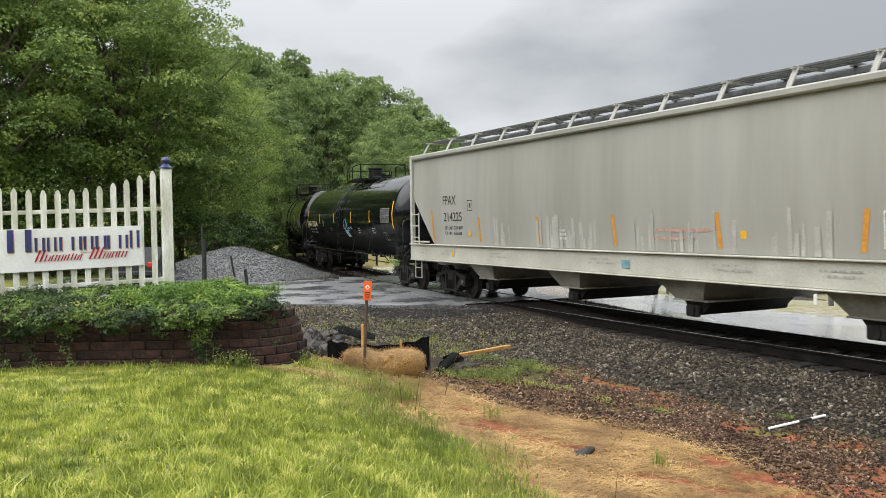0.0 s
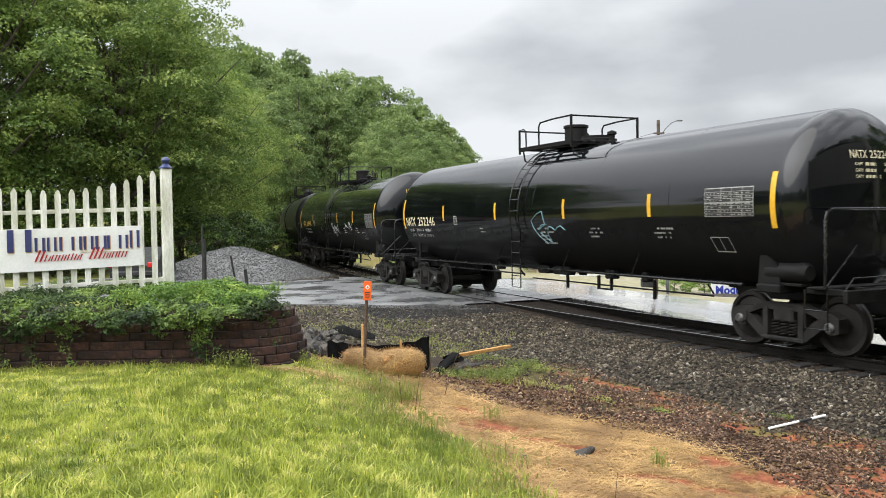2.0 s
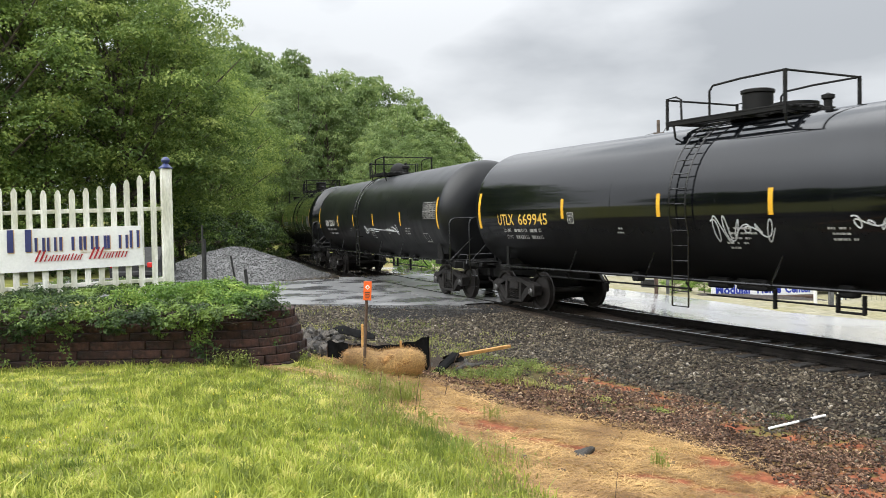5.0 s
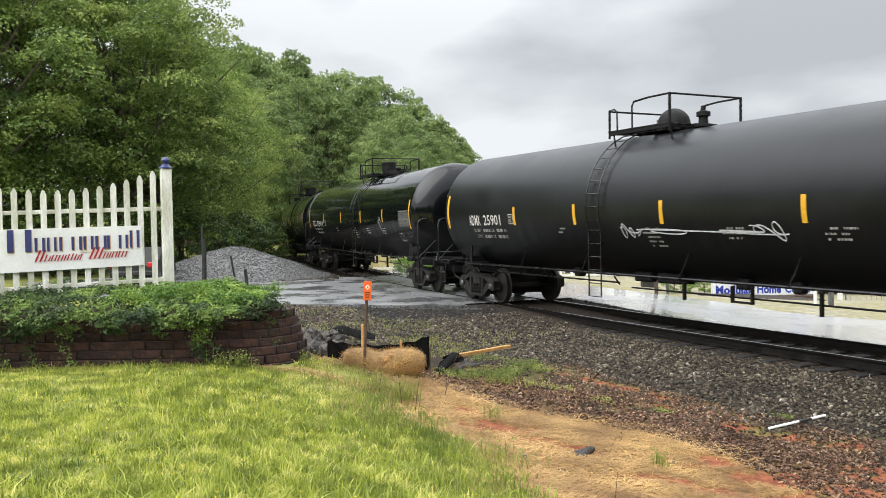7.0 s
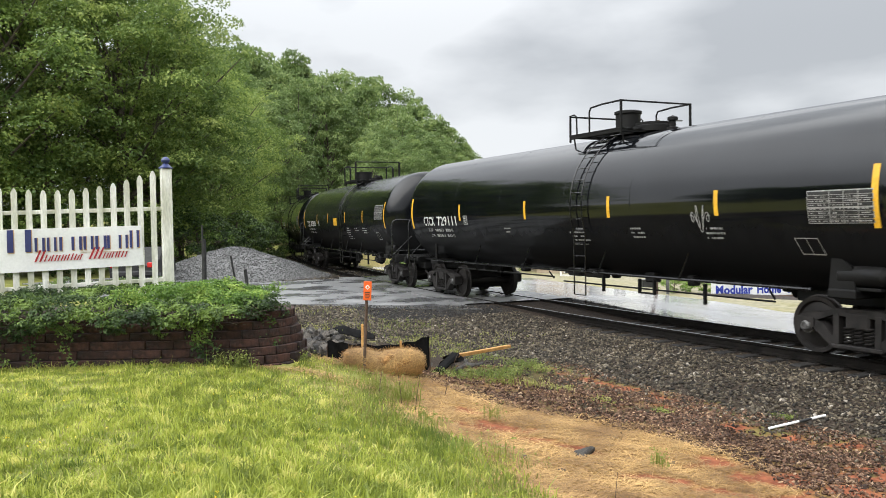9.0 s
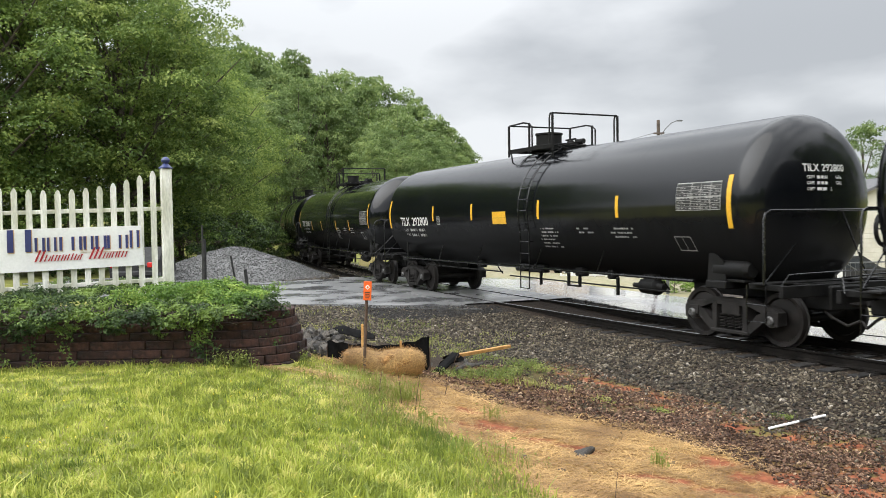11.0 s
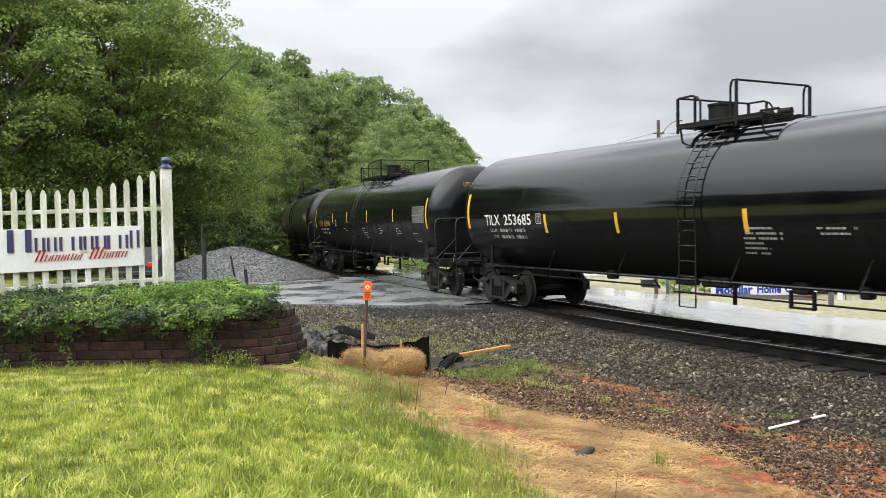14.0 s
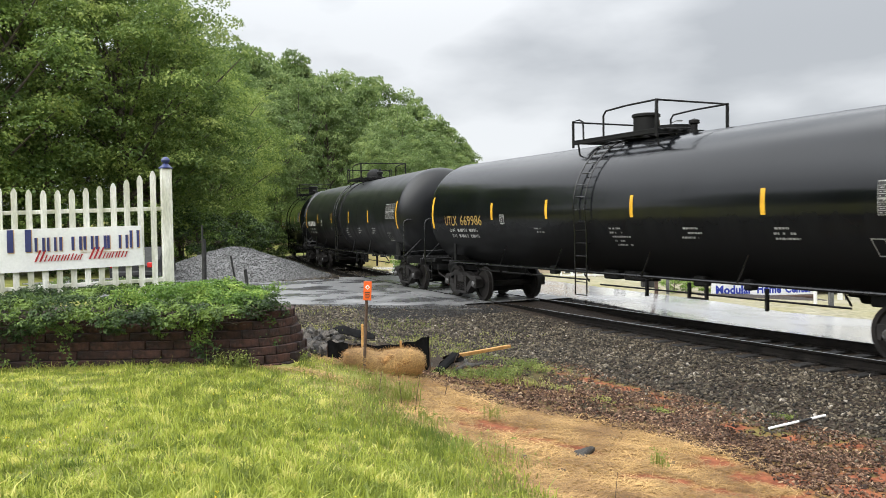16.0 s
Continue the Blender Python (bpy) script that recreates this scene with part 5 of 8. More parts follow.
    part("class_letter", side_word("PLATE", xb + 0.04, 2.28, 0.04, 0.14, lift=0.011), M["white_mark"], tank)
    # test table near the leading end
    tz = spec.get("tz", 2.35)
    x0 = hs + spec.get("tx", -1.2)
    x1, z0, z1 = x0 + 1.14, tz, tz + 0.50
    part("test_table", side_patch(x0, x1, z0, z1), M["grey_mark"], tank)
    tb = Shape()
    for i in range(8):
        zz = z0 + 0.012 + i * 0.060
        for a, b in ((0.012, 0.395), (0.408, 0.64), (0.653, 0.885), (0.898, 1.128)):
            tb.sheet(lambda u, w: on_side(w, u, 0.009), [zz, zz + (0.050 if i != 3 else 0.034)], [x0 + a, x0 + b])
    part("test_table_print", tb, M["black_mark"], tank)
    sm = Shape()
    for i in range(7):
        sm.add(*[(q.v, q.f) for q in (line_of_bars(x0 + 0.04, z0 + 0.028 + i * 0.060, 0.018, 1.05, rng, 0.6, lift=0.012),)][0])
    part("table_small_print", sm, M["grey_mark"], tank)
    xp = hs + spec.get("hx", -1.33)
    pc = Shape()
    for a, b, c, d in ((0, 0.44, 1.60, 1.62), (0, 0.44, 1.855, 1.87), (0, 0.014, 1.62, 1.855), (0.426, 0.44, 1.62, 1.855), (0.21, 0.222, 1.62, 1.855)):
        pc.sheet(lambda u, w: on_side(w + (u - 1.60) * -0.2, u, 0.006), [c, d], [xp + a, xp + b])
    part("placard_holder", pc, M["grey_mark"], tank)
    for x, n, w in ((1.7, 6, 0.85), (3.25, 2, 0.75), (4.5, 3, 0.9)) if spec.get("open") else ((0.5, 5, 0.62), (2.6, 3, 0.5), (4.7, 3, 0.62), (-2.4, 2, 0.3)):
        for i in range(n):
            part("small_marking", line_of_bars(x + rng.uniform(-0.05, 0.1), 2.0 - 0.085 * i, 0.035, w * rng.uniform(0.6, 1), rng), M["grey_mark"], tank)
    # writing on the leading head
    def on_head(yy, zz, lift=0.006):
        rr = min(math.hypot(yy, zz - ZC) / R, 0.995)
        return (hl + 0.56 * math.sqrt(1 - rr ** 2.7) + lift + 0.004, yy, zz)
    def head_word(word, y, z, h, w=None):
        px, pz, f = letters(word, h, w)
        return Shape().add([on_head(y + a, z + b) for a, b in zip(px, pz)], f)
    hz = spec.get("hz", 2.96 + 0.30 * spec["gold"])
    if spec["mark"]:
        part("head_marking", head_word(mark, -0.50, hz, 0.13, 0.36), ink, tank)
        part("head_marking", head_word(number, -0.08, hz, 0.13, 0.09 * len(number)), ink, tank)
    for i in range(3 if not spec["gold"] else 8):
        if not spec["gold"]:
            part("head_small_marking", head_word("CAPY", -0.42, hz - 0.12 - 0.10 * i, 0.055, 0.17), ink, tank)
            part("head_small_marking", head_word("GAL" if i < 2 else "L", 0.24 - 0.12 * (i == 2), hz - 0.12 - 0.10 * i, 0.055), ink, tank)
            part("head_small_marking", line_of_bars(-0.2, hz - 0.12 - 0.10 * i, 0.05, 0.24, rng, 1.0, lambda a, b, lift: on_head(a, b, lift)), ink, tank)
            continue
        part("head_small_marking", line_of_bars(-0.14 + 0.03 * (i % 3), hz - 0.14 - 0.10 * i, 0.05, (0.42, 0.26, 0.5)[i % 3], rng, 0.85, lambda a, b, lift: on_head(a, b, lift)), ink, tank)
    for placard in spec.get("orange_panel", ()):
        part("orange_panel", side_patch(placard, placard + 0.72, 2.13, 2.45, 0.008), M["yellow"], tank, "orange-yellow number panel")
        part("panel_crease", side_patch(placard + 0.03, placard + 0.69, 2.285, 2.292, 0.012, 2), M["black_mark"], tank)
    # sprayed scribbles: loose looping strokes
    for x, z, w, h, loops, col in spec["scribbles"]:
        ts = np.linspace(0, 1, 90)
        pts = [on_side(x + w * t + 0.5 * w / loops * math.sin(2 * math.pi * loops * t), z + h * 0.5 * math.sin(2 * math.pi * loops * t * 1.31 + 1) * (0.6 + 0.4 * math.sin(7 * t + x)), 0.008) for t in ts]
        sc = Shape()
        for a, b in zip(pts, pts[1:]):
            a, b = Vector(a), Vector(b)
            nn = (b - a).cross(Vector((0, -1, 0)))
            if nn.length > 1e-6:
                nn = nn.normalized() * (0.006 if col == "grey_mark" else 0.012)
                sc.add([a - nn, a + nn, b + nn, b - nn], [(0, 1, 2, 3)])
        part("sprayed_scribble", sc, M[col], tank)
    for line in spec.get("strokes", ()):
        us = np.linspace(0, len(line) - 1, 6 * len(line))
        pts = [on_side(float(np.interp(u, range(len(line)), [q[0] for q in line])), float(np.interp(u, range(len(line)), [q[1] for q in line])), 0.009) for u in us]
        part("sprayed_stroke", Shape().tube(pts, 0.011, 6), M["spray_blue"], tank)
    trucks = [add_truck(car, -TRUCK_X), add_truck(car, LEAD_X)]
    return car, trucks


def build_hopper_car():
    rng = random.Random(4)
    car = thing("hopper_car", "pale grey-beige covered hopper car with cream side sill", "hopper car")
    half, top = 10.2, 4.16

    def zlow(x):
        return 1.5 if abs(x) < 8.85 else 1.5 + (abs(x) - 8.85) / 1.35 * 1.45

    xs = sorted(set(list(np.linspace(-8.85, 8.85, 40)) + [-half, -9.9, -9.5, -9.1, 9.1, 9.5, 9.9, half]))
    body = Shape()
    for side in (1, -1):
        def wall(x, v, side=side):
            z = zlow(x) + (top - zlow(x)) * v
            p = flank(x, z, 0)
            return (p[0], side * p[1], p[2])
        body.sheet(wall, xs, list(np.linspace(0, 1, 9)))
    body.sheet(lambda x, y: (x, y, top + 0.28 * (1 - (y / 1.56) ** 2)), [-half, -5, 0, 5, half], list(np.linspace(-1.56, 1.56, 13)))
    for k in (-1, 1):
        body.sheet(lambda y, z: (k * half, y, z), [-1.54, 0, 1.54], [2.9, 3.6, top, top + 0.12])
        body.sheet(lambda y, v: (k * (half - 2.4 * v), y, 2.95 - 1.85 * v), [-1.52, 0, 1.52], [0, 0.5, 1])
    shell = part("body", body, M["hopper"], car)
    for y in (-1.60, 1.60):
        ch = Shape().box((0, y, top + 0.02), (2 * half + 0.1, 0.10, 0.14), 0.03)
        part("top_chord", ch, M["hopper"], car)
    for y in (-1.60, 1.60):
        sill_plate = part("side_sill", Shape().box((0, y, 1.31), (2 * half + 0.2, 0.09, 0.44), 0.012), M["hopper_sill"], car, "cream-painted side sill")
        part("upper_flange", Shape().box((0, y * 1.025, 1.545), (2 * half + 0.2, 0.16, 0.03), 0.008), M["hopper_sill"], sill_plate)
        part("lower_flange", Shape().box((0, y * 1.02, 1.075), (2 * half + 0.2, 0.14, 0.03), 0.008), M["hopper_sill"], sill_plate)
    for ax in (-7.10, -3.27, 0.57, 4.40):
        b = Shape()
        top_edge = [(ax, -1.46, 1.14), (ax + 1.45, -1.46, 1.14), (ax + 2.75, 1.46, 1.14), (ax, 1.46, 1.14)]
        mid_edge = [(ax + 0.42, -1.22, 0.66), (ax + 1.15, -1.22, 0.66), (ax + 1.5, 1.22, 0.66), (ax + 0.42, 1.22, 0.66)]
        b.add(top_edge + mid_edge, [(0, 1, 5, 4), (1, 2, 6, 5), (2, 3, 7, 6), (3, 0, 4, 7), (4, 5, 6, 7)])
        b.box((ax + 0.84, 0, 0.655), (0.95, 2.5, 0.03), 0.006)
        part("hopper_bay", b, M["hopper_under"], car)
        g = Shape().prism([(ax + 0.5, 0.64), (ax + 1.25, 0.64), (ax + 1.02, 0.42), (ax + 0.66, 0.42)], -1.08, 1.08)
        g.tube([(ax + 0.84, -1.25, 0.46), (ax + 0.84, 1.25, 0.46)], 0.10, 14).box((ax + 0.84, -1.17, 0.45), (0.34, 0.10, 0.22), 0.03)
        part("outlet_gate", g, M["truck"], car, "dark outlet gate with discharge pipe")
    for gx in (-3.40, 0.43, 4.27):
        part("cross_ridge", Shape().prism([(gx - 0.13, 1.10), (gx, 1.3), (gx + 0.13, 1.10)], -1.5, 1.5), M["hopper_under"], car)
    # roof walk on brackets, hatch trough
    for y in (-1.0, -0.84, -0.68, -0.52, 0.52, 0.68, 0.84, 1.0):
        part("walk_board", Shape().box((0, y, top + 0.50), (2 * half - 0.3, 0.10, 0.04), 0.006), M["galv"], car, "grey galvanised roof walk board")
    for x in np.arange(-9.9, 10, 1.52):
        for k in (-1, 1):
            b = Shape().box((0, 0, 0.24), (0.11, 0.03, 0.52), 0.006, pose(x, k * 1.42, top + 0.02, k * 30, 0, 0)).box((x, k * 0.9, top + 0.46), (0.06, 0.75, 0.04))
            part("walk_bracket", b, M["hopper"], car)
    ht = Shape().box((0, 0, top + 0.40), (2 * half - 1.5, 0.62, 0.16), 0.03)
    for x in np.arange(-8.4, 8.5, 1.4):
        ht.box((x, 0, top + 0.50), (0.1, 0.75, 0.06), 0.01)
    part("hatch_cover", ht, M["galv"], car)
    for k in (-1, 1):
        for y in (-1.56, 1.56):
            e = Shape().box((k * 10.34, y, 2.67), (0.14, 0.11, 3.2), 0.01)
            e.box((k * 9.75, y, 1.62), (1.1, 0.06, 0.05), 0.01)
            for z in (1.75, 2.1, 2.45):
                e.tube([(k * 10.34, y * 1.03, z), (k * 9.8, y * 1.03, z)], 0.016, 6)
            e.tube([(k * 9.8, y * 1.03, 1.55), (k * 9.8, y * 1.03, 2.5)], 0.02, 6)
            part("end_post", e, M["hopper_sill"], car)
        d = Shape().box((k * 9.6, 0, 1.05), (1.5, 3.0, 0.06), 0.01).box((k * 9.4, 0, 0.9), (2.2, 0.6, 0.34), 0.02)
        d.box((k * 8.7, 0, 1.03), (0.5, 2.8, 0.16), 0.02)
        part("end_sill", d, M["hopper_under"], car)
        for y in (-1.55, 1.55):
            st = Shape().tube([(k * 10.2, y, 1.1), (k * 10.2, y, 0.52), (k * 9.75, y, 0.52), (k * 9.75, y, 1.1)], 0.018, 6).tube([(k * 10.2, y, 0.82), (k * 9.75, y, 0.82)], 0.014, 6)
            part("sill_step", st, M["hopper_sill"], car)
        part("coupler", coupler_shape(k, 10.75), M["truck"], car)
    # lettering and dirt on the flank
    def word(t, x, z, h, w):
        px, pz, f = letters(t, h, w)
        return Shape().add([flank(x + a, z + b, 0.006) for a, b in zip(px, pz)], f)
    part("car_marking", word("FPAX", -8.22, 2.69, 0.26, 0.80), M["black_mark"], shell)
    part("car_marking", word("214225", -8.18, 2.22, 0.26, 1.1), M["black_mark"], shell)
    for lead, fig, z in (("LD LMT", "220400", 1.99), ("LT  WT", "65600", 1.83)):
        for w, a in zip(lead.split(), (-8.12, -7.88)):
            part("car_marking", word(w, a, z, 0.10, 0.16 if len(w) < 3 else 0.23), M["black_mark"], shell)
        part("car_marking", word(fig, -7.58, z, 0.10, 0.09 * len(fig)), M["black_mark"], shell)
    part("yellow_label", Shape().sheet(lambda u, v: flank(v - 6.72, u + 1.80, 0.006), [0, 0.07, 0.14], [0, 0.07, 0.14]), M["yellow"], shell)
    for x in (-8.9, -6.11, -3.3, -0.45, 2.45, 5.33, 8.4):
        part("reflector_strip", Shape().sheet(lambda u, v: flank(x + v - 0.12 * (u - 2.0) * (1 if x < 5 else -1), u, 0.006), [1.66, 2.0, 2.3 if abs(x) < 7 else 2.55], [-0.05, 0.05]), M["amber"], shell)
    fr = Shape()
    for a, b, c, d in ((0, 0.28, 0, 0.02), (0, 0.28, 0.27, 0.29), (0, 0.02, 0, 0.29), (0.26, 0.28, 0, 0.29), (0.1, 0.18, 0.08, 0.2)):
        fr.sheet(lambda u, v: flank(v - 6.75, u + 2.5, 0.006), [c, d], [a, b])
    part("class_mark", fr, M["black_mark"], shell)
    for x, z, w in ((0.59, 1.97, 1.74), (0.62, 1.80, 1.3), (0.61, 1.945, 1.6)):
        part("faded_stripe", line_of_bars(x, z, 0.05, w, rng, 0.95, flank), M["red_mark"], shell)
    for x, w, c in ((-2.4, 0.24, "white_mark"), (-5.2, 0.22, "grey_mark")):
        for i in range(3):
            part("small_marking", line_of_bars(x, 1.95 - 0.09 * i, 0.05, w, rng, 0.9, flank), M[c], shell)
    part("yellow_label", Shape().sheet(lambda u, v: flank(v + 2.95, u + 1.84, 0.006), [0, 0.07, 0.14], [0, 0.07, 0.14]), M["yellow"], shell)
    plate = part("data_plate", Shape().sheet(lambda u, v: flank(v + 5.62, u + 1.72, 0.006), [0, 0.28, 0.55], [0, 0.6, 1.2]), M["white_mark"], shell, "white-framed black data plate")
    for z0, z1 in ((1.75, 1.98), (2.0, 2.24)):
        part("plate_field", Shape().sheet(lambda u, v: flank(v + 5.65, u, 0.010), [z0, z1], [0, 0.57, 1.14]), M["black_mark"], plate)
    def sill(x, z, lift):
        return (x, -1.652 - lift, z)
    for x in (-9.6, -8.2, -5.4, -1.2, 2.4, 4.6, 7.9):
        for i in range(2):
            part("sill_marking", line_of_bars(x, 1.36 - 0.08 * i, 0.035, rng.uniform(0.4, 0.9), rng, 0.8, sill), M["grey_mark"], shell)
    part("sill_label", Shape().sheet(lambda u, v: sill(v - 0.1, u + 1.22, 0.006), [0, 0.16], [0, 0.26]), M["spray_blue"], shell)
    part("sill_label", Shape().sheet(lambda u, v: sill(v - 7.55, u + 1.24, 0.006), [0, 0.16], [0, 0.14]), M["yellow"], shell)
    for i in range(72):
        x, z1, w = rng.choice((-4.9, -2.6, -1.4, 0.4, 1.9, 3.9, 6.6)) + rng.gauss(0, 0.45), rng.uniform(1.75, 2.35), rng.uniform(0.03, 0.13)
        lean = rng.uniform(-0.03, 0.03)
        part("washed_streak", Shape().sheet(lambda u, v: flank(x + v * (0.8 + 0.2 * (1 - u)) + lean * u, 1.57 + (z1 - 1.57) * u, 0.002 + 0.0002 * i), [0, 0.35, 0.7, 1], [-w / 2, w / 2]), M["hopper_dirt"], shell)
    trucks = [add_truck(car, -8.7), add_truck(car, 8.7)]
    return car, trucks


# an angular blue tag with a wave trailing from it: strokes as points along and up the flank
TAG_BLUE = (((0.28, 2.20), (0.55, 2.36), (0.78, 2.42), (0.86, 2.10), (0.72, 2.06), (0.52, 1.98), (0.70, 2.10), (0.92, 2.12)), ((0.28, 2.20), (0.36, 2.0), (0.50, 1.84), (0.74, 1.66)),
            ((0.60, 1.92), (0.86, 1.74), (0.95, 1.66), (0.90, 1.92), (1.0, 2.06), (1.12, 2.05), (1.24, 1.97), (1.36, 2.04), (1.5, 2.08), (1.66, 1.98)))
SPECS = [
    dict(s=32.33, half=7.55, ink="cream_mark", tank=(1.545, 2.45), matte=False, gold=False, dome=False, band=False, xo=0.16, tx=-1.41, hz=3.12, tz=2.22, po=0.0, lx=-0.38, mark=("NATX", "252246"), load=(("LD LMT", "205700", ""), ("LT WT", "80300", "36500")), label="glossy black tank car with white lettering and amber reflectors",
         cx=-3.83, stripes=(-4.60, -1.5, 1.67, 4.63), scribbles=[], strokes=TAG_BLUE),
    dict(s=50.87, half=7.86, matte=False, gold=True, dome=False, band=False, xo=0.9, tx=-1.29, hx=-2.14, tz=2.05, po=-0.05, pk=1.2, lx=-0.5, mark=("UTLX", "669945"), label="glossy black tank car with gold lettering and white scribbles",
         cx=-3.9, stripes=(-4.2, -1.1, 1.55, 4.52), scribbles=[(0.2, 2.0, 1.4, 0.5, 6, "spray"), (3.0, 2.1, 1.3, 0.35, 6, "spray")]),
    dict(s=69.22, half=7.73, matte=True, gold=False, dome=True, band=False, xo=1.2, mw=0.84, tx=-1.10, hz=2.87, tz=2.31, sz=(2.10, 2.55), po=-0.25, pk=0.80, lx=-0.95, mark=("ADMX", "25901"), label="matte black tank car with domed fitting and white lettering",
         cx=-4.38, stripes=(-4.22, -1.72, 1.08, 4.34), scribbles=[(0.3, 1.96, 3.6, 0.10, 2, "spray"), (-0.2, 1.96, 0.7, 0.3, 3, "spray"), (3.2, 1.98, 0.8, 0.34, 2, "spray")]),
    dict(s=87.92, half=8.0, tank=(1.585, 2.505), matte=False, gold=False, dome=False, band=False, xo=0.85, tx=-1.03, tz=2.09, po=0.72, pk=0.8, lx=0.97, mark=("CTCX", "729111"), label="glossy black tank car with streaked flank and white lettering",
         cx=-4.42, stripes=(-4.75, -1.29, 2.0, 5.05), scribbles=[(4.4, 2.2, 0.5, 0.5, 4, "grey_mark")]),
    dict(s=106.65, half=7.79, tank=(1.54, 2.445), rails=(0.71, 0.80), drum=(0.42, 1.3), matte=False, gold=False, dome=False, band=False, xo=0.95, tz=2.34, open=(0.05, 1.0), po=0.5, lx=1.18, satin=True, mark=("TILX", "292800"), label="dull black tank car with an orange panel on its flank",
         cx=-3.91, stripes=(-4.28, -1.72, 1.75, 4.8), scribbles=[], orange_panel=(-0.52,)),
    dict(s=124.92, half=7.74, tank=(1.522, 2.425), matte=False, gold=False, dome=False, band=False, xo=0.88, tz=2.16, sz=(1.92, 2.35), open=(-0.52, 0.36), po=0.78, lx=0.55, mark=("TILX", "253685"), label="clean glossy black tank car with white lettering",
         cx=-4.38, stripes=(-4.12, -1.55, 1.85, 4.5), scribbles=[]),
    dict(s=143.46, half=7.87, tank=(1.525, 2.428), matte=False, gold=True, dome=False, band=False, xo=0.8, tz=2.2, po=-0.05, pk=1.22, lx=-0.4, satin=True, ink="faded_gold", mark=("UTLX", "669986"), label="weathered black tank car with faded gold lettering",
         cx=-3.85, stripes=(-4.36, -1.82, 1.25, 4.59), scribbles=[]),
    dict(s=162.4, half=8.0, matte=True, gold=False, dome=True, band=True, po=0.0, lx=-0.9, mark=None, label="dull black tank car with a jacket band at mid length",
         stripes=(-5.0, -2.0, 1.3, 4.4), scribbles=[]),
    dict(s=180.9, half=7.8, matte=False, gold=False, dome=False, band=False, po=0.0, lx=-0.9, mark=None, label="black tank car at the tail of the visible train",
         stripes=(-5.0, -2.0, 1.3, 4.4), scribbles=[]),
]
TRAIN = []
for i, spec in enumerate(SPECS):
    spec["seed"] = 11 + i
    TRAIN.append((spec["s"], TRUCK_X, LEAD_X, *build_tank_car(spec)))
TRAIN.append((12.28, 8.7, 8.7, *build_hopper_car()))


# ---------------------------------------------------------------- trees
def tree_meshes(seed, height, radius, clumps, per, leaf, mat, low=0.12, tight=1.0, round_=0.72, spray=True, shell=0.62, lumpy=1.0):
    """Trunk with limbs, and a crown of leafy clumps with gaps between them."""
    rng = np.random.default_rng(seed)
    trunk = Shape()
    lean = rng.normal(0, 0.25, 2)
    axis = [(lean[0] * t * t, lean[1] * t * t, height * 0.8 * t - 0.3 * (t == 0)) for t in np.linspace(0, 1, 7)]
    trunk.tube(axis, 0.022 * height, 10, r1=0.05)
    zc, rz = height * (1 + low) / 2, height * (1 - low) / 2
    cs = []
    while len(cs) < clumps:
        p = rng.normal(0, 1, 3)
        p /= np.linalg.norm(p)
        q = p * rng.uniform(shell, 1.0) ** 0.6
        w = 1 + lumpy * (0.22 * math.sin(3 * math.atan2(p[1], p[0]) + seed) + 0.15 * rng.normal())
        z = zc + q[2] * rz
        taper = 1.0 if q[2] < 0.1 else 1 - 0.25 * q[2]
        cs.append((q[0] * radius * w * taper, q[1] * radius * w * taper, z))
    cs = np.array(cs)
    for c in cs[:: max(1, clumps // 16)]:
        t = min(max(c[2] / height * 0.75, 0.15), 0.8)
        a = Vector((lean[0] * t * t, lean[1] * t * t, height * 0.8 * t))
        b = Vector(c)
        mid = a.lerp(b, 0.5) + Vector((0, 0, -0.05 * (b - a).length))
        trunk.tube([a, mid, b], 0.007 * height, 6, r1=0.015)
    pts, nrm = [], []
    for c in cs:
        cr = rng.uniform(0.16, 0.30) * radius * tight
        d = rng.normal(0, 1, (per, 3))
        d /= np.linalg.norm(d, axis=1)[:, None]
        d[:, 2] = np.where(d[:, 2] < -0.3, -d[:, 2] * (0.6 if round_ < 0.8 else 1.0), d[:, 2])
        p = d * (rng.uniform(0.45, 1.0, per) ** 0.5)[:, None] * cr * np.array([1.1, 1.1, round_])
        pts.append(c + p)
        nrm.append(d + np.array([0, 0, 0.7]))
    v, f = scatter_leaves(np.concatenate(pts), np.concatenate(nrm) + rng.normal(0, 0.5, (len(pts) * per, 3)), leaf, rng, spray=spray)
    return trunk.mesh("trunk", M["bark"]), mesh_np("crown", v, f, mat)


NEAR = [tree_meshes(20 + i, 15.0, 4.6, 185, 185, 0.155, M["leaf_near"], 0.04, 0.92, 0.66, False, 0.5, 1.0) for i in range(4)]
FAR = [tree_meshes(40 + i, 17.0, 4.3, 150, 120, 0.24, M["leaf_far"], 0.02, 1.0, 0.75, True, 0.72, 0.8) for i in range(4)]
MID = [tree_meshes(50 + i, 17.0, 4.3, 130, 90, 0.33, M["leaf_far"], 0.02, 1.05, 0.75, True, 0.72, 0.8) for i in range(3)]
RING = [tree_meshes(55, 17.0, 4.6, 70, 20, 1.3, M["leaf_far"], 0.02, 1.0, 1.0)]
BRIGHT = [tree_meshes(64 + i, 3.0, 2.2, 40, 150, 0.13, M["ivy_light"], 0.0) for i in range(2)]
# the darker shrub leaf paints the wood's deep shade into these bushes
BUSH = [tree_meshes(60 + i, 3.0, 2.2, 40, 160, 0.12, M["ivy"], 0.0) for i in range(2)]


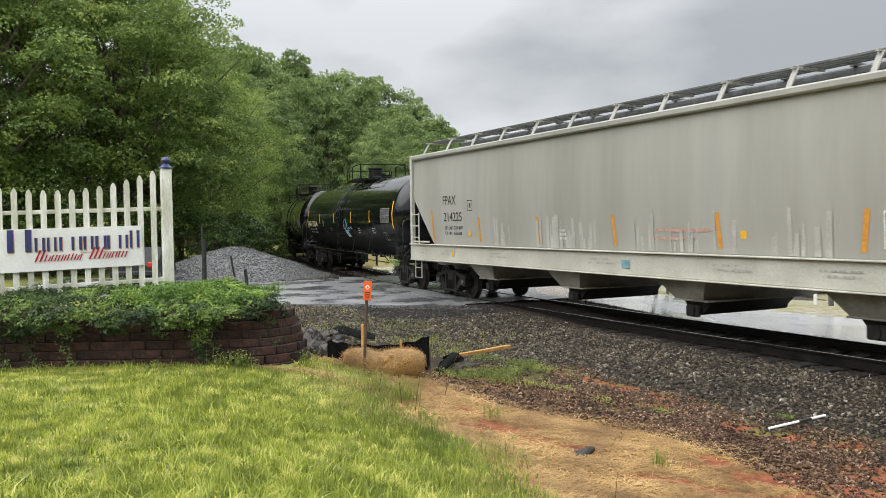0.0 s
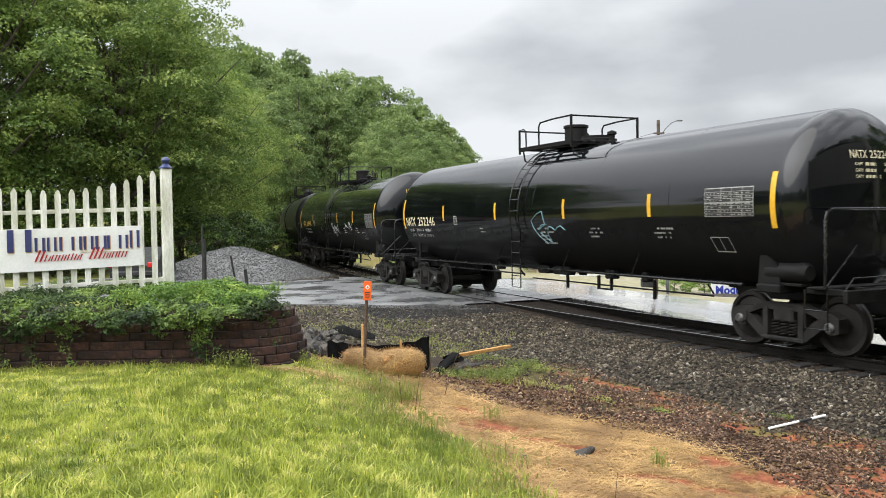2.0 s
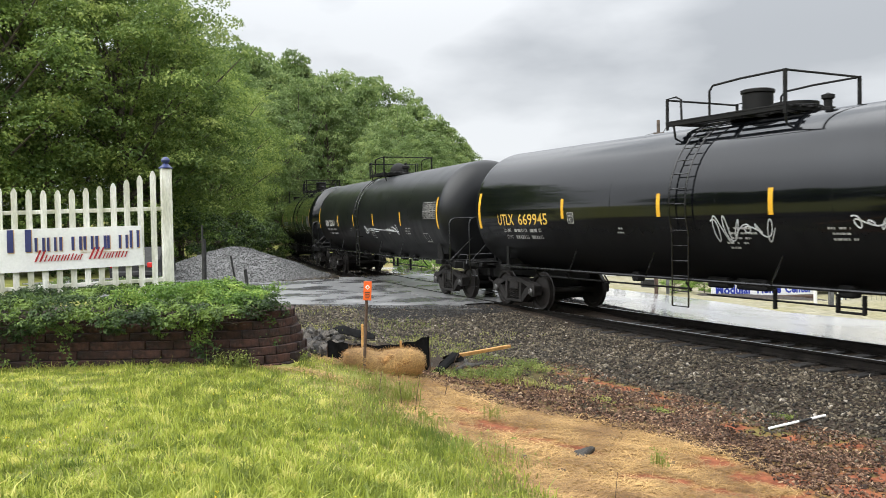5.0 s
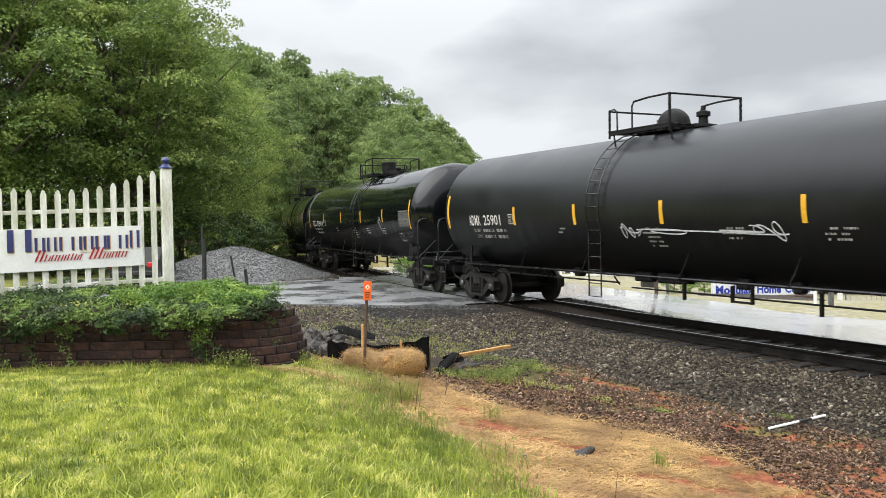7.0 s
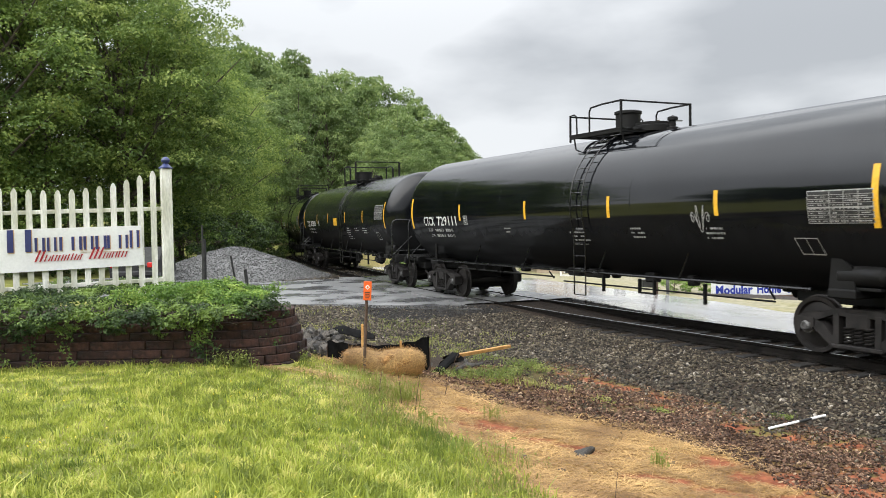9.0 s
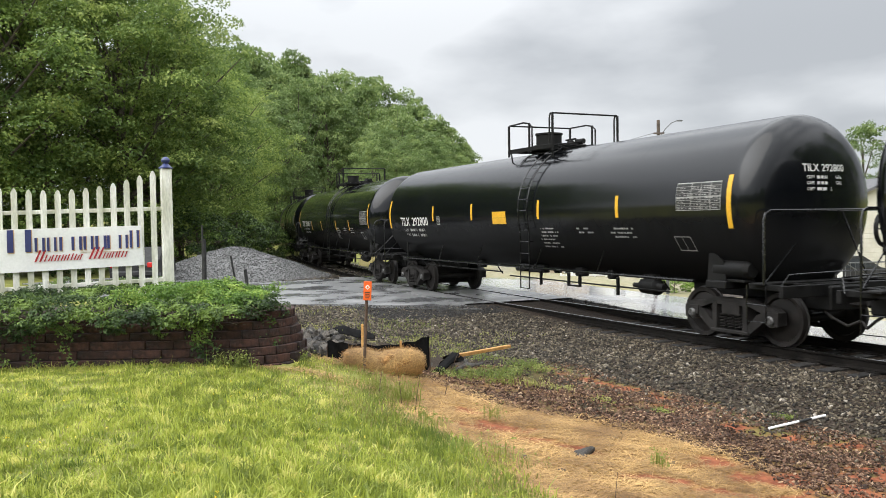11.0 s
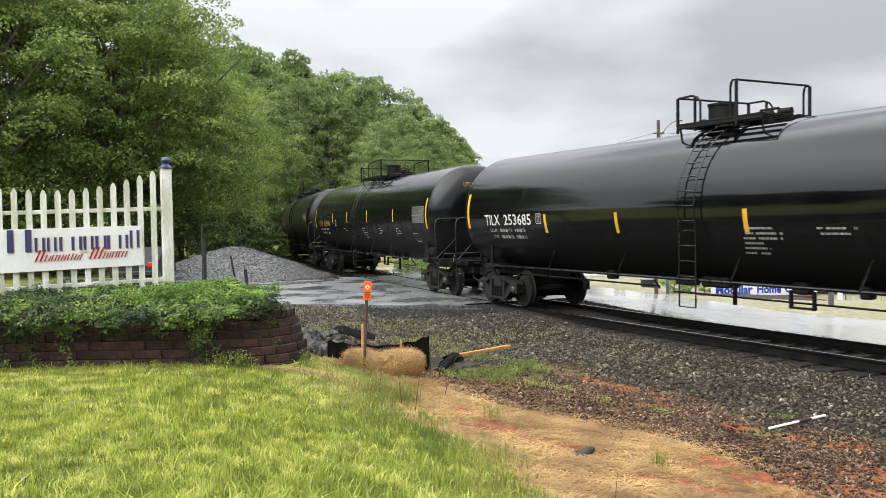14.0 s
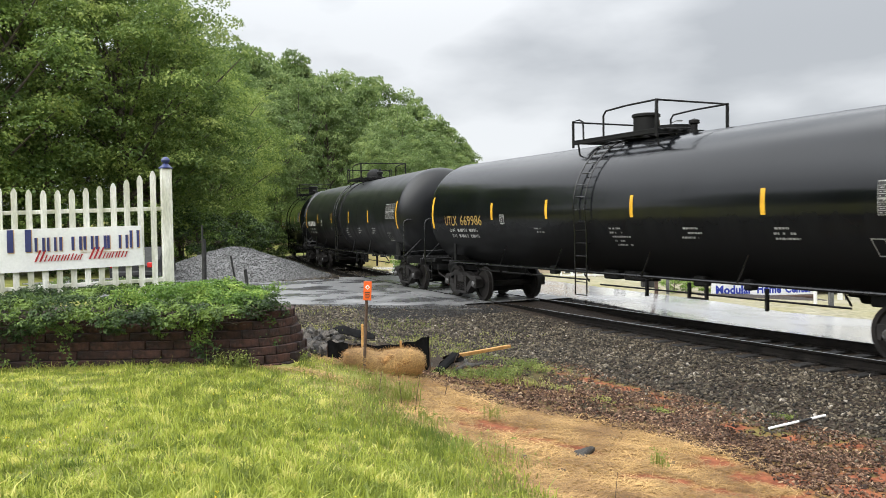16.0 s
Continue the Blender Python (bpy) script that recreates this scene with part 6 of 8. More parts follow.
def plant(kind, name, x, y, height, base, label, group, rng, sink=0.0, wide=1.0):
    tr, cr = kind[rng.randrange(len(kind))]
    k = height / base
    at = Matrix.LocRotScale((x, y, float(ground_z(x, y, False)[0]) - sink), Euler((0, 0, rng.uniform(0, 6.28))), (k * wide, k * wide, k))
    t = thing(name, label, "tree" if name == "tree" else "bush", at, group)
    part("trunk", tr, None, t)
    part("crown", cr, None, t)


def build_woods():
    rng = random.Random(17)
    # the tall edge of the wood behind the lawn
    for x, y, h in ((-27, 44, 17), (-23, 40, 17), (-19.5, 42, 17.5), (-21.5, 38.5, 17), (-17.0, 45, 17.2), (-16.7, 49, 17.2), (-31, 48, 18), (-24, 50, 20), (-18.5, 53, 20), (-36, 44, 17), (-17.8, 57, 15.5),
                    (-17.6, 65, 15.5), (-19.5, 74, 17), (-21.5, 84, 18)):
        plant(NEAR, "tree", x, y, h, 15.0, "tall deciduous tree in full green leaf at the wood's edge", "trees at the wood's edge", rng)
    # undergrowth, its dark leaf colour standing in for shade under the trees
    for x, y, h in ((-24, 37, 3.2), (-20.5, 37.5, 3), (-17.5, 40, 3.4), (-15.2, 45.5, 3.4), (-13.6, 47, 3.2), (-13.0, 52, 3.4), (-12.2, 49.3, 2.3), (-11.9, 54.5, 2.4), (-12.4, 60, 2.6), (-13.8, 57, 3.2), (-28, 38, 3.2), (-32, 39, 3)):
        plant(BUSH, "bush", x, y, h, 3.0, "dense undergrowth bush at the wood's edge, leaf darkened for shade", "undergrowth bushes", rng)
    # the wooded hillside on both sides of the bend, its top line falling to the right
    crest_x = [-0.30, -0.245, -0.204, -0.164, -0.123, -0.083, -0.043, -0.003, 0.024, 0.043]
    crest = [0.225, 0.222, 0.208, 0.198, 0.188, 0.174, 0.160, 0.131, 0.110, 0.093]
    rows = ((89, 7, -0.118, 0.008, 0.72), (97, 8, -0.112, 0.017, 0.82), (107, 9, -0.10, 0.021, 0.92), (120, 10, -0.10, 0.024, 1.0), (136, 9, -0.09, 0.025, 1.02),
            (104, 7, -0.30, -0.20, 0.80), (116, 9, -0.32, -0.17, 0.9), (130, 10, -0.33, -0.13, 0.98), (148, 12, -0.34, -0.09, 1.02), (168, 14, -0.34, -0.05, 1.03))
    for dist, n, a0, a1, k in rows:
        for i in range(n):
            u = a0 + (a1 - a0) * (i + rng.uniform(-0.3, 0.3)) / (n - 1)
            x, y = u * dist, dist + rng.uniform(-3, 3)
            if abs(float(track_sd(np.array([x]), np.array([float(y)]))[1][0])) < 5.8:
                continue
            h = (float(np.interp(u, crest_x, crest)) * y + 2.0) * k * rng.uniform(0.93, 1.04) - float(ground_z(x, y, False)[0])
            plant(FAR if k < 0.95 else MID, "tree", x, y, h, 17.0, "leafy tree on the wooded hillside", "hillside trees", rng, wide=0.92 if h < 19 else 0.78)
    # beyond the pavement on the other side
    for x, y, h in ((42, 84, 12.5), (47, 80, 13), (37.5, 88, 12), (34.5, 92, 12), (41, 93, 13), (39, 84, 10), (52, 80, 16), (58, 76, 15), (64, 70, 15), (70, 60, 15)):
        plant(FAR if x < 50 else MID, "tree", x, y, h, 17.0, "leafy tree behind the buildings", "trees behind the buildings", rng)
    for x, y, h in ((-1.9, 45.5, 1.0), (-1.2, 46.5, 0.95), (-0.5, 45.8, 0.75), (8.1, 29.6, 0.7), (8.9, 31, 0.8), (9.4, 30.4, 0.6), (-1.5, 50, 1.9), (0.2, 52, 1.6), (1.8, 53, 1.8), (5.5, 50, 1.4)):
        plant(BRIGHT, "bush", x, y, h, 3.0, "bright green shrub beyond the pavement", "shrubs beyond the pavement", rng)
    # trees along the track ahead of the train, seen mirrored in the tank heads
    for i in range(13):
        a, r = radians(84 + 6 * i), (22, 27)[i % 2] + rng.uniform(-1, 1)
        x, y = 6 + r * math.sin(a), 14 + r * math.cos(a)
        if abs(float(track_sd(np.array([x]), np.array([y]))[1][0])) > 6.5:
            plant(MID, "tree", x, y, rng.uniform(13, 17), 17.0, "leafy tree beside the track", "trees along the track", rng)
    # woods behind the lawn close the view round
    for i in range(54):
        a = radians(62 + 186 * i / 53)
        r = (68, 77)[i % 2] + rng.uniform(-2, 3)
        x, y = -r * math.sin(a), 4 + r * math.cos(a)
        if abs(float(track_sd(np.array([x]), np.array([y]))[1][0])) > 9:
            plant(RING, "tree", x, y, rng.uniform(11, 17), 17.0, "leafy tree at the edge of the clearing", "trees round the clearing", rng, wide=1.25)


build_woods()


# ---------------------------------------------------------------- sign, wall, shrubs
def build_wall():
    wall = thing("retaining_wall", "low red-brown concrete block retaining wall below the sign", "retaining wall")
    rng = random.Random(6)
    # front line, then a rounded end that turns back
    line = [(-9.5, 10.75), (-2.75, 10.78)] + [(-2.72 + 0.75 * math.sin(a), 11.53 - 0.75 * math.cos(a)) for a in np.linspace(0.2, 2.5, 12)] + [(-3.4, 13.2)]
    ds = [0.0]
    for a, b in zip(line, line[1:]):
        ds.append(ds[-1] + math.dist(a, b))
    blocks = [Shape().box((0, 0, 0), (w, 0.22, 0.108), 0.009).mesh("block", M["block"], 0) for w in (0.358, 0.352)]
    for row in range(7):
        a = 0.18 * (row % 2) - 0.03 * row
        back = 0.034 * row
        while a < ds[-1] - 0.1:
            x, y = np.interp(a, ds, [p[0] for p in line]), np.interp(a, ds, [p[1] for p in line])
            x2, y2 = np.interp(a + 0.05, ds, [p[0] for p in line]), np.interp(a + 0.05, ds, [p[1] for p in line])
            h = math.atan2(y2 - y, x2 - x)
            jut = rng.uniform(-0.016, 0.016) + back
            z = 0.445 + row * 0.110
            part("block", blocks[rng.random() < 0.4], None, wall, at=pose(x - math.sin(h) * jut, y + math.cos(h) * jut, z, rng.uniform(-1.5, 1.5), 0, math.degrees(h) + rng.uniform(-1, 1)))
            a += 0.36
    bed = Shape().sheet(lambda u, v: (u, v, 0.98 + 0.10 * smooth(v, 10.9, 12.5)), list(np.linspace(-9.5, -2.62, 12)), list(np.linspace(10.88, 13.6, 8)))
    core = part("planting_bed", bed, ground_soil(), None)
    tagged(core, "dark planting bed soil held behind the block wall", "soil", kind="structure")


def ground_soil():
    return surf("planting_soil", (0.03, 0.022, 0.015), (0.07, 0.05, 0.035), 4, 0.9, bump=0.02, bscale=25)


build_wall()


def build_shrub():
    """The low spreading evergreen that covers the bed and hangs over the wall."""
    rng = np.random.default_rng(31)

    def crest(x):
        return 1.27 + 0.10 * np.sin(x * 2.3 + 1) + 0.07 * np.sin(x * 5.1) + np.interp(x, [-4.6, -4.0, -3.5, -3.0, -2.5, -2.2], [0.0, 0.10, 0.03, -0.03, -0.08, -0.13])

    def mound(at, size, m, squash=0.75):
        """A leafy tuft: a shell of leaves that face out and up."""
        d = rng.normal(0, 1, (m, 3))
        d /= np.linalg.norm(d, axis=1)[:, None]
        d[:, 2] = np.where(d[:, 2] < -0.35, -d[:, 2], d[:, 2])
        r = rng.uniform(0.72, 1.08, m)[:, None] * size * np.array([1.1, 1.0, squash])
        return np.array(at) + d * r, d + np.array([0, -0.2, 0.55])

    def low_edge(x):
        """How far down the wall the leaves hang."""
        return float(np.interp(x, [-9, -6.6, -5.4, -4.6, -3.9, -3.3, -2.8, -2.2], [0.96, 0.99, 0.95, 1.02, 1.06, 1.02, 1.08, 1.14]))

    pts, nrm, light, lightn = [], [], [], []
    # tufts over the front, from the hanging edge up to the crest
    for x in np.arange(-9.2, -2.18, 0.085):
        for u in np.linspace(0, 1, 6):
            if rng.random() < 0.22 or (u < 0.25 and noise.noise((x * 1.7, 3, 1)) < -0.12):
                continue
            xx = x + rng.normal(0, 0.05)
            lo, hi = low_edge(xx) + 0.10 * noise.noise((xx * 2.1, 7, 2)), float(crest(xx))
            z = lo + (hi - lo) * u + rng.normal(0, 0.03)
            y = 10.62 - 0.20 * math.sin(math.pi * min(u * 0.9 + 0.1, 1)) + 0.16 * max(u - 0.75, 0) + 0.12 * noise.noise((xx * 2.3, u * 3, 5))
            if xx > -2.75:
                y += (xx + 2.75) * 1.2
            q, d = mound((xx, y, z), rng.uniform(0.055, 0.125), 60)
            pts.append(q)
            nrm.append(d)
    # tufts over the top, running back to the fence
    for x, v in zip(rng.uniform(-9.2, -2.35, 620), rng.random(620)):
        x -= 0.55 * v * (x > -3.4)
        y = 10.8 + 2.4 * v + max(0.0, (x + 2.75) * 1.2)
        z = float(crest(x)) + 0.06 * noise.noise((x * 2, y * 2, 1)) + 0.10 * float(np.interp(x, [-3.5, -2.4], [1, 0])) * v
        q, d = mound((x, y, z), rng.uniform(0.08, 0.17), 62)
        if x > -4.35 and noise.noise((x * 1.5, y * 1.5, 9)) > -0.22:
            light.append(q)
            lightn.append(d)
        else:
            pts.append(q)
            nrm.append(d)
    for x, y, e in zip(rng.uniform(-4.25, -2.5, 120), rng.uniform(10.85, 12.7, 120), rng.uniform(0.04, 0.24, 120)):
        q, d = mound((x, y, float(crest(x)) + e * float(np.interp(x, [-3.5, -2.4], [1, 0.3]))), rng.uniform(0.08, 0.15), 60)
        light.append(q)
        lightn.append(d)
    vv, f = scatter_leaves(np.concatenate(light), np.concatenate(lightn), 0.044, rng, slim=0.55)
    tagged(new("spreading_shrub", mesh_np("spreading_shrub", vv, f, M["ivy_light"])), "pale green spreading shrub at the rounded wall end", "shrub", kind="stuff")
    # bare twigs under the leaves
    tw = Shape()
    for x in rng.uniform(-9.2, -2.5, 420):
        y0, z0 = 10.95 + 0.3 * rng.random(), 1.05 + 0.12 * rng.random()
        tw.tube([(x, y0, z0), (x + rng.normal(0, 0.1), y0 - 0.2, z0 + 0.08 * rng.random()), (x + rng.normal(0, 0.16), y0 - 0.34 - 0.12 * rng.random(), z0 - 0.05 + 0.18 * rng.random())], 0.008, 4, r1=0.003)
    tagged(part("shrub_twigs", tw, M["bark"]), "bare brown twigs under the spreading shrub", "twigs", kind="stuff")
    # trailing strands
    for sx, lng in ((-5.62, 0.62), (-5.2, 0.66), (-6.3, 0.4), (-4.75, 0.62), (-3.05, 0.62), (-2.95, 0.42), (-3.6, 0.25), (-2.3, 0.4), (-2.42, 0.3), (-6.9, 0.4), (-3.12, 0.5)):
        m = int(210 * lng)
        t = rng.uniform(0, 1, m)
        base_y = 10.60 if sx < -2.7 else 10.78 + 0.5 * (sx + 2.7)
        pts.append(np.stack([sx + 0.05 * np.sin(t * 9) + rng.normal(0, 0.05, m), base_y + rng.normal(0, 0.02, m), 1.12 - lng * t], 1))
        nrm.append(np.tile([0, -1, 0.3], (m, 1)) + rng.normal(0, 0.3, (m, 3)))
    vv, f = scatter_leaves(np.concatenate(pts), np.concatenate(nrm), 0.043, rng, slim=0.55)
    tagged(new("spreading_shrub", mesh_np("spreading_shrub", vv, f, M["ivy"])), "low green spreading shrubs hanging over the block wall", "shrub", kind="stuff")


build_shrub()


def build_sign():
    sign = thing("picket_sign", "white picket fence sign with navy and red lettering", "sign")
    p_r, p_0 = Vector((-4.11, 12.6, 0)), Vector((-6.07, 11.6, 0))
    ax = (p_r - p_0).normalized()
    nr = Vector((ax.y, -ax.x, 0))
    fr = Matrix(((ax.x, -nr.x, 0, p_r.x), (ax.y, -nr.y, 0, p_r.y), (0, 0, 1, 0), (0, 0, 0, 1)))
    sign.matrix_basis = fr
    # along runs to the left of the right-hand post as negative x
    def zl(x, z0, z1):
        return z1 + (z0 - z1) * (-x) / 2.2
    for x in (0.0, -3.25):
        ps = Shape().box((x, 0, 2.1), (0.15, 0.15, 2.16), 0.008)
        post = part("post", ps, M["white_wood"], sign)
        fn = Shape().lathe([(3.175, 0.0), (3.175, 0.102), (3.19, 0.104), (3.2, 0.085), (3.225, 0.062), (3.25, 0.036), (3.262, 0.036), (3.272, 0.056), (3.298, 0.066), (3.325, 0.056), (3.348, 0.03), (3.355, 0.0)], 20, Matrix.Translation((x, 0, 0)), axis="z")
        part("finial", fn, M["finial"], post, "dark blue ball finial")
    for z0, z1 in ((2.53, 2.585), (1.475, 1.53)):
        rl = Shape()
        a, b = Vector((-3.2, 0.0, zl(-3.2, z0, z1))), Vector((-0.07, 0.0, zl(-0.07, z0, z1)))
        m = Matrix.Translation((a + b) / 2) @ Matrix.Rotation(-math.atan2(b.z - a.z, b.x - a.x), 4, "Y")
        rl.box((0, 0.03, 0), ((b - a).length, 0.04, 0.058), 0.006, m)
        part("fence_rail", rl, M["white_wood"], sign)
    k = 0
    for x in np.arange(-0.19, -3.15, -0.184):
        u = (x + 1.62) / 1.45
        top = 2.85 + 0.30 * u * u
        w, b = 0.080, 1.40
        pk = Shape().prism([(x - w / 2, b), (x - w / 2, top - 0.07), (x - w / 4, top - 0.015), (x, top), (x + w / 4, top - 0.015), (x + w / 2, top - 0.07), (x + w / 2, b)], -0.022, 0.004)
        part("picket", pk, M["white_wood"], sign)
        k += 1
    # panel, slightly deeper than the pickets
    x0, x1 = -2.35, -0.30
    pv = [(x0, 1.70), (x1 - 0.045, 1.755), (x1 - 0.08, 2.335), (x0, 2.30)]
    pn = Shape().prism(pv, -0.055, -0.026)
    panel = part("sign_panel", pn, M["panel"], sign, "white painted board with a blank-looking border")

    def bars(name, mat, items, y):
        for xa, xb, za, zb, sl in items:
            s = Shape().prism([(xa, za), (xb, za), (xb + sl, zb), (xa + sl, zb)], y - 0.006, y)
            part(name, s, mat, panel)
    # the name in big capitals, as plain blocks: a tall one and nine lower ones
    strokes = lambda items: [q for a, b, *r in items for q in (((a, a + 0.26 * (b - a), *r), (b - 0.26 * (b - a), b, *r)) if b - a > 0.06 else ((a, a + 0.036, *r),))]
    xs = [(-2.13, -1.83, 0.34)] + [(-1.79 + i * 0.157, -1.79 + i * 0.157 + w, 0.22) for i, w in enumerate((0.13, 0.12, 0.05, 0.135, 0.13, 0.15, 0.05, 0.125))] + [(-0.54, -0.41, 0.28)]
    base = lambda x: 1.985 + 0.02 * (x + 2.1)
    bars("letter_shadow", M["tan_edge"], [(a + 0.012, b + 0.012, base(a) - 0.012, base(a) + h - 0.03, 0) for a, b, h in strokes(xs)], -0.056)
    bars("letter_block", M["navy"], [(a, b, base(a), base(a) + h - 0.03, 0) for a, b, h in strokes(xs)], -0.064)
    # the line under it in red script, as slanted bars
    rs = random.Random(2)
    items, x = [], -1.80
    while x < -0.62:
        tall = x < -1.72 or -1.13 < x < -0.97
        if not -1.22 < x < -1.13:
            z0 = 1.845 + 0.03 * (x + 1.8)
            items.append((x, x + (0.026 if tall else 0.017), z0, z0 + (0.165 if tall else rs.uniform(0.07, 0.095)), 0.07 if tall else 0.035))
        x += 0.06 if tall else rs.uniform(0.034, 0.05)
    bars("script_bar", M["crimson"], items, -0.060)
    bars("rule_line", M["tan_edge"], [(-1.2, -0.55, 1.965, 1.97, 0)], -0.060)


build_sign()


# ---------------------------------------------------------------- lawn, straw, weeds
def blades(name, pts, height, width, rng, mat, label, category, lean=0.5):
    """Bent grass blades, three triangles each."""
    n = len(pts)
    a = rng.uniform(0, 2 * np.pi, n)
    w = width * rng.uniform(0.6, 1.3, n)
    side = np.stack([np.cos(a), np.sin(a), np.zeros(n)], 1) * (w / 2)[:, None]
    b = rng.uniform(0, 2 * np.pi, n)
    ln = np.stack([np.cos(b), np.sin(b), np.zeros(n)], 1) * (height * np.abs(rng.normal(0, lean, n)))[:, None]
    up = np.stack([np.zeros(n), np.zeros(n), height], 1)
    mid, tip = pts + ln * 0.35 + up * 0.6, pts + ln + up * (1 - 0.25 * rng.random(n))[:, None]
    low = pts - up * 0.12
    v = np.stack([low - side, low + side, mid - side * 0.8, mid + side * 0.8, tip], 1).reshape(-1, 3)
    k = np.arange(n)[:, None] * 5
    f = np.concatenate([k + [0, 1, 3], k + [0, 3, 2], k + [2, 3, 4]])
    return tagged(new(name, mesh_np(name, v, f, mat)), label, category, kind="stuff")


def in_bed(x, y):
    return (y > 10.66) & (x < -1.97 - 0.8 * np.maximum(y - 11.8, 0))


def worn(x, y):
    """The trodden straw-coloured strip that runs from the wall's foot down to the ditch."""
    yy = np.interp(x, [-2.6, -1.92, -1.32, -0.88, -0.5], [10.62, 10.62, 10.42, 10.15, 9.9])
    return np.exp(-((y - yy) / np.interp(x, [-2.4, -0.6], [0.07, 0.24])) ** 2) * smooth(x, -2.9, -2.2) * smooth(-x, 0.2, 0.5)


def build_lawn():
    rng = np.random.default_rng(12)
    n = 330000
    y = 3.6 + 8.2 * rng.random(n) ** 1.25
    x = rng.uniform(-0.60, 0.42, n) * (y + 0.6)
    s, d = track_sd(x, y)
    wob = np.array([noise.noise((a * 0.9, b * 0.9, 4)) + 0.5 * noise.noise((a * 3, b * 3, 4)) for a, b in zip(x, y)])
    edge = lawn_edge(s) + 0.4 * wob
    keep = (d > edge + rng.normal(0, 0.12, n)) & ~in_bed(x, y) & (y > 3.9)
    patch = np.array([noise.noise((a * 0.55, b * 0.55, 7)) + 0.6 * noise.noise((a * 1.7, b * 1.7, 7)) for a, b in zip(x, y)])
    tuft = np.array([noise.noise((a * 6.5, b * 6.5, 2)) for a, b in zip(x, y)])
    keep &= rng.random(n) < 0.66 + 0.45 * patch + 0.6 * tuft
    keep &= rng.random(n) > 0.85 * worn(x, y)
    keep &= rng.random(n) > 0.72 * np.exp(-np.maximum(d - edge, 0) / 0.55) * (0.75 + 0.5 * patch)
    x, y, d, edge, patch, tuft = x[keep], y[keep], d[keep], edge[keep], patch[keep], tuft[keep]
    z = ground_z(x, y)
    near_edge = np.exp(-((d - edge) / 0.45) ** 2)
    h = (0.040 + 0.032 * patch + 0.034 * np.clip(tuft, 0, 1)) * np.interp(y, [7, 10], [1, 0.62]) * rng.uniform(0.5, 1.5, len(x)) * np.where(rng.random(len(x)) < 0.12, 2.3, 1) * (1 + 0.5 * near_edge * rng.random(len(x)))
    blades("lawn", np.stack([x, y, z], 1), np.clip(h, 0.02, 0.18), 0.0112, rng, M["grass"], "mown green lawn with lighter worn patches", "grass", 0.85)
    # coarse tufts, and a thinner sward behind and beside
    m = 520
    ty = rng.uniform(4.0, 10.4, m)
    tx = rng.uniform(-0.58, 0.2, m) * ty
    s, d = track_sd(tx, ty)
    k = (d > lawn_edge(s) + 0.1) & ~in_bed(tx, ty)
    tx, ty = np.repeat(tx[k], 24), np.repeat(ty[k], 24)
    tx, ty = tx + rng.normal(0, 0.035, len(tx)), ty + rng.normal(0, 0.035, len(ty))
    blades("lawn_tufts", np.stack([tx, ty, ground_z(tx, ty)], 1), rng.uniform(0.04, 0.10, len(tx)), 0.008, rng, M["rough_grass"], "coarse tufts standing out of the lawn", "grass", 0.7)
    bx, by = rng.uniform(-11, 5, 16000), rng.uniform(-7, 10.4, 16000)
    s, d = track_sd(bx, by)
    k = (d > lawn_edge(s) + 0.1) & ~in_bed(bx, by) & ((by < 4.0) | (bx < -0.6 * by))
    bx, by = bx[k], by[k]
    blades("lawn_rest", np.stack([bx, by, ground_z(bx, by)], 1), rng.uniform(0.04, 0.1, len(bx)), 0.014, rng, M["grass"], "mown green lawn round the viewpoint", "grass")
    # taller unmown fringe along the ditch and round the wall
    m = 9000
    y = rng.uniform(4.5, 11.5, m)
    s0 = rng.uniform(2, 10.2, m)
    off = np.abs(rng.normal(0, 0.5, m)) - 0.1
    fx, fy = plan_points(s0, lawn_edge(s0) + 0.15 + off)
    wx, wy = rng.uniform(-7, -2.0, 700), 10.58 - np.abs(rng.normal(0, 0.04, 700))
    x, y = np.concatenate([fx, wx]), np.concatenate([fy, wy])
    k = ~in_bed(x, y)
    x, y = x[k], y[k]
    clump = np.array([noise.noise((a * 2.2, b * 2.2, 11)) for a, b in zip(x, y)])
    h = (0.10 + 0.12 * np.clip(clump, 0, 1)) * rng.uniform(0.6, 1.6, len(x)) * np.where(y > 10.4, 0.55, 1)
    green = rng.random(len(x)) < 0.4 + 0.9 * clump + 0.35 * (y < 8.2)
    for pick, mat, label in ((green, "rough_grass", "tall unmown grass along the ditch and wall foot"), (~green, "dry_grass", "dry straw-coloured grass along the ditch edge")):
        blades("tall_grass", np.stack([x, y, ground_z(x, y)], 1)[pick], h[pick] * (1 if mat == "rough_grass" else 0.7), 0.0055, rng, M[mat], label, "grass", 0.6)
    # dry thatch lying among the blades
    hx, hy = rng.uniform(-5.6, 1.4, 26000), rng.uniform(4.4, 10.6, 26000)
    s0, d0 = track_sd(hx, hy)
    gap = d0 - lawn_edge(s0)
    pat = np.array([noise.noise((a * 0.9, b * 0.9, 31)) for a, b in zip(hx, hy)])
    k = (gap > 0) & ~in_bed(hx, hy) & (rng.random(len(hx)) < 0.06 + 0.8 * np.exp(-gap / 0.6) + 0.9 * np.clip(pat - 0.12, 0, 1))
    hx, hy = hx[k], hy[k]
    blades("lawn_thatch", np.stack([hx, hy, ground_z(hx, hy) + 0.01], 1), rng.uniform(0.02, 0.06, len(hx)), 0.006, rng, M["dry_grass"], "dry thatch and straw lying in the lawn", "grass", 1.6)
    # small yellow flowers
    m = 60
    y = rng.uniform(4.6, 9.5, m)
    x = rng.uniform(-0.55, 0.05, m) * y
    s, d = track_sd(x, y)
    k = d > lawn_edge(s) + 0.3
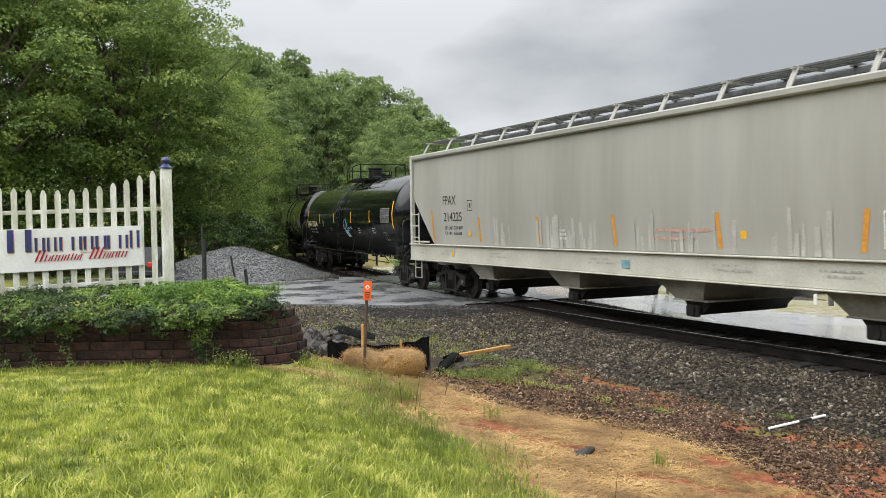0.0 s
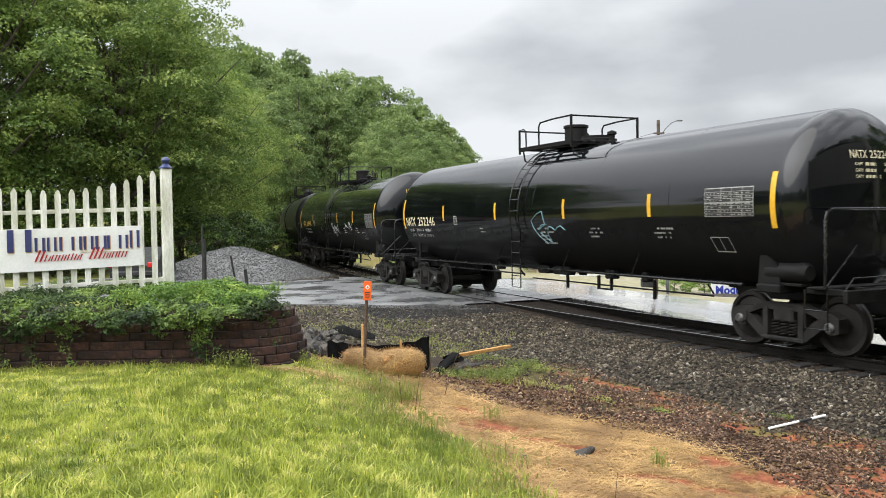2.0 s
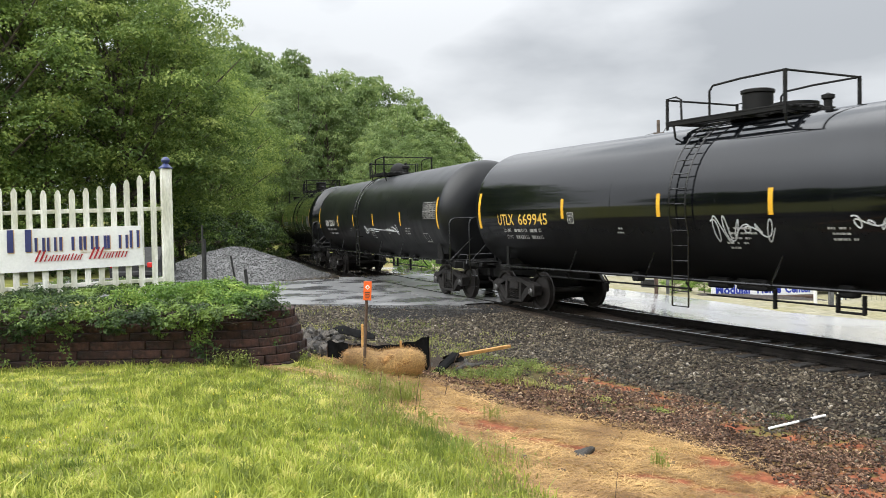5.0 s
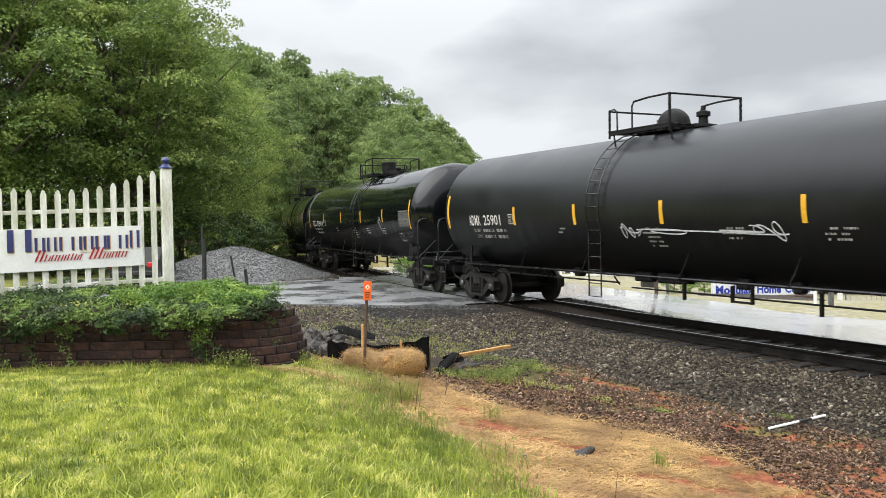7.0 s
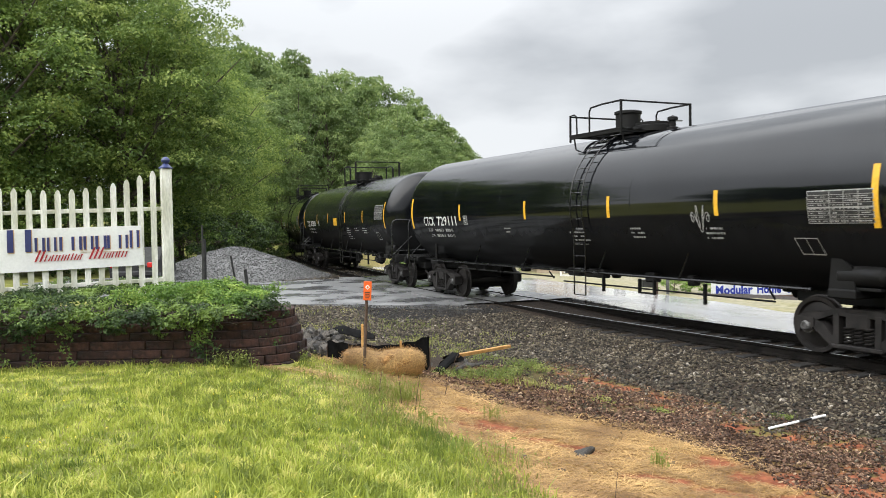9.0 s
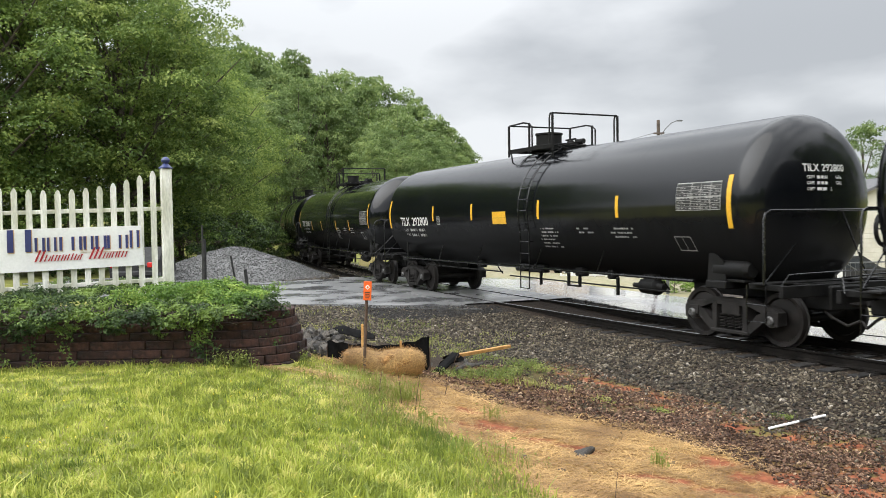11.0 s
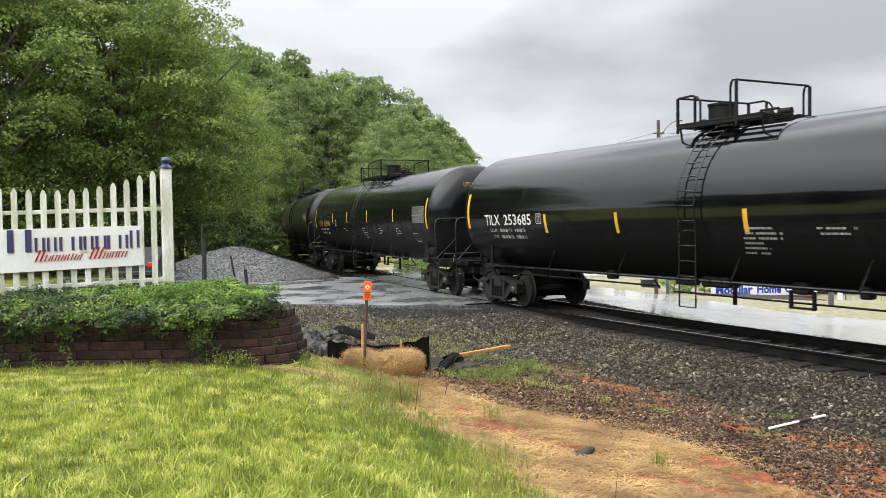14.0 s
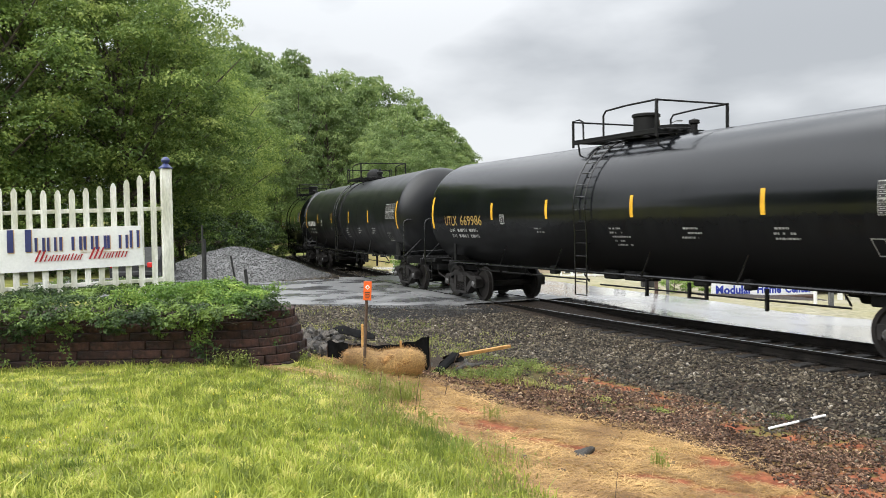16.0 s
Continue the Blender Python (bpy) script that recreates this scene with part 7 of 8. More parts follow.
    pts = np.stack([x, y, ground_z(x, y) + 0.075], 1)[k]
    v, f = scatter_leaves(np.repeat(pts, 5, 0) + rng.normal(0, 0.004, (len(pts) * 5, 3)), np.tile([0, 0, 1.0], (len(pts) * 5, 1)), 0.013, rng)
    tagged(new("lawn_flowers", mesh_np("lawn_flowers", v, f, M["dandelion"])), "small yellow flowers dotted over the lawn", "flowers", kind="stuff")


build_lawn()


def build_straw():
    rng = np.random.default_rng(14)
    n = 82000
    s, d = rng.uniform(-1, 11.0, n), rng.uniform(4.8, 9.4, n)
    x, y = plan_points(s, d)
    wob = np.array([noise.noise((a * 0.7, b * 0.7, 9)) + 0.6 * noise.noise((a * 2.3, b * 2.3, 3)) for a, b in zip(x, y)])
    edge = straw_edge(s) + 0.3 * wob
    keep = (d > edge) & (d < lawn_edge(s) + 0.35 * wob + 0.25)
    keep &= rng.random(n) < np.clip(0.95 - 1.7 * np.maximum(wob - 0.05, 0), 0.03, 1)
    keep &= (d > edge + 0.35) | (rng.random(n) < 0.45)
    keep &= rng.random(n) > clay_at(x, y) * 0.96
    keep &= ~in_bed(x, y) & (y > 4)
    px, py = rng.uniform(-2.6, -0.3, 9000), rng.uniform(9.4, 11.0, 9000)
    path = (rng.random(9000) < worn(px, py) * 0.75) & ~in_bed(px, py)
    x, y = np.concatenate([x[keep], px[path]]), np.concatenate([y[keep], py[path]])
    m = len(x)
    z = ground_z(x, y) + rng.uniform(0.002, 0.03, m)
    a, ln, w = rng.normal(0.35, 0.9, m), rng.uniform(0.03, 0.12, m), rng.uniform(0.0018, 0.0036, m)
    t = np.stack([np.cos(a), np.sin(a), rng.normal(0, 0.13, m)], 1) * ln[:, None]
    b = np.stack([-np.sin(a), np.cos(a), np.zeros(m)], 1) * w[:, None]
    c = np.stack([x, y, z], 1)
    bow = np.array([0, 0, 1]) * (ln * 0.12)[:, None]
    v = np.stack([c - t - b, c - t + b, c + bow - b, c + bow + b, c + t - b, c + t + b], 1).reshape(-1, 3)
    k = np.arange(m)[:, None] * 6
    f = np.concatenate([k + [0, 1, 3, 2], k + [2, 3, 5, 4]])
    tagged(new("straw_mulch", mesh_np("straw_mulch", v, f, M["straw"])), "yellow straw mulch spread over red clay in the ditch", "straw", kind="stuff")


build_straw()


def weed_patch(cx, cy, rx, ry, n, h, rng, label, leafy=0.5):
    x, y = cx + rng.normal(0, rx, n), cy + rng.normal(0, ry, n)
    k = ~in_bed(x, y)
    x, y = x[k], y[k]
    p = np.stack([x, y, ground_z(x, y)], 1)
    hh = h * rng.uniform(0.4, 1.2, len(x))
    mat = M["weed_green"] if leafy > 0.6 else M["weed"]
    blades("weeds", p, hh, 0.007, rng, mat, label, "weeds", 0.5)
    q = np.repeat(p, 3, 0)
    q[:, 2] += np.repeat(hh, 3) * rng.uniform(0.2, 0.9, len(q))
    q[:, :2] += rng.normal(0, 0.03, (len(q), 2))
    v, f = scatter_leaves(q[: int(len(q) * leafy)], np.tile([0, -0.3, 1.0], (int(len(q) * leafy), 1)), 0.032, rng)
    if len(v):
        tagged(new("weeds", mesh_np("weeds", v, f, mat)), label, "weeds", kind="stuff")


def build_weeds():
    rng = np.random.default_rng(15)
    for cx, cy, rx, ry, n, h, leafy in ((0.02, 12.4, 0.10, 0.10, 60, 0.12, 0.9), (0.25, 12.7, 0.12, 0.12, 90, 0.14, 0.9), (0.55, 13.1, 0.16, 0.14, 120, 0.15, 0.9), (0.85, 13.0, 0.12, 0.14, 110, 0.16, 0.9), (1.05, 13.5, 0.13, 0.12, 110, 0.16, 0.9),
                                        (1.3, 14.1, 0.15, 0.14, 120, 0.17, 0.9), (1.6, 13.8, 0.10, 0.12, 70, 0.14, 0.9), (1.3, 12.5, 0.14, 0.12, 80, 0.14, 0.5), (0.6, 14.7, 0.16, 0.16, 70, 0.14, 0.8), (0.3, 15.4, 0.3, 0.25, 60, 0.12, 0.5),
                                        (0.75, 12.6, 0.14, 0.10, 70, 0.13, 0.4), (1.7, 12.3, 0.12, 0.10, 50, 0.10, 0.4), (2.2, 11.6, 0.10, 0.10, 40, 0.08, 0.6), (2.9, 11.2, 0.06, 0.06, 30, 0.08, 0.8), (4.35, 10.8, 0.08, 0.08, 30, 0.08, 0.8),
                                        (-0.49, 9.92, 0.09, 0.09, 170, 0.34, 0.3), (-0.83, 10.25, 0.07, 0.07, 110, 0.26, 0.3), (-0.2, 9.0, 0.12, 0.1, 70, 0.2, 0.4), (2.2, 8.7, 0.04, 0.05, 40, 0.22, 0.6), (0.55, 9.75, 0.05, 0.06, 30, 0.2, 0.3), (0.5, 7.9, 0.2, 0.15, 110, 0.22, 0.4),
                                        (-2.6, 10.5, 0.13, 0.03, 130, 0.24, 0.7), (-1.85, 11.2, 0.05, 0.12, 30, 0.2, 0.7), (-0.6, 17.2, 0.8, 0.5, 130, 0.12, 0.5), (-2.8, 18.5, 0.7, 0.6, 170, 0.13, 0.5), (0.3, 16.3, 0.5, 0.4, 120, 0.12, 0.4), (-4.4, 10.52, 0.6, 0.03, 60, 0.12, 0.6),
                                        (-0.9, 18.8, 0.5, 0.4, 120, 0.13, 0.4), (-0.5, 16.6, 0.35, 0.4, 120, 0.14, 0.4), (-0.5, 14.8, 0.3, 0.3, 110, 0.14, 0.4), (-3.3, 21.6, 0.8, 0.5, 140, 0.13, 0.5), (-1.4, 19.5, 0.7, 0.5, 110, 0.12, 0.5), (0.9, 17.6, 0.5, 0.5, 90, 0.11, 0.3)):
        weed_patch(cx, cy, rx, ry, n, h, rng, "scrubby green weeds growing in the ditch" if cy > 11 else "wiry weeds standing at the ditch edge", leafy)
    # a few dry stalks
    for x, y, h, lx in ((-0.02, 10.6, 0.62, 0.22), (-0.5, 9.6, 0.45, -0.05), (-0.35, 9.5, 0.4, 0.06), (1.3, 6.6, 0.35, 0.05), (-0.8, 10.1, 0.3, 0.04)):
        z = float(ground_z(x, y)[0])
        st = Shape().tube([(x, y, z - 0.02), (x + lx * 0.4, y, z + h * 0.5), (x + lx, y + 0.05, z + h)], 0.005, 5, r1=0.002)
        tagged(part("dry_stalk", st, M["old_stake"]), "thin dry brown weed stalk standing in the ditch", "weed", "dry stalks")


build_weeds()


# ---------------------------------------------------------------- things in the ditch
def rock_mesh(seed, mat):
    rng = np.random.default_rng(seed)
    bm = bmesh.new()
    bmesh.ops.create_icosphere(bm, subdivisions=2, radius=1)
    planes = [(Vector(rng.normal(0, 1, 3)).normalized(), rng.uniform(0.36, 0.68)) for _ in range(9)]
    for v in bm.verts:
        for nrm, d in planes:
            k = v.co.dot(nrm)
            if k > d:
                v.co -= nrm * (k - d)
    me = bpy.data.meshes.new("rock")
    bm.to_mesh(me)
    bm.free()
    me.materials.append(mat)
    return me


STONES = [rock_mesh(90 + i, M["field_stone"]) for i in range(3)]
ROCKS = [rock_mesh(70 + i, M["rock"]) for i in range(6)]


def build_rocks():
    rng = random.Random(9)
    for i in range(340):
        far = rng.uniform(11.9, 17.3)
        r = abs(rng.uniform(-1, 1))
        x, y = far * rng.uniform(-0.178, -0.108 - 0.004 * (far - 12)), far
        size = rng.choice((0.035, 0.045, 0.06, 0.075, 0.09, 0.13)) * rng.uniform(0.85, 1.15)
        if y < 12.7 and x > -0.142 * y:
            continue
        z = float(ground_z(x, y)[0]) + size * 0.25 + 0.07 * max(0, 1 - r)
        ob = new("riprap_rock", ROCKS[rng.randrange(6)])
        ob.matrix_basis = Matrix.LocRotScale((x, y, z), Euler([rng.uniform(0, 6) for _ in range(3)]), (size * 1.15, size * rng.uniform(0.7, 1.2), size * rng.uniform(0.45, 0.9)))
        tagged(ob, "dark wet broken rock heaped beside the wall end", "rock", "riprap rocks")
    for x, y, size in ((1.43, 8.71, 0.15), (-0.25, 13.4, 0.12), (0.05, 13.7, 0.14), (0.25, 13.5, 0.11), (-0.1, 12.9, 0.1), (0.15, 13.1, 0.13), (0.4, 13.8, 0.12), (0.6, 14.0, 0.1), (-0.3, 13.9, 0.12), (0.5, 13.1, 0.07), (0.35, 14.1, 0.1), (-0.1, 8.5, 0.06), (0.75, 8.3, 0.05), (2.4, 8.9, 0.05), (1.1, 8.0, 0.04)):
        ob = new("loose_rock", STONES[rng.randrange(3)])
        ob.matrix_basis = Matrix.LocRotScale((x, y, float(ground_z(x, y)[0]) + size * 0.2), Euler((0, 0, rng.uniform(0, 6))), (size * 1.2, size * 0.8, size * 0.6))
        tagged(ob, "grey stone lying on the straw", "rock", "loose rocks")


build_rocks()


def gz(x, y):
    return float(ground_z(x, y)[0])


def build_ditch_things():
    rng = np.random.default_rng(21)
    # straw bale, its strands standing out
    at = pose(-0.86, 11.6, gz(-0.86, 11.6) + 0.0, 0, 3.5, 5)
    bale = thing("straw_bale", "rectangular golden straw bale tied with twine in the ditch", "straw bale", at)
    def rounded(q):
        """A point of the cube's skin, drawn in to the bale's soft-edged block."""
        q = np.asarray(q, float)
        k = (np.abs(q) ** 5).sum(-1, keepdims=True) ** 0.2
        return q / k ** 0.9 * np.array([0.53, 0.21, 0.142]) + np.array([0, 0, 0.145])

    bm = bmesh.new()
    bmesh.ops.create_cube(bm, size=2)
    bmesh.ops.subdivide_edges(bm, edges=bm.edges[:], cuts=11, use_grid_fill=True)
    for v in bm.verts:
        r = Vector(rounded(v.co[:]))
        r += Vector((noise.noise(r * 7), noise.noise(r * 7 + Vector((3, 1, 2))), noise.noise(r * 6 + Vector((9, 1, 2))))) * 0.07
        r.z += 0.03 * noise.noise((r.x * 4, 2, 5)) * (r.z > 0.15) - 0.05 * math.exp(-((r.x + 0.06) / 0.13) ** 2) * (r.z > 0.12) + 0.012 * math.exp(-((r.x - 0.35) / 0.2) ** 2) * (r.z > 0.15)
        v.co = r
    me = bpy.data.meshes.new("bale_body")
    bm.to_mesh(me)
    bm.free()
    me.materials.append(M["bale"])
    part("bale_body", me, None, bale)
    n = 5600
    q = rng.uniform(-1, 1, (n, 3))
    face = rng.random(n)
    q[:, 1] = np.where(face < 0.5, -1, q[:, 1])
    q[:, 2] = np.where((face > 0.5) & (face < 0.88), 1, q[:, 2])
    q[:, 0] = np.where(face > 0.88, np.sign(q[:, 0]), q[:, 0])
    p = rounded(q)
    out = (p - np.array([0, 0, 0.145])) * np.array([1, 4, 6])
    out /= np.linalg.norm(out, axis=1)[:, None]
    t = rng.normal(0, 1, (n, 3)) * np.array([1.2, 0.6, 0.8]) + np.array([0, 0, -0.25])
    t -= out * (t * out).sum(1, keepdims=True) * 0.8
    t *= (rng.uniform(0.015, 0.09, n) / np.linalg.norm(t, axis=1))[:, None]
    b = np.cross(t, out)
    b *= 0.0022 / np.linalg.norm(b, axis=1)[:, None]
    p = p + out * rng.uniform(-0.01, 0.045, n)[:, None] + np.array([0, 0, -1]) * (0.045 * np.exp(-((p[:, :1] + 0.06) / 0.13) ** 2) - 0.012 * np.exp(-((p[:, :1] - 0.35) / 0.2) ** 2)) * (p[:, 2:] > 0.12)
    v = np.stack([p - t - b, p - t + b, p + t + b, p + t - b], 1).reshape(-1, 3)
    part("loose_straw", mesh_np("loose_straw", v, np.arange(4 * n).reshape(-1, 4), M["straw"]), None, bale)
    for x in (-0.2, 0.22):
        part("twine", Shape().tube([(x, -0.222, 0.02), (x, -0.225, 0.22), (x, -0.16, 0.285), (x, 0.16, 0.285)], 0.005, 5), M["old_stake"], bale)
    # black silt cloth on short stakes behind it
    fence = thing("silt_fence", "sagging black silt fence cloth on short wooden stakes", "silt fence")
    line = [(-1.70, 12.2), (-1.5, 12.05), (-1.17, 11.98), (-0.78, 12.0), (-0.5, 12.2), (-0.27, 12.5), (-0.235, 12.62)]
    sh = Shape()
    def cloth(u, w):
        x, y = np.interp(u, range(7), [p[0] for p in line]), np.interp(u, range(7), [p[1] for p in line])
        top = np.interp(u, range(7), [0.61, 0.60, 0.57, 0.555, 0.57, 0.60, 0.60]) + 0.012 * math.sin(u * 7)
        return (float(x), float(y) - 0.025 * math.sin(w * 3 + u * 4), float((gz(x, y) + float(np.interp(u, [0, 4, 6], [-0.05, -0.05, 0.10]))) * (1 - w) + top * w))
    sh.sheet(cloth, list(np.linspace(0, 6, 40)), list(np.linspace(0, 1, 6)))
    sh.sheet(lambda u, w: (cloth(u, w)[0], cloth(u, w)[1] + 0.012, cloth(u, w)[2]), list(np.linspace(0, 6, 40)), list(np.linspace(0, 1, 6)))
    part("cloth", sh, M["black_cloth"], fence)
    for x, y, h, m in ((-1.16, 11.85, 0.62, "stake"), (-0.62, 11.86, 0.5, "stake"), (-0.235, 12.64, 0.42, "old_stake"), (-1.70, 12.2, 0.24, "old_stake")):
        part("wooden_stake", Shape().box((x, y + 0.03, gz(x, y) + h / 2 - 0.05), (0.035, 0.03, h), 0.004), M[m], fence)
    # a scrap of black sheeting left on the slope behind
    scrap = Shape()
    for lift in (0, 0.012):
        scrap.sheet(lambda u, w: (-2.35 + 0.95 * u, 17.6 - 1.0 * u + 0.30 * w, gz(-2.35 + 0.95 * u, 17.6 - 1.0 * u + 0.30 * w) + 0.03 + (0.16 + 0.04 * math.sin(u * 9)) * math.sin(math.pi * w) * (0.4 + 0.6 * math.sin(math.pi * u)) + lift), list(np.linspace(0, 1, 12)), list(np.linspace(0, 1, 7)))
    tagged(part("plastic_scrap", scrap, M["black_cloth"]), "crumpled black sheeting lying on the stones", "plastic sheet")
    # marker post with an orange film
    mk = thing("marker_post", "dark stake carrying a bright orange warning marker", "marker post")
    z = gz(-1.1, 11.35)
    part("marker_stake", Shape().tube([(-1.10, 11.35, z - 0.1), (-1.03, 11.35, 1.5)], 0.021, 8), M["old_stake"], mk)
    m = pose(-1.025, 11.32, 1.385, 0, 3, 4)
    fl = part("orange_marker", Shape().box((0, 0, 0), (0.108, 0.012, 0.255), 0.004, m), M["orange"], mk, "orange plastic warning marker")
    for r, y in ((0.034, -0.0075), (0.018, -0.009)):
        dm = Shape().prism([(-r, 0.05), (0, 0.05 + r), (r, 0.05), (0, 0.05 - r)], y - 0.0015, y, m)
        part("diamond_mark", dm, M["panel"] if r > 0.02 else M["orange"], fl)
    for i, w in enumerate((0.07, 0.06, 0.07, 0.05)):
        part("small_writing", Shape().box((0, -0.0075, -0.02 - 0.024 * i), (w, 0.002, 0.01), 0, m), M["black_mark"], fl)
    # fallen fence stake with torn cloth
    a, b = Vector((0.125, 13.0, 0.23)), Vector((1.10, 14.3, 0.19))
    fs = thing("fallen_stake", "fallen pine stake with torn black cloth at one end", "stake")
    part("stake_body", Shape().box((0, 0, 0), ((b - a).length, 0.06, 0.055), 0.005, Matrix.Translation((a + b) / 2) @ (b - a).to_track_quat("X", "Z").to_matrix().to_4x4()), M["stake"], fs)
    rc, rd = Vector((-0.13, 12.5, 0.06)), Vector((0.17, 13.0, 0.27))
    part("rolled_cloth", Shape().box((0, 0, 0), ((rd - rc).length, 0.16, 0.07), 0.025, Matrix.Translation((rc + rd) / 2) @ (rd - rc).to_track_quat("X", "Z").to_matrix().to_4x4()), M["black_cloth"], fs, "black silt cloth rolled on the stake")
    tc = Shape()
    for lift in (0, 0.01):
        tc.sheet(lambda u, w: (-0.05 + 0.30 * u + 0.05 * math.sin(w * 6), 12.95 + 0.25 * w, 0.20 - 0.20 * (1 - u) * w + 0.05 * math.sin(u * 5 + w * 3) + lift), list(np.linspace(0, 1, 9)), list(np.linspace(0, 1, 6)))
    part("torn_cloth", tc, M["black_cloth"], fs)
    # white and black survey rod on the ballast
    a, b = Vector((4.0, 10.42, 0)), Vector((4.82, 10.68, 0))
    a.z, b.z = gz(a.x, a.y) + 0.035, gz(b.x, b.y) + 0.05
    rod = thing("pipe_length", "white plastic pipe length with a black middle on the ballast", "pipe")
    for u0, u1, mat in ((0, 0.52, "panel"), (0.52, 0.74, "rubber"), (0.74, 1.0, "panel")):
        part("pipe_section", Shape().tube([a.lerp(b, u0), a.lerp(b, u1)], 0.017, 10), M[mat], rod)
    # dark posts by the gravel heap
    for x, y, z0, z1, r, lean in ((-6.80, 24.0, 0.3, 2.06, 0.062, 0.0), (-6.87, 24.05, 0.3, 2.47, 0.024, 0.02), (-5.69, 23.4, 0.3, 1.60, 0.026, -0.2), (-5.36, 23.2, 0.3, 1.22, 0.045, -0.09)):
        tagged(part("dark_post", Shape().tube([(x, y, z0 - 0.2), (x + lean * 0.5, y, (z0 + z1) / 2), (x + lean, y, z1)], r, 10), M["rubber"]), "weathered dark post standing by the road edge", "post", "road edge posts")


build_ditch_things()


# ---------------------------------------------------------------- beyond the track
def house(name, x0, x1, y0, y1, base, eave, ridge, wall, label, openings):
    h = thing(name, label, "building")
    w = Shape()
    t = 0.2
    for a, b, c, d in ((x0, x1, y0, y0 + t), (x0, x1, y1 - t, y1), (x0, x0 + t, y0 + t, y1 - t), (x1 - t, x1, y0 + t, y1 - t)):
        w.box(((a + b) / 2, (c + d) / 2, (base + eave) / 2), (b - a, d - c, eave - base), 0.01)
    n = int((eave - base) / 0.2)
    for i in range(n):
        part("siding_board", Shape().box(((x0 + x1) / 2, y0 - 0.012, base + 0.1 + i * 0.2), (x1 - x0, 0.02, 0.17), 0.006), M[wall], h)
    w.prism([(x0, eave), (x1, eave), ((x0 + x1) / 2, ridge)], y0, y0 + t)
    w.prism([(x0, eave), (x1, eave), ((x0 + x1) / 2, ridge)], y1 - t, y1)
    part("wall", w, M[wall], h)
    xm = (x0 + x1) / 2
    r = Shape()
    for sx in (x0 - 0.4, x1 + 0.4):
        zed = eave - 0.4 * (ridge - eave) / (xm - x0)
        r.add([(sx, y0 - 0.3, zed), (xm, y0 - 0.3, ridge), (xm, y1 + 0.3, ridge), (sx, y1 + 0.3, zed), (sx, y0 - 0.3, zed + 0.12), (xm, y0 - 0.3, ridge + 0.12), (xm, y1 + 0.3, ridge + 0.12), (sx, y1 + 0.3, zed + 0.12)],
              [(0, 1, 2, 3), (4, 5, 6, 7), (0, 1, 5, 4), (0, 3, 7, 4), (3, 2, 6, 7)])
    part("roof", r, M["roof"], h)
    for kind, xa, xb, za, zb in openings:
        o = part(kind, Shape().box(((xa + xb) / 2, y0 - 0.03, (za + zb) / 2), (xb - xa, 0.05, zb - za), 0.008), M["glass"] if kind == "window" else M["siding"], h)
        f = Shape()
        for a, b, c, d in ((xa - 0.08, xb + 0.08, zb, zb + 0.09), (xa - 0.08, xb + 0.08, za - 0.09, za), (xa - 0.08, xa, za, zb), (xb, xb + 0.08, za, zb), ((xa + xb) / 2 - 0.02, (xa + xb) / 2 + 0.02, za, zb)):
            f.box(((a + b) / 2, y0 - 0.045, (c + d) / 2), (b - a, 0.07, d - c), 0.008)
        part("frame", f, M["siding"], o)
    return h


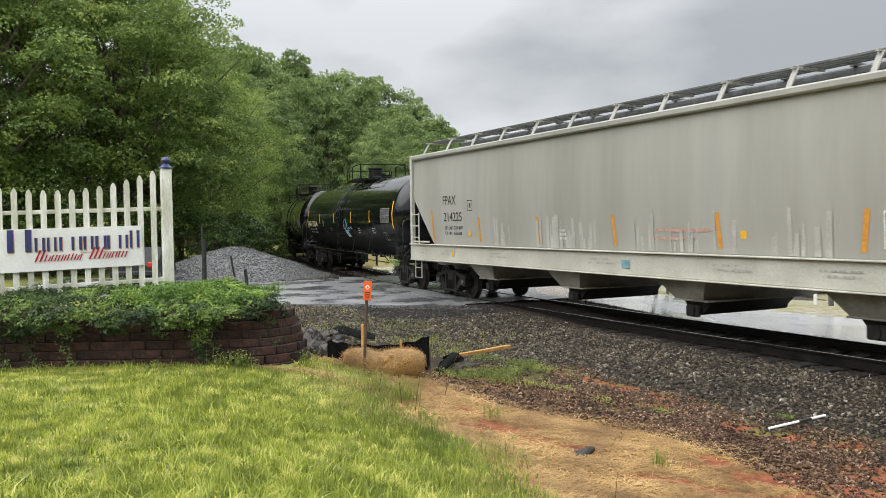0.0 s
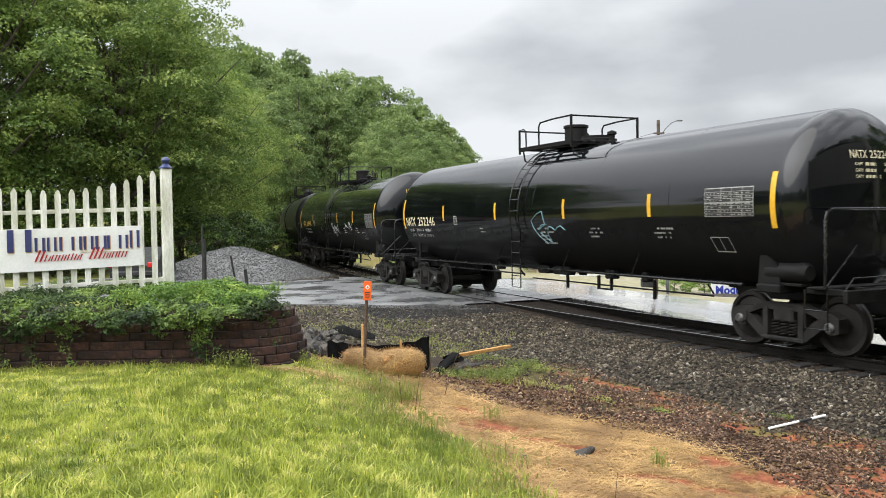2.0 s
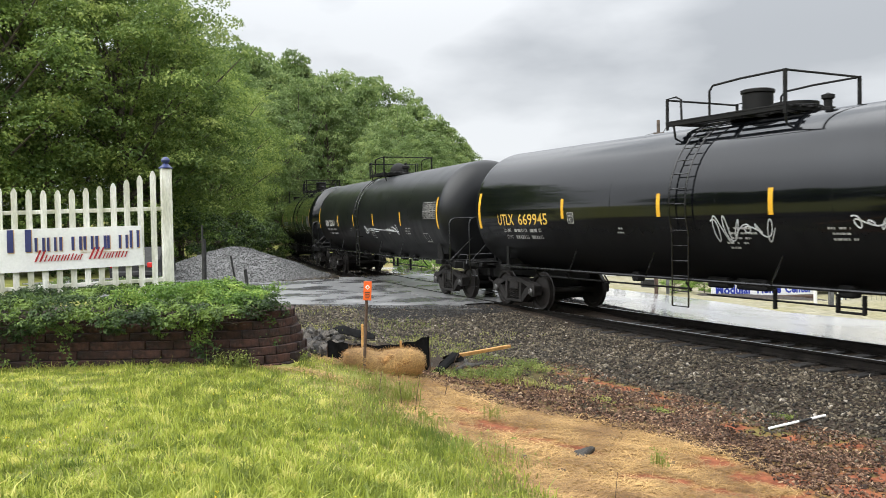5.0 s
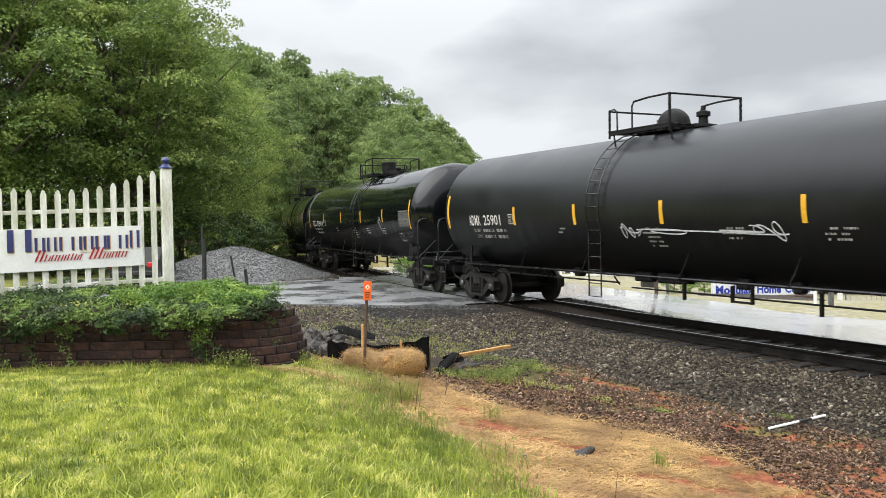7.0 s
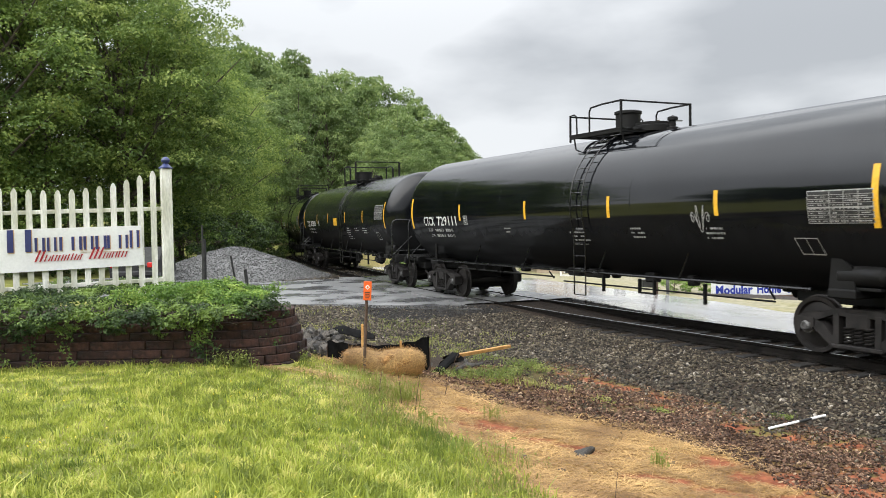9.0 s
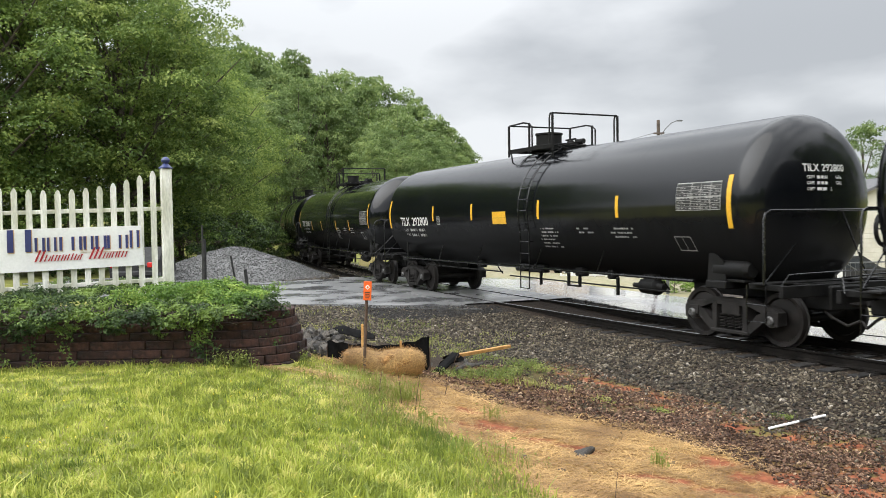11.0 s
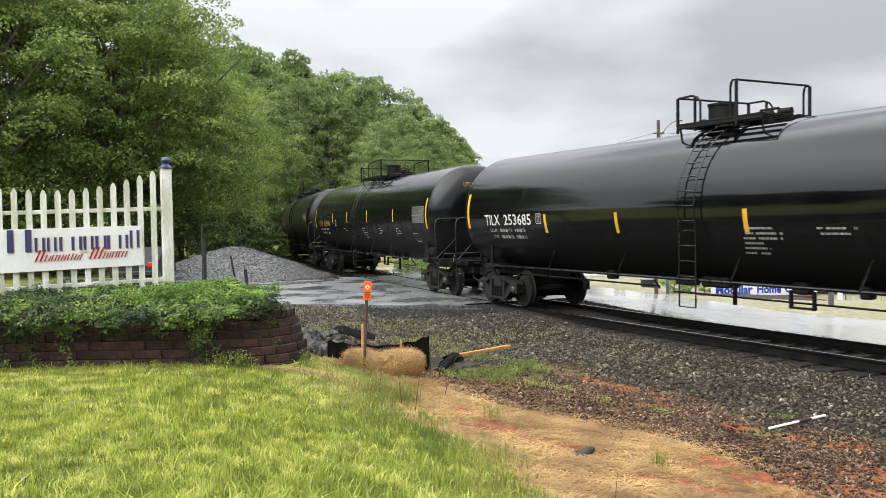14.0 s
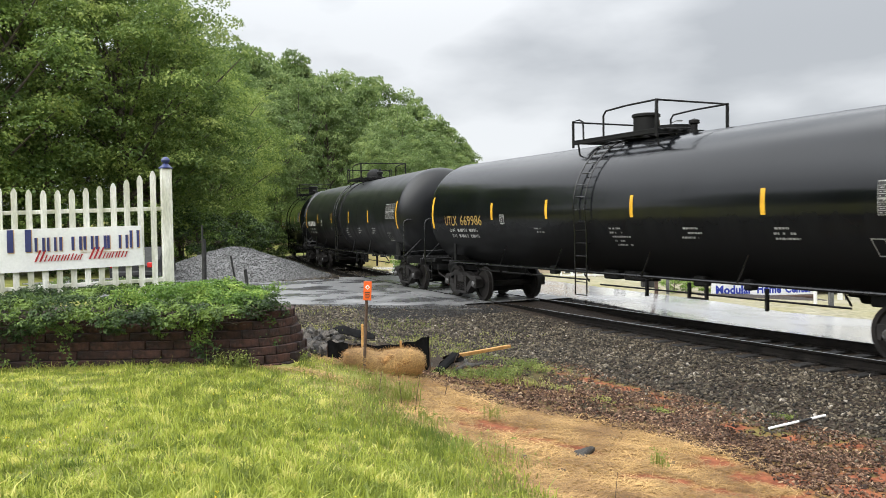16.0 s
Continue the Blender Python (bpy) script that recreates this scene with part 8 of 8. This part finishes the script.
def build_far_side():
    house("sales_office", 14.6, 23.5, 35.5, 44, -0.9, 2.1, 4.0, "cream_wall", "cream-sided low building with a grey gable roof",
          [("window", 16.2, 17.2, 0.2, 1.3), ("window", 19.0, 20.0, 0.2, 1.3), ("door", 21.3, 22.2, -0.85, 1.2)])
    house("white_house", 8.9, 12.0, 45.5, 53, -0.9, 1.9, 3.4, "siding", "white modular house with a dark window", [("window", 9.3, 9.9, -0.55, 0.7), ("window", 11.0, 11.6, -0.2, 0.8)])
    house("tan_house", 5.4, 8.5, 48.5, 55, -0.8, 1.9, 3.2, "tan_wall", "tan low building beside the white house", [("window", 7.0, 7.6, -0.4, 0.6)])
    house("cream_annex", 12.6, 15.6, 47, 54, -0.9, 1.9, 3.2, "cream_wall", "pale cream low building beyond the sign", [("window", 13.6, 14.4, -0.2, 0.8)])
    board = part("blue_board", Shape().box((15.1, 35.44, 1.08), (0.74, 0.06, 0.62), 0.01), M["blue_text"], bpy.data.objects["sales_office"], "plain blue board on the office wall")
    # the long sign of the homes dealer
    sg = thing("dealer_sign", "long white sign board with blue lettering on a dark base", "sign")
    at = pose(11.35, 30.0, 0.13, 0, 0, 4)
    sg.matrix_basis = at
    board = part("sign_board", Shape().box((0, 0, -0.06), (3.75, 0.08, 0.82), 0.01), M["panel"], sg)
    for text, a0, w in (("Modular", -1.73, 1.35), ("Home", -0.22, 0.88), ("Center", 0.80, 1.0)):
        px, pz, f = letters(text, 0.32, w, 0.035)
        part("sign_lettering", Shape().add([(a0 + a, -0.046, -0.40 + b) for a, b in zip(px, pz)], f), M["blue_text"], board)
    part("sign_base", Shape().box((0, 0.05, -0.66), (3.9, 0.3, 0.36), 0.03), M["old_stake"], sg)
    for x in (-1.6, 1.6):
        part("sign_leg", Shape().box((x, 0.1, -0.6), (0.09, 0.09, 1.9), 0.01), M["old_stake"], sg)
    # mulch bed at the sign's foot
    bx = np.linspace(-2.6, 2.6, 22)
    by = np.linspace(-1.0, 0.8, 9)
    c4, s4 = math.cos(radians(4)), math.sin(radians(4))
    def heap(u, v):
        x, y = 11.1 + u * c4 - v * s4, 29.6 + u * s4 + v * c4
        rim = max(0.0, 1 - (u / 2.6) ** 2) * max(0.0, 1 - ((v + 0.1) / 0.92) ** 2)
        return (x, y, gz(x, y) - 0.05 + 0.13 * rim ** 0.6 + 0.04 * noise.noise((x * 3, y * 3, 1)))
    tagged(part("mulch_bed", Shape().sheet(heap, list(bx), list(by)), surf("dark_bark_mulch", (0.012, 0.009, 0.007), (0.05, 0.036, 0.026), 14, 0.9, bump=0.03, bscale=30)), "dark bark mulch bed under the long sign", "mulch", kind="stuff")
    # posts by the pavement and a box on the ground
    for x, y, h, w, m, label in ((7.06, 28.0, 1.25, 0.11, "old_stake", "dark square timber post beside the pavement"), (7.6, 28.6, 1.1, 0.10, "galv", "grey metal post beside the pavement"),
                                 (11.9, 25.9, 0.95, 0.13, "galv", "grey metal post beside the pavement"), (11.55, 26.2, 0.45, 0.09, "panel", "short white marker post beside the pavement")):
        z = gz(x, y)
        tagged(part("pavement_post", Shape().box((x, y, z + h / 2 - 0.1), (w, w, h + 0.2), 0.012).box((x, y, z + h + 0.015), (w + 0.03, w + 0.03, 0.03), 0.008), M[m]), label, "post", "posts beside the pavement")
    z = gz(8.0, 33)
    bxo = thing("utility_box", "small black utility box on the ground before the white house", "utility box")
    part("box_body", Shape().box((8.0, 33, z + 0.14), (0.5, 0.4, 0.28), 0.03), M["rubber"], bxo)
    part("box_lid", Shape().box((8.0, 33, z + 0.30), (0.54, 0.44, 0.04), 0.015), M["galv"], bxo)
    # wire gate and posts
    gate = thing("wire_gate", "white metal gate with wire mesh and a brace", "gate")
    part("gate_post", Shape().box((14.2, 30.2, 0.1), (0.14, 0.14, 1.9), 0.01), M["siding"], gate)
    part("gate_post", Shape().box((16.9, 30.6, 0.1), (0.14, 0.14, 1.9), 0.01), M["siding"], gate)
    gf = Shape().tube([(14.4, 30.2, -0.72), (16.8, 30.6, -0.72), (16.8, 30.6, 0.75), (14.4, 30.2, 0.75), (14.4, 30.2, -0.72)], 0.03, 6).tube([(14.4, 30.2, 0.75), (16.8, 30.6, -0.72)], 0.02, 6)
    part("gate_frame", gf, M["galv"], gate)
    ms = Shape()
    for i in range(13):
        u = i / 12
        ms.tube([(14.4 + 2.4 * u, 30.2 + 0.4 * u, -0.72), (14.4 + 2.4 * u, 30.2 + 0.4 * u, 0.75)], 0.006, 4)
    part("gate_mesh", ms, M["galv"], gate)
    # low fences and a tan barrier
    for x0, x1, y, c in ((6.2, 8.6, 44.5, "siding"), (12.0, 14.0, 40.0, "siding")):
        fn = thing("yard_fence", "low white yard fence beyond the pavement", "fence", group="yard fences")
        for z in (-0.3, 0.1):
            part("fence_rail", Shape().box(((x0 + x1) / 2, y, z), (x1 - x0, 0.04, 0.09), 0.006), M[c], fn)
        for x in np.arange(x0, x1 + 0.01, 0.6):
            part("fence_post", Shape().box((x, y + 0.06, -0.25), (0.09, 0.09, 1.1), 0.006), M[c], fn)
    bz = gz(-4.2, 56)
    bar = thing("concrete_barrier", "yellow-stained concrete barrier beyond the crossing", "barrier")
    part("barrier_body", Shape().prism([(-5.6, bz - 0.1), (-5.45, bz + 1.1), (-3.5, bz + 1.05), (-3.3, bz - 0.1)], 55.6, 56.2), surf("yellow_stained_concrete", (0.42, 0.34, 0.12), (0.55, 0.47, 0.22), 2, 0.7), bar)
    # utility pole with lamp arm and lines
    pole = thing("utility_pole", "brown timber utility pole with a street lamp arm", "utility pole")
    part("pole", Shape().tube([(18.0, 70, -1.0), (18.0, 70, 11.0)], 0.17, 12, r1=0.13), M["pole"], pole)
    part("cross_arm", Shape().box((18.0, 69.85, 9.9), (0.9, 0.1, 0.12), 0.01), M["pole"], pole)
    arm = Shape().tube([(18.1, 69.9, 9.6), (18.5, 69.8, 10.2), (19.0, 69.7, 10.7), (19.5, 69.6, 10.9)], 0.035, 8)
    lamp_arm = part("lamp_arm", arm, M["galv"], pole)
    part("lamp_head", Shape().box((19.65, 69.6, 10.87), (0.5, 0.22, 0.12), 0.04), M["galv"], lamp_arm)
    for x1, y1, z1, x0, z0 in ((-14, 130, 9.0, 17.7, 9.95), (-14, 130, 8.4, 17.7, 9.2), (60, 62, 9.6, 18.3, 9.95), (60, 62, 9.0, 18.3, 9.3)):
        w = Shape().tube([(x0 + (x1 - x0) * t, 70 + (y1 - 70) * t, z0 + (z1 - z0) * t - 5.0 * t * (1 - t)) for t in np.linspace(0, 1, 14)], 0.016, 4)
        part("power_line", w, M["rubber"], pole)


build_far_side()


def build_car(label, at):
    """A parked car with its lamps, windows and wheels."""
    car = thing("parked_car", label, "car", at)
    body = Shape().prism([(-2.1, 0.3), (-2.15, 0.75), (-1.9, 0.92), (-1.2, 0.96), (-0.6, 1.42), (0.9, 1.45), (1.6, 1.0), (2.1, 0.92), (2.15, 0.35)], -0.85, 0.85)
    b = part("car_body", body, M["rubber"], car)
    part("side_window", Shape().prism([(-1.0, 0.98), (-0.55, 1.34), (0.82, 1.37), (1.35, 1.0)], -0.858, -0.852), M["glass"], b)
    for k in (-1, 1):
        part("bumper", Shape().box((k * 2.13, 0, 0.45), (0.16, 1.6, 0.22), 0.05), M["rubber"], car)
        for y in (-0.7, 0.7):
            part("car_lamp", Shape().box((k * 2.1, y, 0.78), (0.14, 0.26, 0.2), 0.03), M["red_car"] if k < 0 else M["panel"], car)
    for x in (-1.3, 1.3):
        for y in (-0.78, 0.78):
            w = part("wheel", Shape().lathe([(-0.1, 0.0), (-0.1, 0.28), (-0.07, 0.31), (0.07, 0.31), (0.1, 0.28), (0.1, 0.0)], 20, axis="y"), M["rubber"], car, at=pose(x, y, 0.31))
            part("wheel_rim", Shape().lathe([(-0.108, 0.0), (-0.104, 0.18)], 14, axis="y"), M["galv"], w)


build_car("dark car with red tail lamps parked behind the fence sign", pose(-12.4, 35.0, gz(-12.4, 35.0), 0, 0, 97))
build_car("black car parked on the pavement before the sales office", pose(15.4, 33.6, gz(15.4, 33.6) + 0.03, 0, 0, 4))


# ---------------------------------------------------------------- motion of the train
def car_pose(s, reach):
    a, b = on_track(s - reach), on_track(s + reach)
    fwd = (a - b).normalized()
    left = Vector((0, 0, 1)).cross(fwd).normalized()
    up = fwd.cross(left)
    m = Matrix((fwd, left, up)).transposed().to_4x4()
    m.translation = (a + b) / 2
    return m


def truck_pose(s):
    return car_pose(s, 0.889)


def motions():
    times = [i * 0.25 for i in range(65)]
    spins = [i / 15 for i in range(241)]
    turn = SPEED / 0.457
    for s0, reach, lead, car, trucks in TRAIN:
        poses = [car_pose(s0 - SPEED * t, reach) for t in times]
        walk(car, list(zip(times, poses)))
        for (tr, sets), off in zip(trucks, (reach, -lead)):
            walk(tr, [(t, m.inverted() @ truck_pose(s0 - SPEED * t + off)) for t, m in zip(times, poses)])
            for ws, x in zip(sets, (-0.889, 0.889)):
                walk(ws, [(t, pose(x, 0, 0.457, 0, math.degrees(turn * t) + 360 * s0, 0)) for t in spins])


motions()
